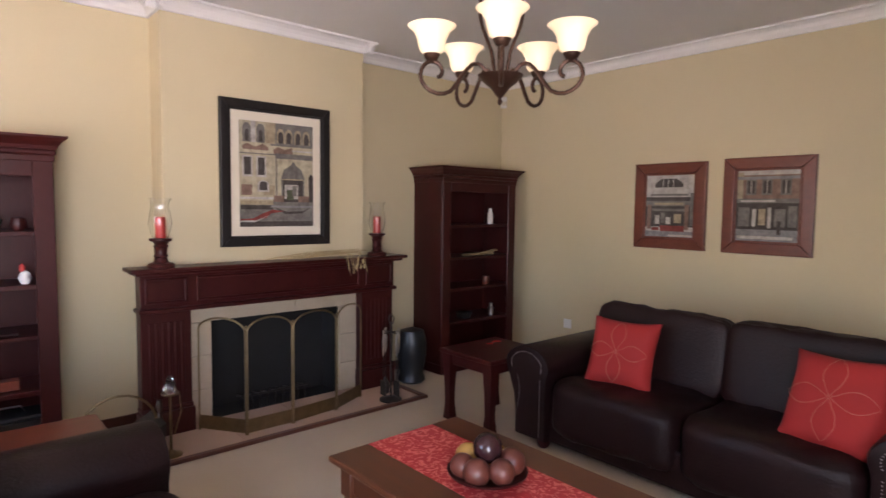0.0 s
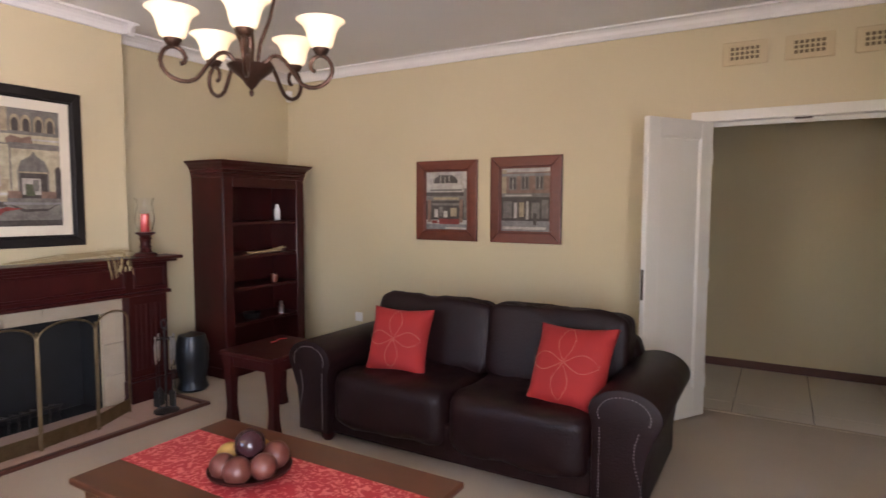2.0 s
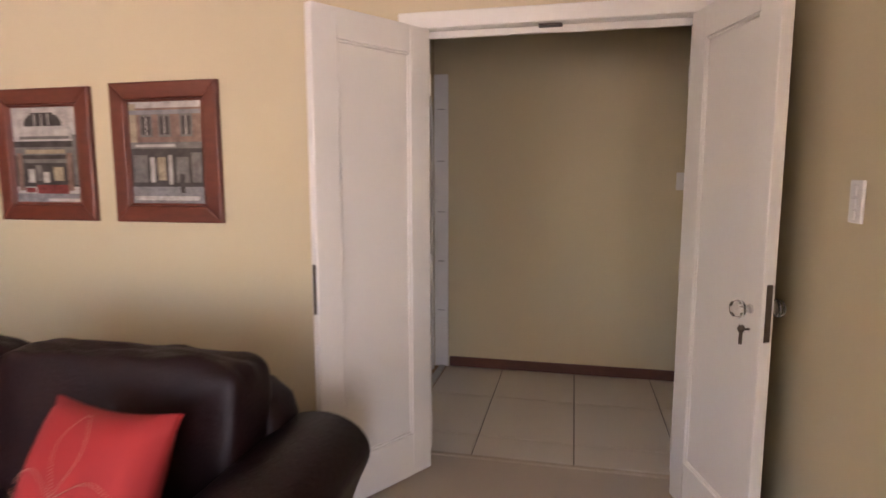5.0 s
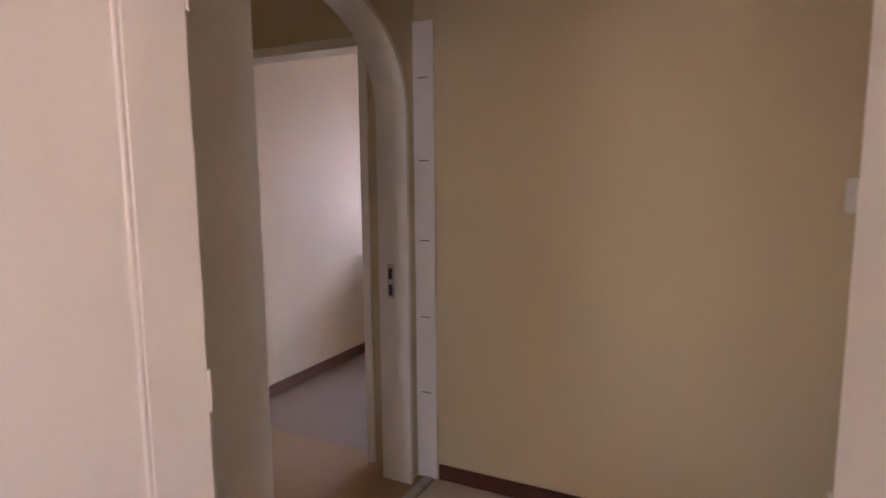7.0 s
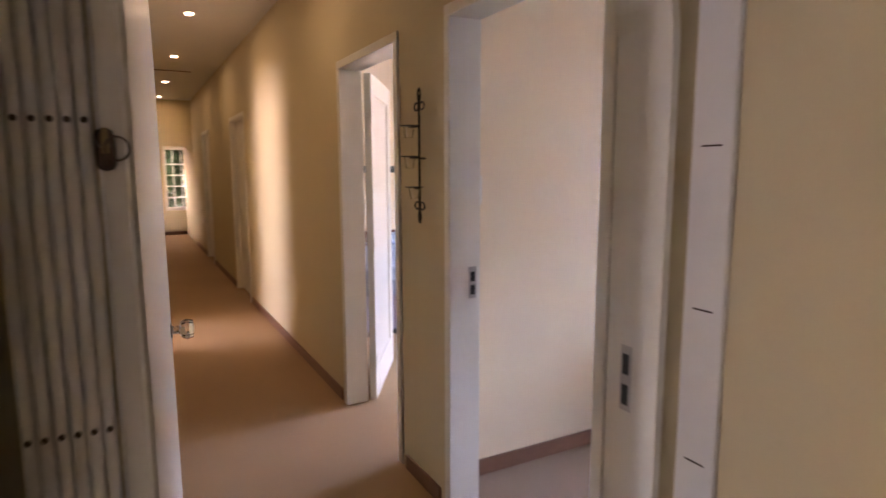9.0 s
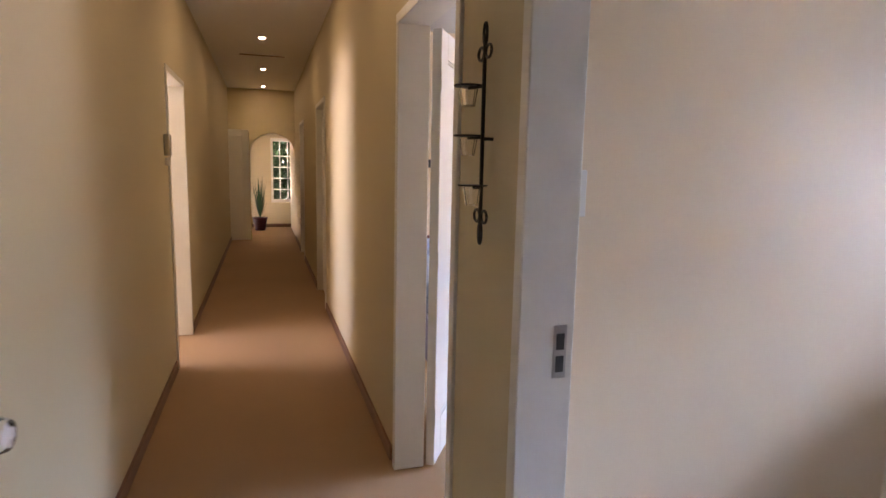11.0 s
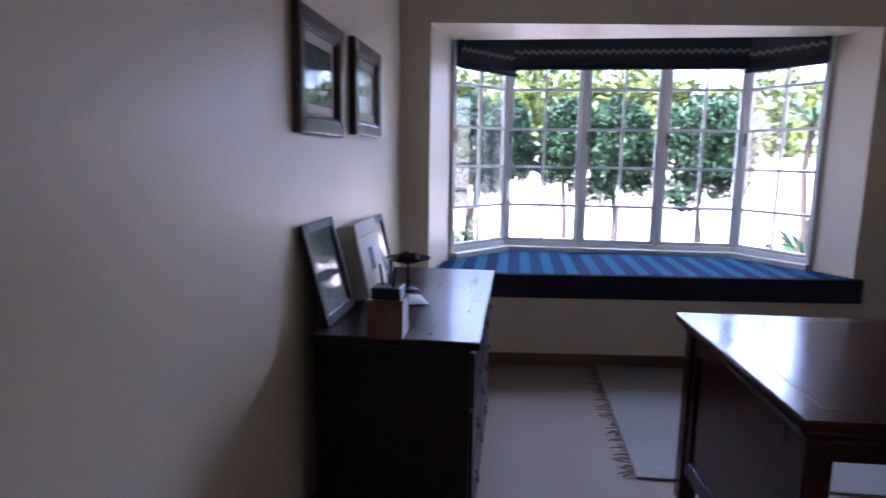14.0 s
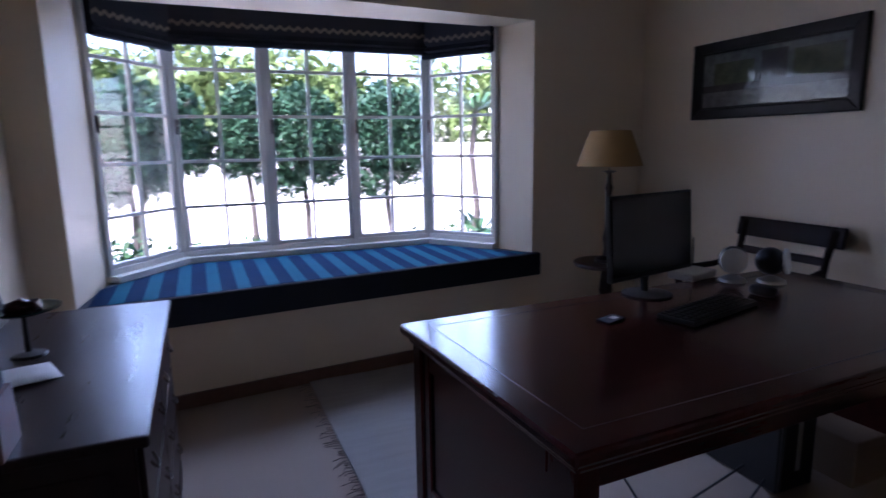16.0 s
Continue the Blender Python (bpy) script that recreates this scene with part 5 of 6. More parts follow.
for s in range(5):
    a = math.radians(-46 + 72 * s)
    ca, sa = math.cos(a), math.sin(a)
    pr = [(0.05, 1.972), (0.075, 2.005), (0.11, 2.005), (0.15, 1.96), (0.19, 1.905), (0.24, 1.893), (0.285, 1.915), (0.303, 1.955), (0.290, 1.992), (0.262, 2.008), (0.235, 1.998), (0.222, 1.975), (0.228, 1.957), (0.240, 1.952)]
    sm = []
    for k in range(len(pr) - 1):
        for t in (0, 0.5):
            p0, p1, p2, p3 = pr[max(k - 1, 0)], pr[k], pr[k + 1], pr[min(k + 2, len(pr) - 1)]
            sm.append(tuple(0.5 * (2 * p1[i] + (p2[i] - p0[i]) * t + (2 * p0[i] - 5 * p1[i] + 4 * p2[i] - p3[i]) * t * t + (3 * p1[i] - p0[i] - 3 * p2[i] + p3[i]) * t ** 3) for i in (0, 1)))
    sm.append(pr[-1])
    arm = part("arm", tube(NB(), [(r * ca, r * sa, z) for r, z in sm], 0.0078, 8), BRONZE, ch, "", True)
    cx, cy = 0.262 * ca, 0.262 * sa
    part("lamp_cup", lathe(NB(), [(0.006, 2.000), (0.010, 2.006), (0.022, 2.012), (0.026, 2.020), (0.030, 2.027), (0.034, 2.043), (0.0, 2.043)], 16, cx, cy), BRONZE, arm, "", True)
    sh = NB()
    prof = [(0.92 * r, z - 0.008) for r, z in [(0.034, 2.040), (0.046, 2.050), (0.053, 2.072), (0.059, 2.098), (0.071, 2.120), (0.088, 2.134), (0.096, 2.139)]]
    lathe(sh, prof + [(r - 0.004, z + 0.001) for r, z in reversed(prof)], 24, cx, cy)
    bmesh.ops.delete(sh, geom=[fc for fc in sh.faces if len(fc.verts) > 4 and all(v.co.z > 2.08 for v in fc.verts)], context="FACES")
    part("shade", sh, SHADE, arm, "lit cream glass shade", True)


# ---- small fittings ----
def plate(name, x, y, z, rz, w, h, label, category, rockers):
    p = thing(name, x, y, z, label, category, rz)
    part("plate", box(NB(), -w / 2, w / 2, -0.010, -0.001, -h / 2, h / 2, 0.003), PLASTIC, p)
    for a, b, c, d in rockers:
        part("rocker", box(NB(), a, b, -0.015, -0.009, c, d, 0.002), PLASTIC, p)
    return p


sw = plate("light_switch", XR, 3.635, 1.333, -90, 0.075, 0.115, "white three-gang light switch plate by the door", "light switch", [(-0.012, 0.012, 0.016, 0.045), (-0.012, 0.012, -0.018, 0.010), (-0.012, 0.012, -0.048, -0.022)])
plate("light_switch", 1.375, YN, 1.36, 0, 0.072, 0.115, "white light switch plate on the hall wall", "light switch", [(-0.008, 0.008, -0.02, 0.02)])
plate("light_switch", SX0, 6.205, 1.362, 90, 0.078, 0.128, "white double light switch plate beside the study door", "light switch", [(-0.012, 0.012, 0.014, 0.042), (-0.012, 0.012, -0.014, 0.010), (-0.012, 0.012, -0.044, -0.018)])
sk = plate("power_socket", -3.02, YS, 0.40, 0, 0.085, 0.085, "white wall socket behind the sofa", "socket", [(-0.03, -0.01, -0.02, 0.02), (0.01, 0.03, -0.02, 0.02)])
pir = thing("motion_sensor", -3.86, 4.44, 2.50, "white motion sensor in the corner under the cornice", "motion sensor", 45)
part("sensor_body", box(NB(), -0.03, 0.03, -0.05, 0.02, 0.0, 0.11, 0.014, 2), PLASTIC, pir)
part("sensor_lens", box(NB(), -0.022, 0.022, -0.056, -0.045, 0.02, 0.06, 0.005), CREAMMAT, pir, "cloudy lens")
# Holes are thin plates on the vent; their inner shade is put into the colour.
VENT_HOLE = mat("vent_hole_painted_shade", (0.17, 0.125, 0.075), None, 0.9)
VENT = mat("painted_vent_plate", (0.56, 0.46, 0.28), (0.52, 0.42, 0.25), 0.7, 4, 120, 0.15)


def vent(x):
    v = thing("air_vent", x, YS, 2.405, "cream painted air brick with rows of small holes", "air vent", 0, "air vents over the door")
    part("vent_plate", box(NB(), -0.135, 0.135, -0.012, -0.001, 0.0, 0.155, 0.005), VENT, v)
    part("vent_field", box(NB(), -0.095, 0.095, -0.016, -0.011, 0.030, 0.125, 0.002), VENT, v)
    for r in range(3):
        for c in range(6):
            part("vent_hole", box(NB(), -0.085 + c * 0.0295, -0.0645 + c * 0.0295, -0.0168, -0.0150, 0.036 + r * 0.030, 0.057 + r * 0.030), VENT_HOLE, v)
    return v


v0 = vent(0.22)
for x in (0.585, 0.955):
    copy_thing(v0, pose(x, YS, 2.405))


# ---- corridor ----
wall_sconce = thing("candle_sconce", -1.645, YN, 0.0, "dark wrought iron wall sconce with three small glass candle cups", "wall sconce")
part("sconce_rod", tube(NB(), [(0, -0.03, 1.24), (0, -0.03, 1.76)], 0.0055, 7), IRON, wall_sconce)
for zc, s in ((1.715, 1), (1.30, -1)):
    for q in (-1, 1):
        part("sconce_loop", tube(NB(), [(q * (0.026 + 0.020 * math.cos(a * math.pi / 7)), -0.03, zc + 0.016 * math.sin(a * math.pi / 7)) for a in range(15)], 0.004, 6), IRON, wall_sconce)
    part("sconce_loop", tube(NB(), [(0.012 * math.cos(a * math.pi / 7), -0.03, zc + s * 0.045 + 0.028 * math.sin(a * math.pi / 7)) for a in range(15)], 0.004, 6), IRON, wall_sconce)
for z, dx in ((1.636, -0.055), (1.507, -0.05), (1.378, -0.005)):
    part("sconce_arm", tube(NB(), [(0, -0.03, z - 0.004), (dx, -0.052, z - 0.004)], 0.004, 6), IRON, wall_sconce)
    tray = part("candle_tray", lathe(NB(), [(0.0, 0), (0.038, 0), (0.040, 0.004), (0.0, 0.004)], 18, dx, -0.052, z), IRON, wall_sconce)
    cup = part("candle_cup", lathe(NB(), [(0.018, -0.05), (0.026, -0.002), (0.023, -0.002), (0.015, -0.047)], 14, dx, -0.052, z), CLEAR, wall_sconce, "clear glass candle cup")
part("wall_stay", tube(NB(), [(0, -0.001, 1.50), (0, -0.03, 1.50)], 0.005, 6), IRON, wall_sconce)

for x, y in DOWNLIGHTS:
    d = thing("downlight", x, y, 2.768, "small recessed ceiling downlight with a warm bulb", "downlight", 0, "corridor downlights")
    part("trim_ring", lathe(NB(), [(0.038, -0.001), (0.052, -0.002), (0.055, 0.001), (0.038, 0.001)], 20), STEEL, d)
    part("bulb", lathe(NB(), [(0.0, -0.016), (0.028, -0.012), (0.037, 0.0), (0.0, 0.0)], 18), BULB, d)
hb = NB()
box(hb, -8.15, -8.11, 5.14, 5.68, H - 0.010, H - 0.001)
setting("ceiling_hatch", hb, SKIRT_BROWN, "dark slot of the loft hatch in the corridor ceiling")
ic = thing("intercom", -4.36, YC, 1.40, "grey wall intercom beside the doorway", "intercom", 180)
part("intercom_case", box(NB(), -0.05, 0.05, -0.035, -0.001, 0.06, 0.20, 0.006), STEEL, ic)
part("call_button", box(NB(), -0.03, 0.03, -0.022, -0.001, 0.0, 0.05, 0.004), PLASTIC, ic)
sp = NB()
for s in (-1, 1):
    cy, r = 5.565, 0.405
    pts = [(cy + s * r, 2.0), (cy + s * r, 1.62)] + [(cy + s * r * math.cos(math.radians(a)), 1.62 + 0.36 * math.sin(math.radians(a))) for a in range(10, 91, 10)] + [(cy, 2.0)]
    prism(sp, pts, "x", -11.82, -11.70)
setting("wall_corridor_arch_head", sp, PLASTER, "arched head of the corridor end")
fd, fy = door_leaf("door_leaf", -11.66, 5.14, -82, False, "open white door at the end of the corridor", True, 2.03, 0.75)
pp = thing("potted_plant", -13.35, 5.30, 0.0, "dark plant in a brown pot by the end wall", "plant")
part("pot", lathe(NB(), [(0.0, 0), (0.11, 0), (0.15, 0.24), (0.17, 0.28), (0.14, 0.28), (0.0, 0.24)], 18), MAHOGANY, pp)
random.seed(21)
fo = NB()
for k in range(60):
    a, l = random.uniform(0, 6.28), random.uniform(0.35, 0.95)
    r = random.uniform(0.03, 0.20)
    b0 = Vector((0, 0, 0.26))
    b1 = Vector((r * math.cos(a), r * math.sin(a), 0.26 + l))
    w = Vector((-math.sin(a), math.cos(a), 0)) * 0.012
    vs = [fo.verts.new(p) for p in (b0 - w * 0.4, b0 + w * 0.4, (b0 + b1) / 2 + w, b1, (b0 + b1) / 2 - w)]
    fo.faces.new(vs)
part("foliage", fo, LEAF_DARK, pp)


def casement(name, p, q, lights, z0, z1, bars, label, cols=2, pane=True):
    """A white steel casement along p to q, its lights split by glazing bars. Local x runs along, y to the left of it."""
    (xa, ya), (xb, yb) = p, q
    ln, ang = math.hypot(xb - xa, yb - ya), math.degrees(math.atan2(yb - ya, xb - xa))
    w = new(name)
    w.matrix_world = pose(xa, ya, 0, 0, 0, ang)
    tagged(w, label, "", "", "structure")
    bm = NB()
    box(bm, 0.0, ln, -0.03, 0.03, z0 - 0.045, z0, 0.004)
    box(bm, 0.0, ln, -0.03, 0.03, z1, z1 + 0.045, 0.004)
    for k in range(lights + 1):
        x = ln * k / lights
        box(bm, max(0, x - 0.026), min(ln, x + 0.026), -0.032, 0.032, z0 - 0.043, z1 + 0.043, 0.004)
    part("window_frame", bm, TRIM, w)
    for k in range(lights):
        a, b = ln * k / lights + 0.028, ln * (k + 1) / lights - 0.028
        sb = NB()
        for c, d, e, f2 in ((a, a + 0.022, z0, z1), (b - 0.022, b, z0, z1), (a, b, z0 + 0.001, z0 + 0.026), (a, b, z1 - 0.026, z1 - 0.001)):
            box(sb, c, d, -0.020, 0.018, e, f2, 0.003)
        sash = part("sash", sb, TRIM, w)
        gb = NB()
        for c in range(1, cols):
            x = a + (b - a) * c / cols
            box(gb, x - 0.010, x + 0.010, -0.014, 0.014, z0 + 0.02, z1 - 0.02, 0.002)
        for z in bars:
            box(gb, a + 0.02, b - 0.02, -0.0135, 0.0135, z - 0.010, z + 0.010, 0.002)
        part("glazing_bar", gb, TRIM, sash)
        if pane:
            g = part("pane", box(NB(), a + 0.015, b - 0.015, -0.002, 0.002, z0 + 0.015, z1 - 0.015), PANE, sash, "clear window pane")
            g.visible_shadow = False
        st = NB()
        box(st, a + 0.001, a + 0.018, -0.045, -0.020, 1.50, 1.60, 0.004)
        part("latch", st, OLD_METAL, sash, "dark window latch")
    return w


casement("window_end", (-14.1, 6.12), (-14.1, 5.55), 1, 0.60, 1.95, (0.85, 1.10, 1.35, 1.60), "white latticed window at the end of the corridor", 3)

# bedroom seen through its doorway
bd, by = door_leaf("door_leaf", -2.74, YNB + 0.02, 149, True, "open white bedroom door", True, 2.02, 0.78)
bed = thing("bed", -5.05, 7.25, 0.0, "bed with grey-blue striped bedding", "bed")
SHEET = mat("grey_blue_bedding", (0.46, 0.53, 0.66), (0.16, 0.22, 0.36), 0.85, 5, 120, 0.4, stretch=(6, 1, 1))
part("bed_base", box(NB(), -0.97, 0.97, -0.72, 0.72, 0.0, 0.33, 0.01), BLACK, bed)
vl = NB()
for k in range(40):
    a0, a1 = -1.0 + 0.05 * k, -0.95 + 0.05 * k
    o = 0.006 * (k % 2)
    prism(vl, [(a0, -0.765 - o), (a1, -0.765 - o), (a1, -0.752), (a0, -0.752)], "z", 0.06, 0.37)
    if k < 30:
        box(vl, 1.001, 1.012 + o, -0.75 + 0.05 * k, -0.70 + 0.05 * k, 0.06, 0.37)
part("valance", vl, mat("lilac_valance_cloth", (0.34, 0.32, 0.45), (0.27, 0.25, 0.37), 0.85, 6, 200, 0.3), bed, "gathered lilac valance")
part("mattress", move(soft_box(NB(), 2.0, 1.5, 0.24, 7, 8, 0.004), Matrix.Translation((0, 0, 0.44))), SHEET, bed, "", True)
part("duvet", move(soft_box(NB(), 1.4, 1.58, 0.16, 10, 8, 0.03, 4), Matrix.Translation((0.32, 0, 0.55))), SHEET, bed, "rumpled grey-blue duvet", True)
part("headboard", box(NB(), -1.03, -0.98, -0.78, 0.78, 0.0, 0.72, 0.01), FRAME_RED, bed)
for y in (-0.38, 0.38):
    pl = thing("pillow", -5.78, 7.25 + y, 0.63, "pale blue pillow at the head of the bed", "pillow", 0, "bed pillows")
    part("pillow_cover", cushion(NB(), 0.4, 0.62, 0.16, 5, 2.2, 7), SHEET, pl, "", True)
whole("wall_shelf", box(NB(), -6.08, -5.93, 6.5, 8.2, 1.42, 1.50, 0.004), BLACK, "long dark shelf on the bedroom wall", "shelf")

# ---- study: bay window ----
BAY = [(-1.39, 10.37), (-0.98, 10.88), (0.86, 10.88), (1.215, 10.37)]
BARS = (1.01, 1.32, 1.62, 1.93)
casement("window_1", BAY[0], BAY[1], 1, 0.71, 2.24, BARS, "white small-paned side window of the bay")
casement("window_2", BAY[1], BAY[2], 3, 0.71, 2.24, BARS, "white small-paned front windows of the bay")
casement("window_3", BAY[2], BAY[3], 1, 0.71, 2.24, BARS, "white small-paned side window of the bay")


def off(pts, d):
    """The bay's outline pushed outward by d."""
    k = math.tan(math.radians(51.0) / 2)
    return [(pts[0][0] - d * 0.78, pts[0][1] + d * 0.63), (pts[1][0] - d * k, pts[1][1] + d), (pts[2][0] + d * k, pts[2][1] + d), (pts[3][0] + d * 0.78, pts[3][1] + d * 0.63)]


inn, out = off(BAY, -0.04), off(BAY, 0.12)
bm = NB()
for z0, z1 in ((-0.3, 0.665), (2.285, H + 0.13)):
    for k in range(3):
        prism(bm, [inn[k], inn[k + 1], out[k + 1], out[k]], "z", z0, z1)
setting("wall_bay", bm, PLASTER_STUDY, "low plaster wall under the bay windows")
bm = NB()
prism(bm, [(-1.6, 10.35), inn[0], inn[1], inn[2], inn[3], (1.5, 10.35)], "z", 2.44, 2.50)
setting("ceiling_bay", bm, CEIL, "white ceiling of the bay")
bm = NB()
prism(bm, [(-1.39, 10.35), inn[0], inn[1], inn[2], inn[3], (1.215, 10.35)], "z", 0.30, 0.468)
box(bm, SX0, -1.39, 10.35, 10.40, -0.1, H)
box(bm, 1.215, SX1, 10.35, 10.40, -0.1, H)
setting("wall_bay_seat", bm, PLASTER_STUDY, "plastered seat base in the bay")
bm = NB()
i2 = off(BAY, -0.10)
for k in range(3):
    prism(bm, [i2[k], i2[k + 1], off(BAY, -0.031)[k + 1], off(BAY, -0.031)[k]], "z", 0.635, 0.672)
setting("window_sill", bm, TRIM, "white painted window sill round the bay")

CB = [(-1.445, bay_y(-1.445) - 0.035), (1.385, bay_y(1.385) - 0.035), (1.385, bay_y(1.385) + 0.02), (1.32, bay_y(1.32) + 0.02), (1.20, 10.34)] + list(reversed(off(BAY, -0.11)))[1:3] + [(-1.375, 10.34), (-1.445, 9.83)]
seat = thing("window_seat_cushion", 0.0, 9.965, 0.47, "long navy window seat cushion with a blue checked top", "cushion")
bm = prism(NB(), [(x, y - 9.965) for x, y in CB], "z", 0.0, 0.165)
bmesh.ops.bevel(bm, geom=[e for e in bm.edges if len({round(v.co.z, 3) for v in e.verts}) == 1], offset=0.012, segments=2, affect="EDGES", profile=0.5)
part("cushion_body", bm, NAVY, seat)


def seat_depth(x):
    (a0, b0), (a1, b1), (a2, b2), (a3, b3) = off(BAY, -0.125)
    if x < a1:
        return b0 + (b1 - b0) * (x - a0) / (a1 - a0)
    if x > a2:
        return b2 + (b3 - b2) * (x - a2) / (a3 - a2)
    return b1


x, k = -1.40, 0
while x < 1.30:
    x2 = min(x + (0.072 if k % 2 else 0.085), 1.31)
    bm = NB()
    y0, y1 = bay_y(x) - 9.983, bay_y(x2) - 9.983
    prism(bm, [(x, y0), (x2, y1), (x2, max(y1 + 0.05, seat_depth(x2) - 9.965)), (x, max(y0 + 0.05, seat_depth(x) - 9.965))], "z", 0.160, 0.1675)
    part("cloth_stripe", bm, TEAL if k % 2 else BLUE_TOP, seat)
    x, k = x2, k + 1


def roman_blind(p, q, z0, z1, label):
    (xa, ya), (xb, yb) = p, q
    ln, ang = math.hypot(xb - xa, yb - ya), math.degrees(math.atan2(yb - ya, xb - xa))
    b = thing("roman_blind", xa, ya, 0.0, label, "blind", ang, "blinds in the bay")
    prof = [(0.0, z1), (-0.05, z1), (-0.05, z0 + 0.088), (-0.070, z0 + 0.055), (-0.052, z0 + 0.042), (-0.072, z0 + 0.010), (-0.04, z0), (0.0, z0 + 0.02)]
    part("blind_cloth", prism(NB(), prof, "x", 0.01, ln - 0.01), BLIND, b)
    part("hem_band", box(NB(), 0.012, ln - 0.012, -0.0725, -0.069, z0 + 0.004, z0 + 0.022), NAVY, b, "dark blue hem")
    zz = NB()
    n = max(4, int(ln / 0.06))
    base = z0 + 0.112
    low, top = [], []
    for k in range(2 * n + 1):
        x = 0.012 + (ln - 0.024) * k / (2 * n)
        z = base + 0.024 * (k % 2)
        low.append(zz.verts.new((x, -0.0515, z)))
        top.append(zz.verts.new((x, -0.0515, z + 0.022)))
    for k in range(2 * n):
        zz.faces.new((low[k], low[k + 1], top[k + 1], top[k]))
    part("zigzag_band", zz, ZIGZAG, b, "tan zigzag pattern")
    return b


bi = off(BAY, -0.05)
DB = "dark patterned roman blind drawn up over the bay window"
roman_blind(bi[0], bi[1], 2.02, 2.43, DB)
roman_blind(bi[1], bi[2], 2.07, 2.43, DB)
roman_blind(bi[2], bi[3], 2.04, 2.43, DB)

# ---- study: pictures ----
vale = [("cloud", 0, 1, 0.62, 1.0), ("green", 0.0, 1.0, 0.0, 0.40), ("grey", 0, 0.55, 0.36, 0.56), ("green", 0.4, 1.0, 0.40, 0.60)]
for yc, zc in ((8.16, 1.465), (8.835, 1.483)):
    framed("framed_print", 0.50, 0.425, 0.058, 0.035, FRAME_BROWN, 0.05, "cloud", vale, "brown framed landscape print under reflecting glass", SX0, yc, zc, 90, "pair of prints in the study")
pano = [("grey", 0, 1, 0.0, 0.30), ("dark", 0, 1, 0.30, 0.42), ("green", 0.1, 0.4, 0.42, 0.8), ("dark", 0.45, 0.62, 0.40, 0.9), ("green", 0.66, 0.95, 0.42, 0.85)]
framed("framed_print", 1.13, 0.49, 0.065, 0.035, FRAME_BLACK, 0.0, "cloud", pano, "wide black framed panorama under reflecting glass", SX1, 9.08, 1.545, -90)

# ---- study: chest of drawers ----
chest = thing("chest_of_drawers", -1.575, 8.49, 0.0, "dark brown chest of drawers with ring handles", "chest of drawers")
part("chest_top", box(NB(), 0.0, 0.585, -0.64, 0.64, 0.755, 0.785, 0.008, 2), BLACKWOOD, chest)
part("chest_body", box(NB(), 0.0, 0.55, -0.605, 0.605, 0.06, 0.755, 0.004), BLACKWOOD, chest)
part("chest_plinth", box(NB(), 0.0, 0.565, -0.62, 0.62, 0.0, 0.075, 0.006), BLACKWOOD, chest)
for r in range(3):
    for c in range(2):
        y0 = -0.585 + c * 0.59
        z0 = 0.10 + r * 0.215
        dr = part("drawer_front", box(NB(), 0.548, 0.565, y0, y0 + 0.58, z0, z0 + 0.20, 0.004), BLACKWOOD, chest)
        for yy in (y0 + 0.13, y0 + 0.45):
            part("handle", tube(NB(), [(0.566 + 0.016 * math.sin(a * math.pi / 8), yy + 0.026 * math.cos(a * math.pi / 8), z0 + 0.115 - 0.028 * math.sin(a * math.pi / 8)) for a in range(9)], 0.0035, 6), OLD_METAL, dr, "dark metal ring handle")
for yy in (-0.6065, 0.6065):
    part("side_moulding", box(NB(), 0.05, 0.50, min(yy, yy * 0.994), max(yy, yy * 0.994), 0.13, 0.70, 0.002), BLACKWOOD, chest)


def leaning(y, w, h, frame_mat, col, label, tilt=14, name="photo_frame", x=0.095):
    p = thing(name, SX0 + x, y, 0.786, label, "picture frame", 90)
    p.matrix_world = pose(SX0 + x, y, 0.786, 0, 0, 90) @ pose(0, 0, 0, -tilt)
    bm = NB()
    f = 0.035
    for a, b, c, d in ((-w / 2, -w / 2 + f, 0, h), (w / 2 - f, w / 2, 0, h), (-w / 2 + f, w / 2 - f, 0, f), (-w / 2 + f, w / 2 - f, h - f, h)):
        box(bm, a, b, -0.02, 0.0, c, d, 0.003)
    part("frame", bm, frame_mat, p)
    part("print", box(NB(), -w / 2 + f, w / 2 - f, -0.010, -0.002, f, h - f), col, p, "glossy picture under glass")
    return p


leaning(8.085, 0.34, 0.37, FRAME_BLACK, INK["cloud"], "dark framed picture leaning against the wall on the chest")
leaning(8.89, 0.32, 0.305, FRAME_BLACK, INK["cloud"], "dark framed picture leaning against the wall on the chest")
bk = thing("file_box", 0, 0, 0, "cream card file box leaning against the wall on the chest", "file box")
bk.matrix_world = pose(SX0 + 0.115, 8.50, 0.787, 0, 0, 90) @ pose(0, 0, 0, -13)
part("box_case", box(NB(), -0.17, 0.17, -0.045, 0.03, 0.0, 0.315, 0.005), CREAMMAT, bk)
part("box_lid", box(NB(), -0.173, 0.173, -0.048, 0.033, 0.255, 0.319, 0.004), CREAMMAT, bk)
part("blue_label", box(NB(), -0.03, 0.03, -0.0465, -0.044, 0.10, 0.20), tint("dull_blue_label", (0.07, 0.09, 0.20)), bk, "small blue label")
pb2 = thing("pen_holder", -1.31, 7.90, 0.786, "reddish wooden pen box with pens in it", "pen holder")
part("holder_box", prism(NB(), [(-0.065, 0.0), (0.065, 0.0), (0.052, 0.13), (-0.052, 0.13)], "x", -0.06, 0.06), FRAME_RED, pb2)
part("holder_inside", box(NB(), -0.05, 0.05, -0.045, 0.045, 0.128, 0.17, 0.004), BLACK, pb2, "dark upper box")
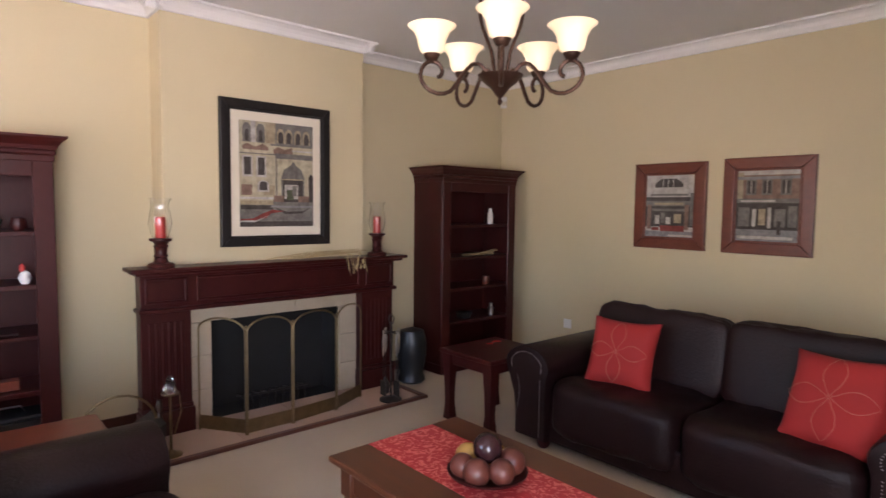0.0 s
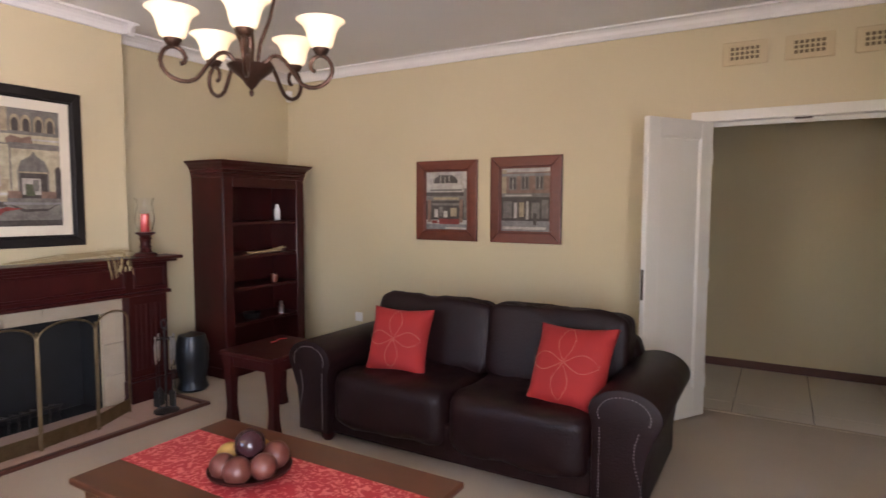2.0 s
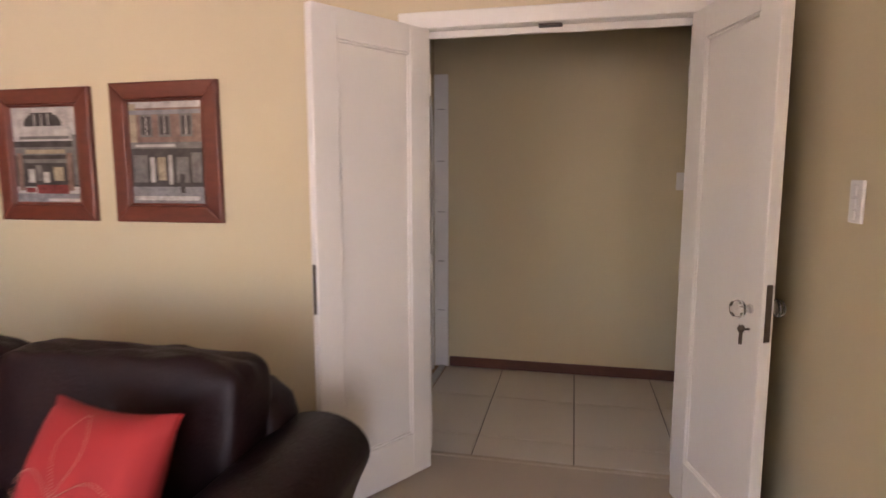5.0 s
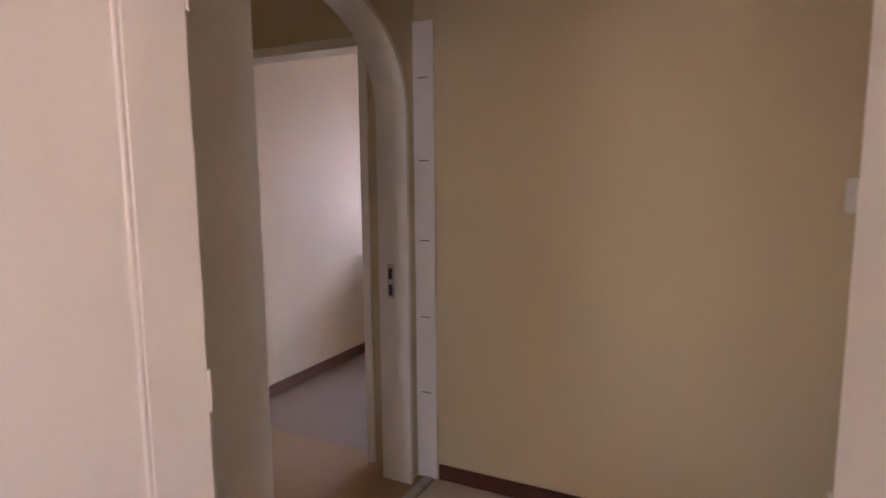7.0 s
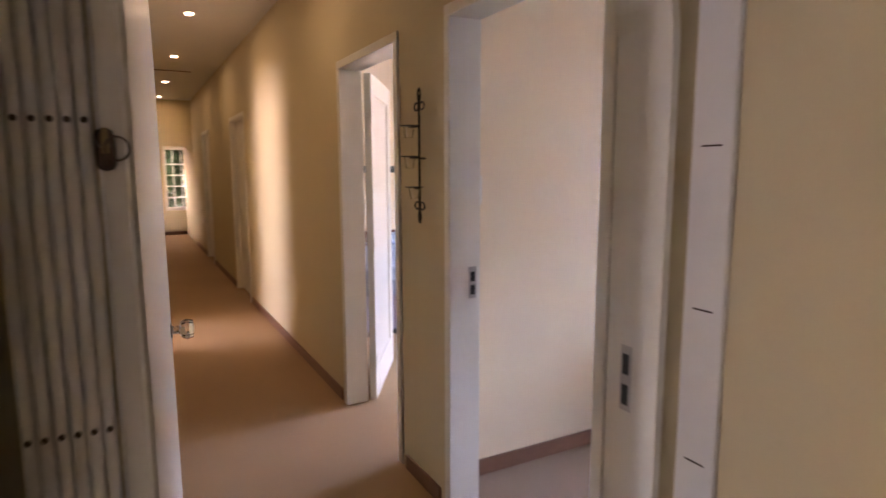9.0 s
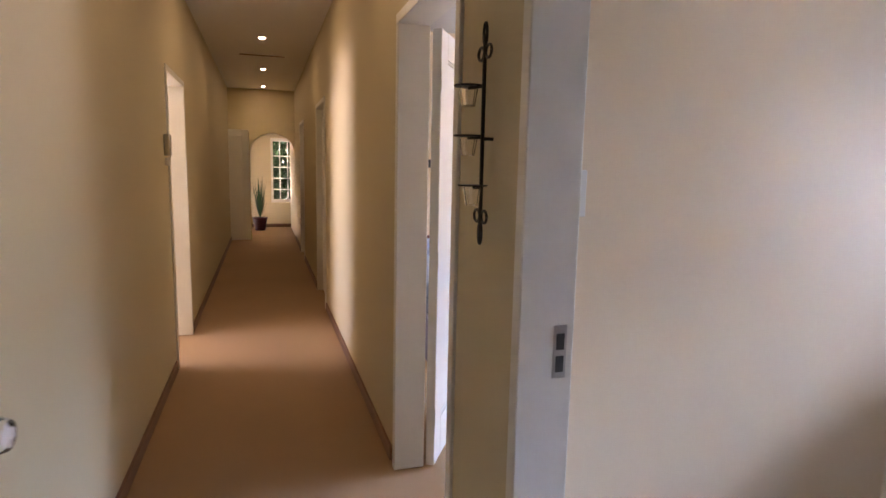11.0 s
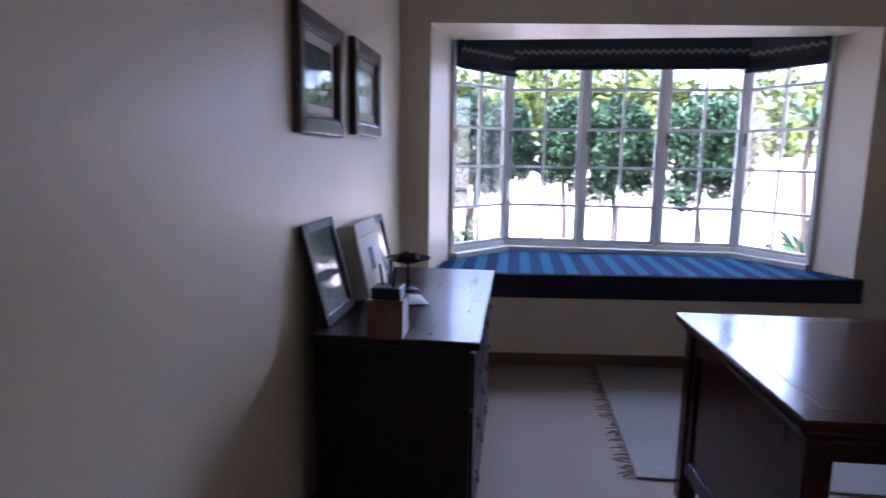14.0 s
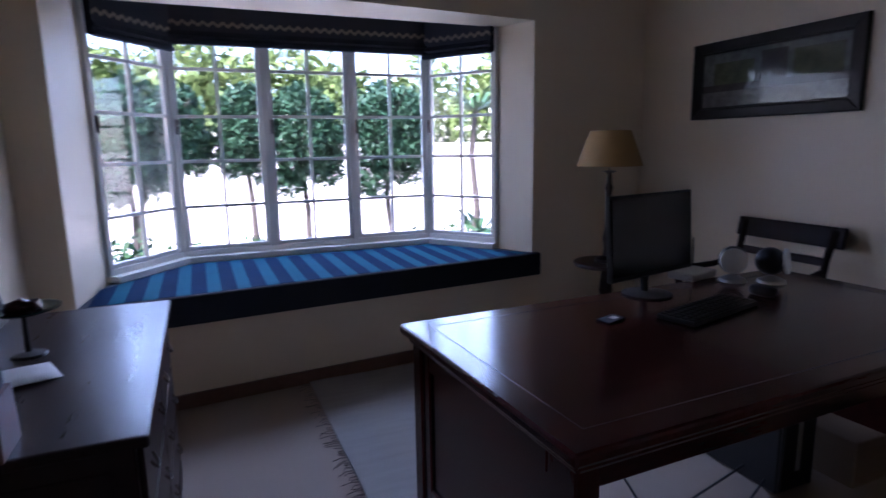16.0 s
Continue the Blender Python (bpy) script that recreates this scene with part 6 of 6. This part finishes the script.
for a, b in ((-0.02, 0.01), (0.02, -0.02), (0.0, 0.03)):
    part("pen", tube(NB(), [(a, b, 0.16), (a * 1.6, b * 1.6, 0.24)], 0.004, 6), NAVY, pb2)
st = thing("bowl_on_stand", -1.366, 8.57, 0.786, "shallow dark green bowl on a slim stand", "bowl")
part("stand", lathe(NB(), [(0.0, 0), (0.05, 0), (0.045, 0.008), (0.008, 0.014), (0.006, 0.118), (0.02, 0.13), (0.0, 0.13)], 16), IRON, st)
part("bowl_dish", lathe(NB(), [(0.0, 0.13), (0.05, 0.131), (0.098, 0.146), (0.102, 0.152), (0.055, 0.140), (0.0, 0.138)], 24), mat("dark_green_glaze", (0.02, 0.06, 0.05), None, 0.15), st, "", True)
part("dried_pod", move(soft_box(NB(), 0.10, 0.09, 0.035, 5, 3, 0.016, 8), Matrix.Translation((0, 0, 0.156))), MAHOGANY, st, "dark dried pod")
lf = NB()
cushion(lf, 0.20, 0.13, 0.02, 4, 2, 6)
move(lf, pose(-1.35, 8.34, 0.798, 4, 3, 25))
whole("paper_dish", lf, PAPER, "pale leaf-shaped dish on the chest", "dish", smooth=True)

# ---- study: desk ----
desk = thing("desk", 0.78, 7.94, 0.0, "large dark polished wooden desk with panelled ends", "desk", 2.0)
part("desk_top", box(NB(), -0.99, 0.99, -0.505, 0.505, 0.745, 0.78, 0.010, 2), DESKWOOD, desk)
ln = NB()
for b in ((-0.90, 0.90, -0.420, -0.416), (-0.90, 0.90, 0.416, 0.420), (-0.904, -0.90, -0.42, 0.42), (0.90, 0.904, -0.42, 0.42)):
    box(ln, *b, 0.7797, 0.7805)
part("inlay_line", ln, BLACK, desk, "dark inlay line")
part("top_moulding", box(NB(), -0.965, 0.965, -0.48, 0.48, 0.715, 0.746, 0.010, 2), DESKWOOD, desk)
for y in (-0.455, 0.435):
    part("apron", box(NB(), -0.92, 0.92, y, y + 0.02, 0.62 if y > 0 else 0.655, 0.716, 0.002), DESKWOOD, desk)
for sx in (-1, 1):
    x0, x1 = sorted((sx * 0.935, sx * 0.90))
    part("end_panel", box(NB(), x0, x1, -0.40, 0.40, 0.14, 0.716, 0.002), DESKWOOD, desk)
    fr2 = NB()
    xo0, xo1 = sorted((sx * 0.934, sx * 0.946))
    for a, b, c, d in ((-0.40, -0.345, 0.14, 0.716), (0.345, 0.40, 0.14, 0.716), (-0.345, 0.345, 0.14, 0.21), (-0.345, 0.345, 0.645, 0.716)):
        box(fr2, xo0, xo1, a, b, c, d, 0.004)
    part("panel_frame", fr2, DESKWOOD, desk)
    for sy in (-1, 1):
        y0, y1 = sorted((sy * 0.395, sy * 0.465))
        x0, x1 = sorted((sx * 0.885, sx * 0.955))
        part("leg", box(NB(), x0, x1, y0, y1, 0.0, 0.716, 0.006), DESKWOOD, desk)

mon = thing("computer_monitor", 0.84, 8.33, 0.781, "thin black computer monitor standing on the desk", "monitor", 12)
part("screen_case", move(box(NB(), -0.265, 0.265, -0.012, 0.012, 0.0, 0.335, 0.005), pose(0, 0, 0.085, -4)), BLACK, mon)
part("screen_glass", move(box(NB(), -0.255, 0.255, -0.0135, -0.011, 0.018, 0.325), pose(0, 0, 0.085, -4)), mat("dark_screen", (0.008, 0.008, 0.010), None, 0.18), mon, "dark switched-off screen")
part("stand_neck", tube(NB(), [(0, 0.03, 0.0), (0, 0.035, 0.06), (0, 0.015, 0.16)], 0.016, 10), BLACK, mon)
part("stand_foot", lathe(NB(), [(0.0, 0), (0.10, 0), (0.10, 0.006), (0.03, 0.014), (0.0, 0.014)], 24, 0, 0.02), BLACK, mon, "", True)
kb = thing("keyboard", 0.86, 8.05, 0.781, "black computer keyboard in front of the monitor", "keyboard", 14)
part("key_bed", box(NB(), -0.22, 0.22, -0.075, 0.075, 0.0, 0.016, 0.004), BLACK, kb)
key0 = None
for r in range(5):
    for c in range(14):
        if key0 is None:
            key0 = mesh_of("key_cap", box(NB(), -0.013, 0.013, -0.011, 0.011, 0.0, 0.006, 0.002), BLACK)
        o = new("key_cap", key0)
        o.parent = kb
        o.location = (-0.198 + c * 0.0305, -0.056 + r * 0.028, 0.0155)
ms = NB()
soft_box(ms, 0.065, 0.11, 0.045, 6, 3)
move(ms, pose(1.24, 8.13, 0.80, 0, 0, 12))
whole("computer_mouse", ms, BLACK, "black computer mouse on the desk", "mouse", smooth=True)
cd = thing("cigarette_card", 0.47, 8.12, 0.781, "small dark blue card with a pale mark", "card", 18)
part("card", box(NB(), -0.05, 0.05, -0.028, 0.028, 0.0, 0.006, 0.001), NAVY, cd)
part("pale_mark", box(NB(), 0.0, 0.03, -0.015, 0.012, 0.006, 0.0066), PAPER, cd)
rt = thing("router", 1.235, 8.50, 0.781, "silver router box with a black aerial", "router", 14)
part("router_case", box(NB(), -0.10, 0.10, -0.065, 0.065, 0.0, 0.035, 0.006), STEEL, rt)
part("aerial", tube(NB(), [(0.09, 0.05, 0.03), (0.09, 0.055, 0.17)], 0.005, 6), BLACK, rt)
for x, y, a in ((1.335, 8.365, -45), (1.465, 8.27, 28)):
    s = thing("desk_speaker", x, y, 0.781, "small black desk speaker with a silver ring and foot", "speaker", a, "desk speakers")
    part("foot", lathe(NB(), [(0.0, 0), (0.06, 0), (0.055, 0.012), (0.015, 0.03), (0.0, 0.03)], 18), STEEL, s, "silver foot", True)
    bm = NB()
    bmesh.ops.create_uvsphere(bm, u_segments=18, v_segments=12, radius=0.062)
    move(bm, Matrix.Translation((0, 0.01, 0.095)))
    part("speaker_body", bm, BLACK, s, "", True)
    ringb = lathe(NB(), [(0.034, 0.0), (0.056, 0.0), (0.056, 0.012), (0.034, 0.012)], 22)
    move(ringb, pose(0, -0.048, 0.10, 82))
    part("speaker_ring", ringb, PLASTIC, s, "pale ring", True)

tw = thing("computer_tower", 1.27, 8.17, 0.0, "black computer tower on the floor under the desk", "computer")
part("tower_case", box(NB(), -0.10, 0.10, -0.22, 0.22, 0.01, 0.44, 0.006), BLACK, tw)
part("front_panel", box(NB(), -0.095, 0.095, -0.232, -0.22, 0.02, 0.43, 0.006), BLACK, tw)
part("silver_strip", box(NB(), -0.012, 0.012, -0.2345, -0.231, 0.10, 0.34, 0.001), STEEL, tw)
whole("paper_box", box(NB(), 1.50, 1.74, 7.86, 8.14, 0.0, 0.20, 0.004), mat("brown_cardboard", (0.20, 0.13, 0.075), None, 0.85), "open brown cardboard box under the desk", "box")
for k, pts in enumerate(([(0.45, 8.25, 0.012), (0.5, 7.9, 0.012), (0.62, 7.75, 0.012), (0.78, 7.85, 0.012), (1.17, 8.0, 0.05)], [(0.55, 8.3, 0.60), (0.52, 8.2, 0.25), (0.60, 8.0, 0.013), (0.80, 8.05, 0.013), (1.17, 8.1, 0.06)])):
    whole("cable", tube(NB(), pts, 0.005, 6), BLACK, "black cable trailing under the desk", "cable")

rug2 = thing("study_rug", 0.0, 0.0, 0.0, "pale woven rug with a knotted fringe in the study", "rug")
part("rug_field", box(NB(), -0.32, 1.70, 8.47, 9.90, 0.001, 0.012, 0.003), RUG, rug2)
random.seed(33)
fg2 = NB()
for k in range(62):
    y = 8.48 + 1.41 * (k + random.uniform(-0.3, 0.3)) / 61
    x1 = -0.32 - random.uniform(0.015, 0.085)
    tube(fg2, [(-0.318, y, 0.006), (-0.35, y + random.uniform(-0.01, 0.01), 0.010), (x1, y + random.uniform(-0.025, 0.025), 0.005)], 0.0022, 4)
part("fringe", fg2, mat("dark_fringe_wool", (0.20, 0.16, 0.14), None, 0.95), rug2, "dark knotted fringe")

# ---- study: corner lamp, table and chair ----
lt = thing("side_table", 1.70, 9.70, 0.0, "small dark round side table in the corner", "table")
part("tabletop", lathe(NB(), [(0.0, 0.575), (0.22, 0.575), (0.225, 0.59), (0.22, 0.60), (0.0, 0.60)], 28), BLACKWOOD, lt)
part("pedestal", lathe(NB(), [(0.0, 0.0), (0.16, 0.0), (0.15, 0.03), (0.04, 0.06), (0.03, 0.30), (0.045, 0.40), (0.03, 0.57), (0.0, 0.575)], 20), BLACKWOOD, lt, "", True)
lp2 = thing("table_lamp", 1.70, 9.70, 0.601, "dark turned table lamp with an ochre cloth shade, unlit", "lamp")
part("lamp_base", lathe(NB(), [(0.0, 0), (0.08, 0), (0.075, 0.02), (0.03, 0.04), (0.022, 0.10), (0.034, 0.16), (0.020, 0.24), (0.018, 0.46), (0.028, 0.50), (0.018, 0.54), (0.016, 0.60), (0.05, 0.615), (0.0, 0.622)], 18), BLACKWOOD, lp2, "", True)
shp = [(0.215, 0.65), (0.185, 0.74), (0.155, 0.82), (0.132, 0.88)]
bm = lathe(NB(), shp + [(r - 0.004, z) for r, z in reversed(shp)], 30)
bmesh.ops.delete(bm, geom=[fc for fc in bm.faces if len(fc.verts) > 4], context="FACES")
part("shade", bm, LAMPSHADE, lp2, "ochre cloth shade", True)
part("shade_ring", tube(NB(), [(0.0, 0.0, 0.62), (0.0, 0.0, 0.87), (0.133, 0, 0.872)], 0.004, 6), OLD_METAL, lp2)

chair = thing("wooden_armchair", 1.97, 8.81, 0.0, "dark wooden armchair with a curved top rail, pale seat", "chair", -90)
for sx in (-0.27, 0.27):
    part("back_post", tube(NB(), [(sx, 0.21, 0.0), (sx, 0.20, 0.45), (sx, 0.25, 0.75), (sx * 1.03, 0.295, 0.92)], 0.019, 8), CHAIRWOOD, chair, "", True)
    part("front_leg", lathe(NB(), [(0.016, 0.0), (0.024, 0.25), (0.020, 0.40), (0.022, 0.62), (0.0, 0.63)], 12, sx, -0.23), CHAIRWOOD, chair, "", True)
    part("arm_rest", tube(NB(), [(sx, 0.24, 0.70), (sx * 1.06, 0.05, 0.665), (sx * 1.08, -0.15, 0.66), (sx * 1.04, -0.27, 0.63)], 0.019, 8), CHAIRWOOD, chair, "", True)
part("top_rail", move(box(NB(), -0.33, 0.33, -0.014, 0.014, 0.0, 0.115, 0.008, 2), pose(0, 0.292, 0.825, -12)), CHAIRWOOD, chair)
part("back_rail", move(box(NB(), -0.26, 0.26, -0.010, 0.010, 0.0, 0.045, 0.004), pose(0, 0.26, 0.725, -12)), CHAIRWOOD, chair)
part("seat_rail", box(NB(), -0.275, 0.275, -0.24, 0.22, 0.40, 0.445, 0.006), CHAIRWOOD, chair)
part("seat_pad", move(soft_box(NB(), 0.53, 0.46, 0.07, 6, 5), Matrix.Translation((0, 0, 0.475))), CREAMMAT, chair, "pale seat pad", True)

# ---- garden beyond the bay ----
gd = NB()
box(gd, -600, 600, -600, 900, -0.40, -0.304)
setting("ground", gd, PAVING, "pale sunlit paved drive")
gl = NB()
box(gl, -8, 8, 11.0, 13.3, -0.30, -0.22, 0.03)
setting("ground_bed", gl, GRASS, "planted garden bed below the window")
wl = NB()
box(wl, -30, 30, 27.0, 27.3, -0.3, 1.5, 0.02)
setting("wall_garden", wl, OUTWALL, "whitewashed garden wall across the drive")


def leaves(bm, cx, cy, cz, rx, ry, rz, n, size, seed, hollow=0.35):
    rnd = random.Random(seed)
    for _ in range(n):
        while True:
            p = Vector((rnd.uniform(-1, 1), rnd.uniform(-1, 1), rnd.uniform(-1, 1)))
            l = p.length
            lim = 0.82 + 0.25 * noise.noise(p * 2.1 + Vector((seed, 0, 0)))
            if hollow < l < lim and noise.noise(p * 3.3 + Vector((0, seed * 1.7, 0))) > -0.32:
                break
        c = Vector((cx + p.x * rx, cy + p.y * ry, cz + p.z * rz))
        s = size * rnd.uniform(0.6, 1.3)
        e = Euler((rnd.uniform(-1.2, 1.2), rnd.uniform(-1.2, 1.2), rnd.uniform(0, 6.28))).to_matrix()
        vs = [bm.verts.new(c + e @ Vector(q) * s) for q in ((-1, 0, 0), (-0.2, -0.42, 0.06), (1, 0, -0.08), (-0.2, 0.42, 0.06))]
        bm.faces.new(vs)


def tree(x, y, r, top, n, size, seed, group="small trees in the garden bed", stems=2, tall=1.35):
    rnd = random.Random(seed)
    t = thing("tree", x, y, -0.24, "small clipped tree with a round leafy crown", "tree", 0, group)
    bm = NB()
    for k in range(stems):
        a = rnd.uniform(0, 6.28)
        pts = [(0.05 * k, 0, 0)]
        for j in range(1, 6):
            f = j / 5
            pts.append((0.05 * k + math.cos(a) * 0.22 * f * f + rnd.uniform(-0.03, 0.03), math.sin(a) * 0.2 * f * f + rnd.uniform(-0.03, 0.03), (top - r * tall) * 1.1 * f))
        tube(bm, pts, 0.055, 8, 0.02)
        for j in range(5):
            b = rnd.uniform(0, 6.28)
            s = Vector(pts[3 + j % 3])
            e = s + Vector((math.cos(b) * r * 0.75, math.sin(b) * r * 0.75, rnd.uniform(0.15, 0.7)))
            tube(bm, [s, (s + e) / 2 + Vector((0, 0, 0.06)), e], 0.020, 5, 0.006)
    part("trunk", bm, BARK, t, "", True)
    cr = NB()
    h = r * tall
    leaves(cr, 0, 0, top - h, r, r, h, n, size, seed)
    sd = 1 if seed % 2 else -1
    leaves(cr, sd * r * 0.45, 0.1, top - h * 1.5, r * 0.6, r * 0.6, h * 0.6, n // 4, size, seed + 5, 0.0)
    leaves(cr, -sd * r * 0.35, 0, top - h * 1.85, r * 0.42, r * 0.4, h * 0.42, n // 9, size, seed + 3, 0.1)
    part("crown", cr, LEAF, t)
    return t


tree(-1.58, 14.3, 0.56, 2.62, 4200, 0.050, 3, tall=1.4)
tree(-1.02, 14.5, 0.43, 2.55, 3000, 0.050, 5, stems=1, tall=1.5)
tree(-0.22, 14.4, 0.44, 2.58, 3000, 0.050, 8, stems=1, tall=1.5)
tree(0.48, 14.4, 0.62, 2.60, 4400, 0.050, 13, stems=1, tall=1.2)
tree(1.60, 14.2, 0.74, 2.66, 5600, 0.050, 17, stems=1, tall=1.05)
palm = thing("palm", 2.70, 14.0, -0.24, "spiky palm-like plant with sword leaves", "palm")
part("trunk", tube(NB(), [(0, 0, 0), (0.12, 0, 0.7), (0.06, 0.05, 1.5), (0.10, 0.0, 2.15)], 0.06, 8, 0.04), BARK, palm, "", True)
pf = NB()
rnd = random.Random(2)
for k in range(70):
    low = k > 45
    a, l = rnd.uniform(0, 6.28), rnd.uniform(0.45, 0.75) * (1.25 if low else 1.0)
    base = Vector((0.16, 0, 0.35) if low else (0.10, 0, 2.1))
    d = Vector((math.cos(a), math.sin(a), rnd.uniform(0.2, 1.2))).normalized()
    tip = base + d * l - Vector((0, 0, 0.15))
    sd = d.cross(Vector((0, 0, 1))).normalized() * (0.04 if low else 0.028)
    mid = base + d * l * 0.55
    vs = [pf.verts.new(p) for p in (base - sd * 0.4, mid - sd, tip, mid + sd, base + sd * 0.4)]
    pf.faces.new(vs)
part("fronds", pf, LEAF_DARK, palm)
sb2 = NB()
for k in range(26):
    rx = rnd.uniform(0.25, 0.5)
    hz = 0.42 if k < 9 else 0.20
    leaves(sb2, -4 + 8 * k / 25 + rnd.uniform(-0.2, 0.2), rnd.uniform(11.7, 12.9), hz, rx, rx, rnd.uniform(0.30, 0.42), 300, 0.05, 50 + k, 0.0)
shr = part("shrubs", sb2, LEAF_DARK)
tagged(shr, "low green shrubs filling the garden bed", "shrubs", "", "stuff")
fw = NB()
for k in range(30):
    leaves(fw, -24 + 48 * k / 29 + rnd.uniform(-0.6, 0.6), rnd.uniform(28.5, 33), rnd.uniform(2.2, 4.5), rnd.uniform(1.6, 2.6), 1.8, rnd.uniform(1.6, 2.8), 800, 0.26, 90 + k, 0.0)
fwo = part("woodland", fw, LEAF_FAR_LIT)
tagged(fwo, "trees beyond the garden wall, sunlit brightness in their leaf colour", "trees", "", "stuff")

# Foliage behind the end window, made taller and denser to keep sun out.
ew = NB()
for k in range(9):
    leaves(ew, -15.3 - 0.4 * (k % 2), 3.2 + 0.55 * k, 1.75, 0.55, 0.7, 2.3, 2000, 0.11, 140 + k, 0.0)
tagged(part("hedge", ew, LEAF_DARK), "dense green hedge outside the end window, raised to block sun", "hedge", "", "stuff")

# ---- hall floor tiles ----
tx = [-0.2 + 0.0] + [0.213 + 0.507 * k for k in range(8)]
ty = [4.627, 4.858, 5.425, YN - 0.001]
for i, (a, b) in enumerate(zip(tx, tx[1:])):
    for j, (c, d) in enumerate(zip(ty, ty[1:])):
        o = part("floor_tile", box(NB(), a + 0.003, min(b, 4.2) - 0.003, c + 0.003, d - 0.003, -0.006, 0.003, 0.0015), TILE, hall_floor)
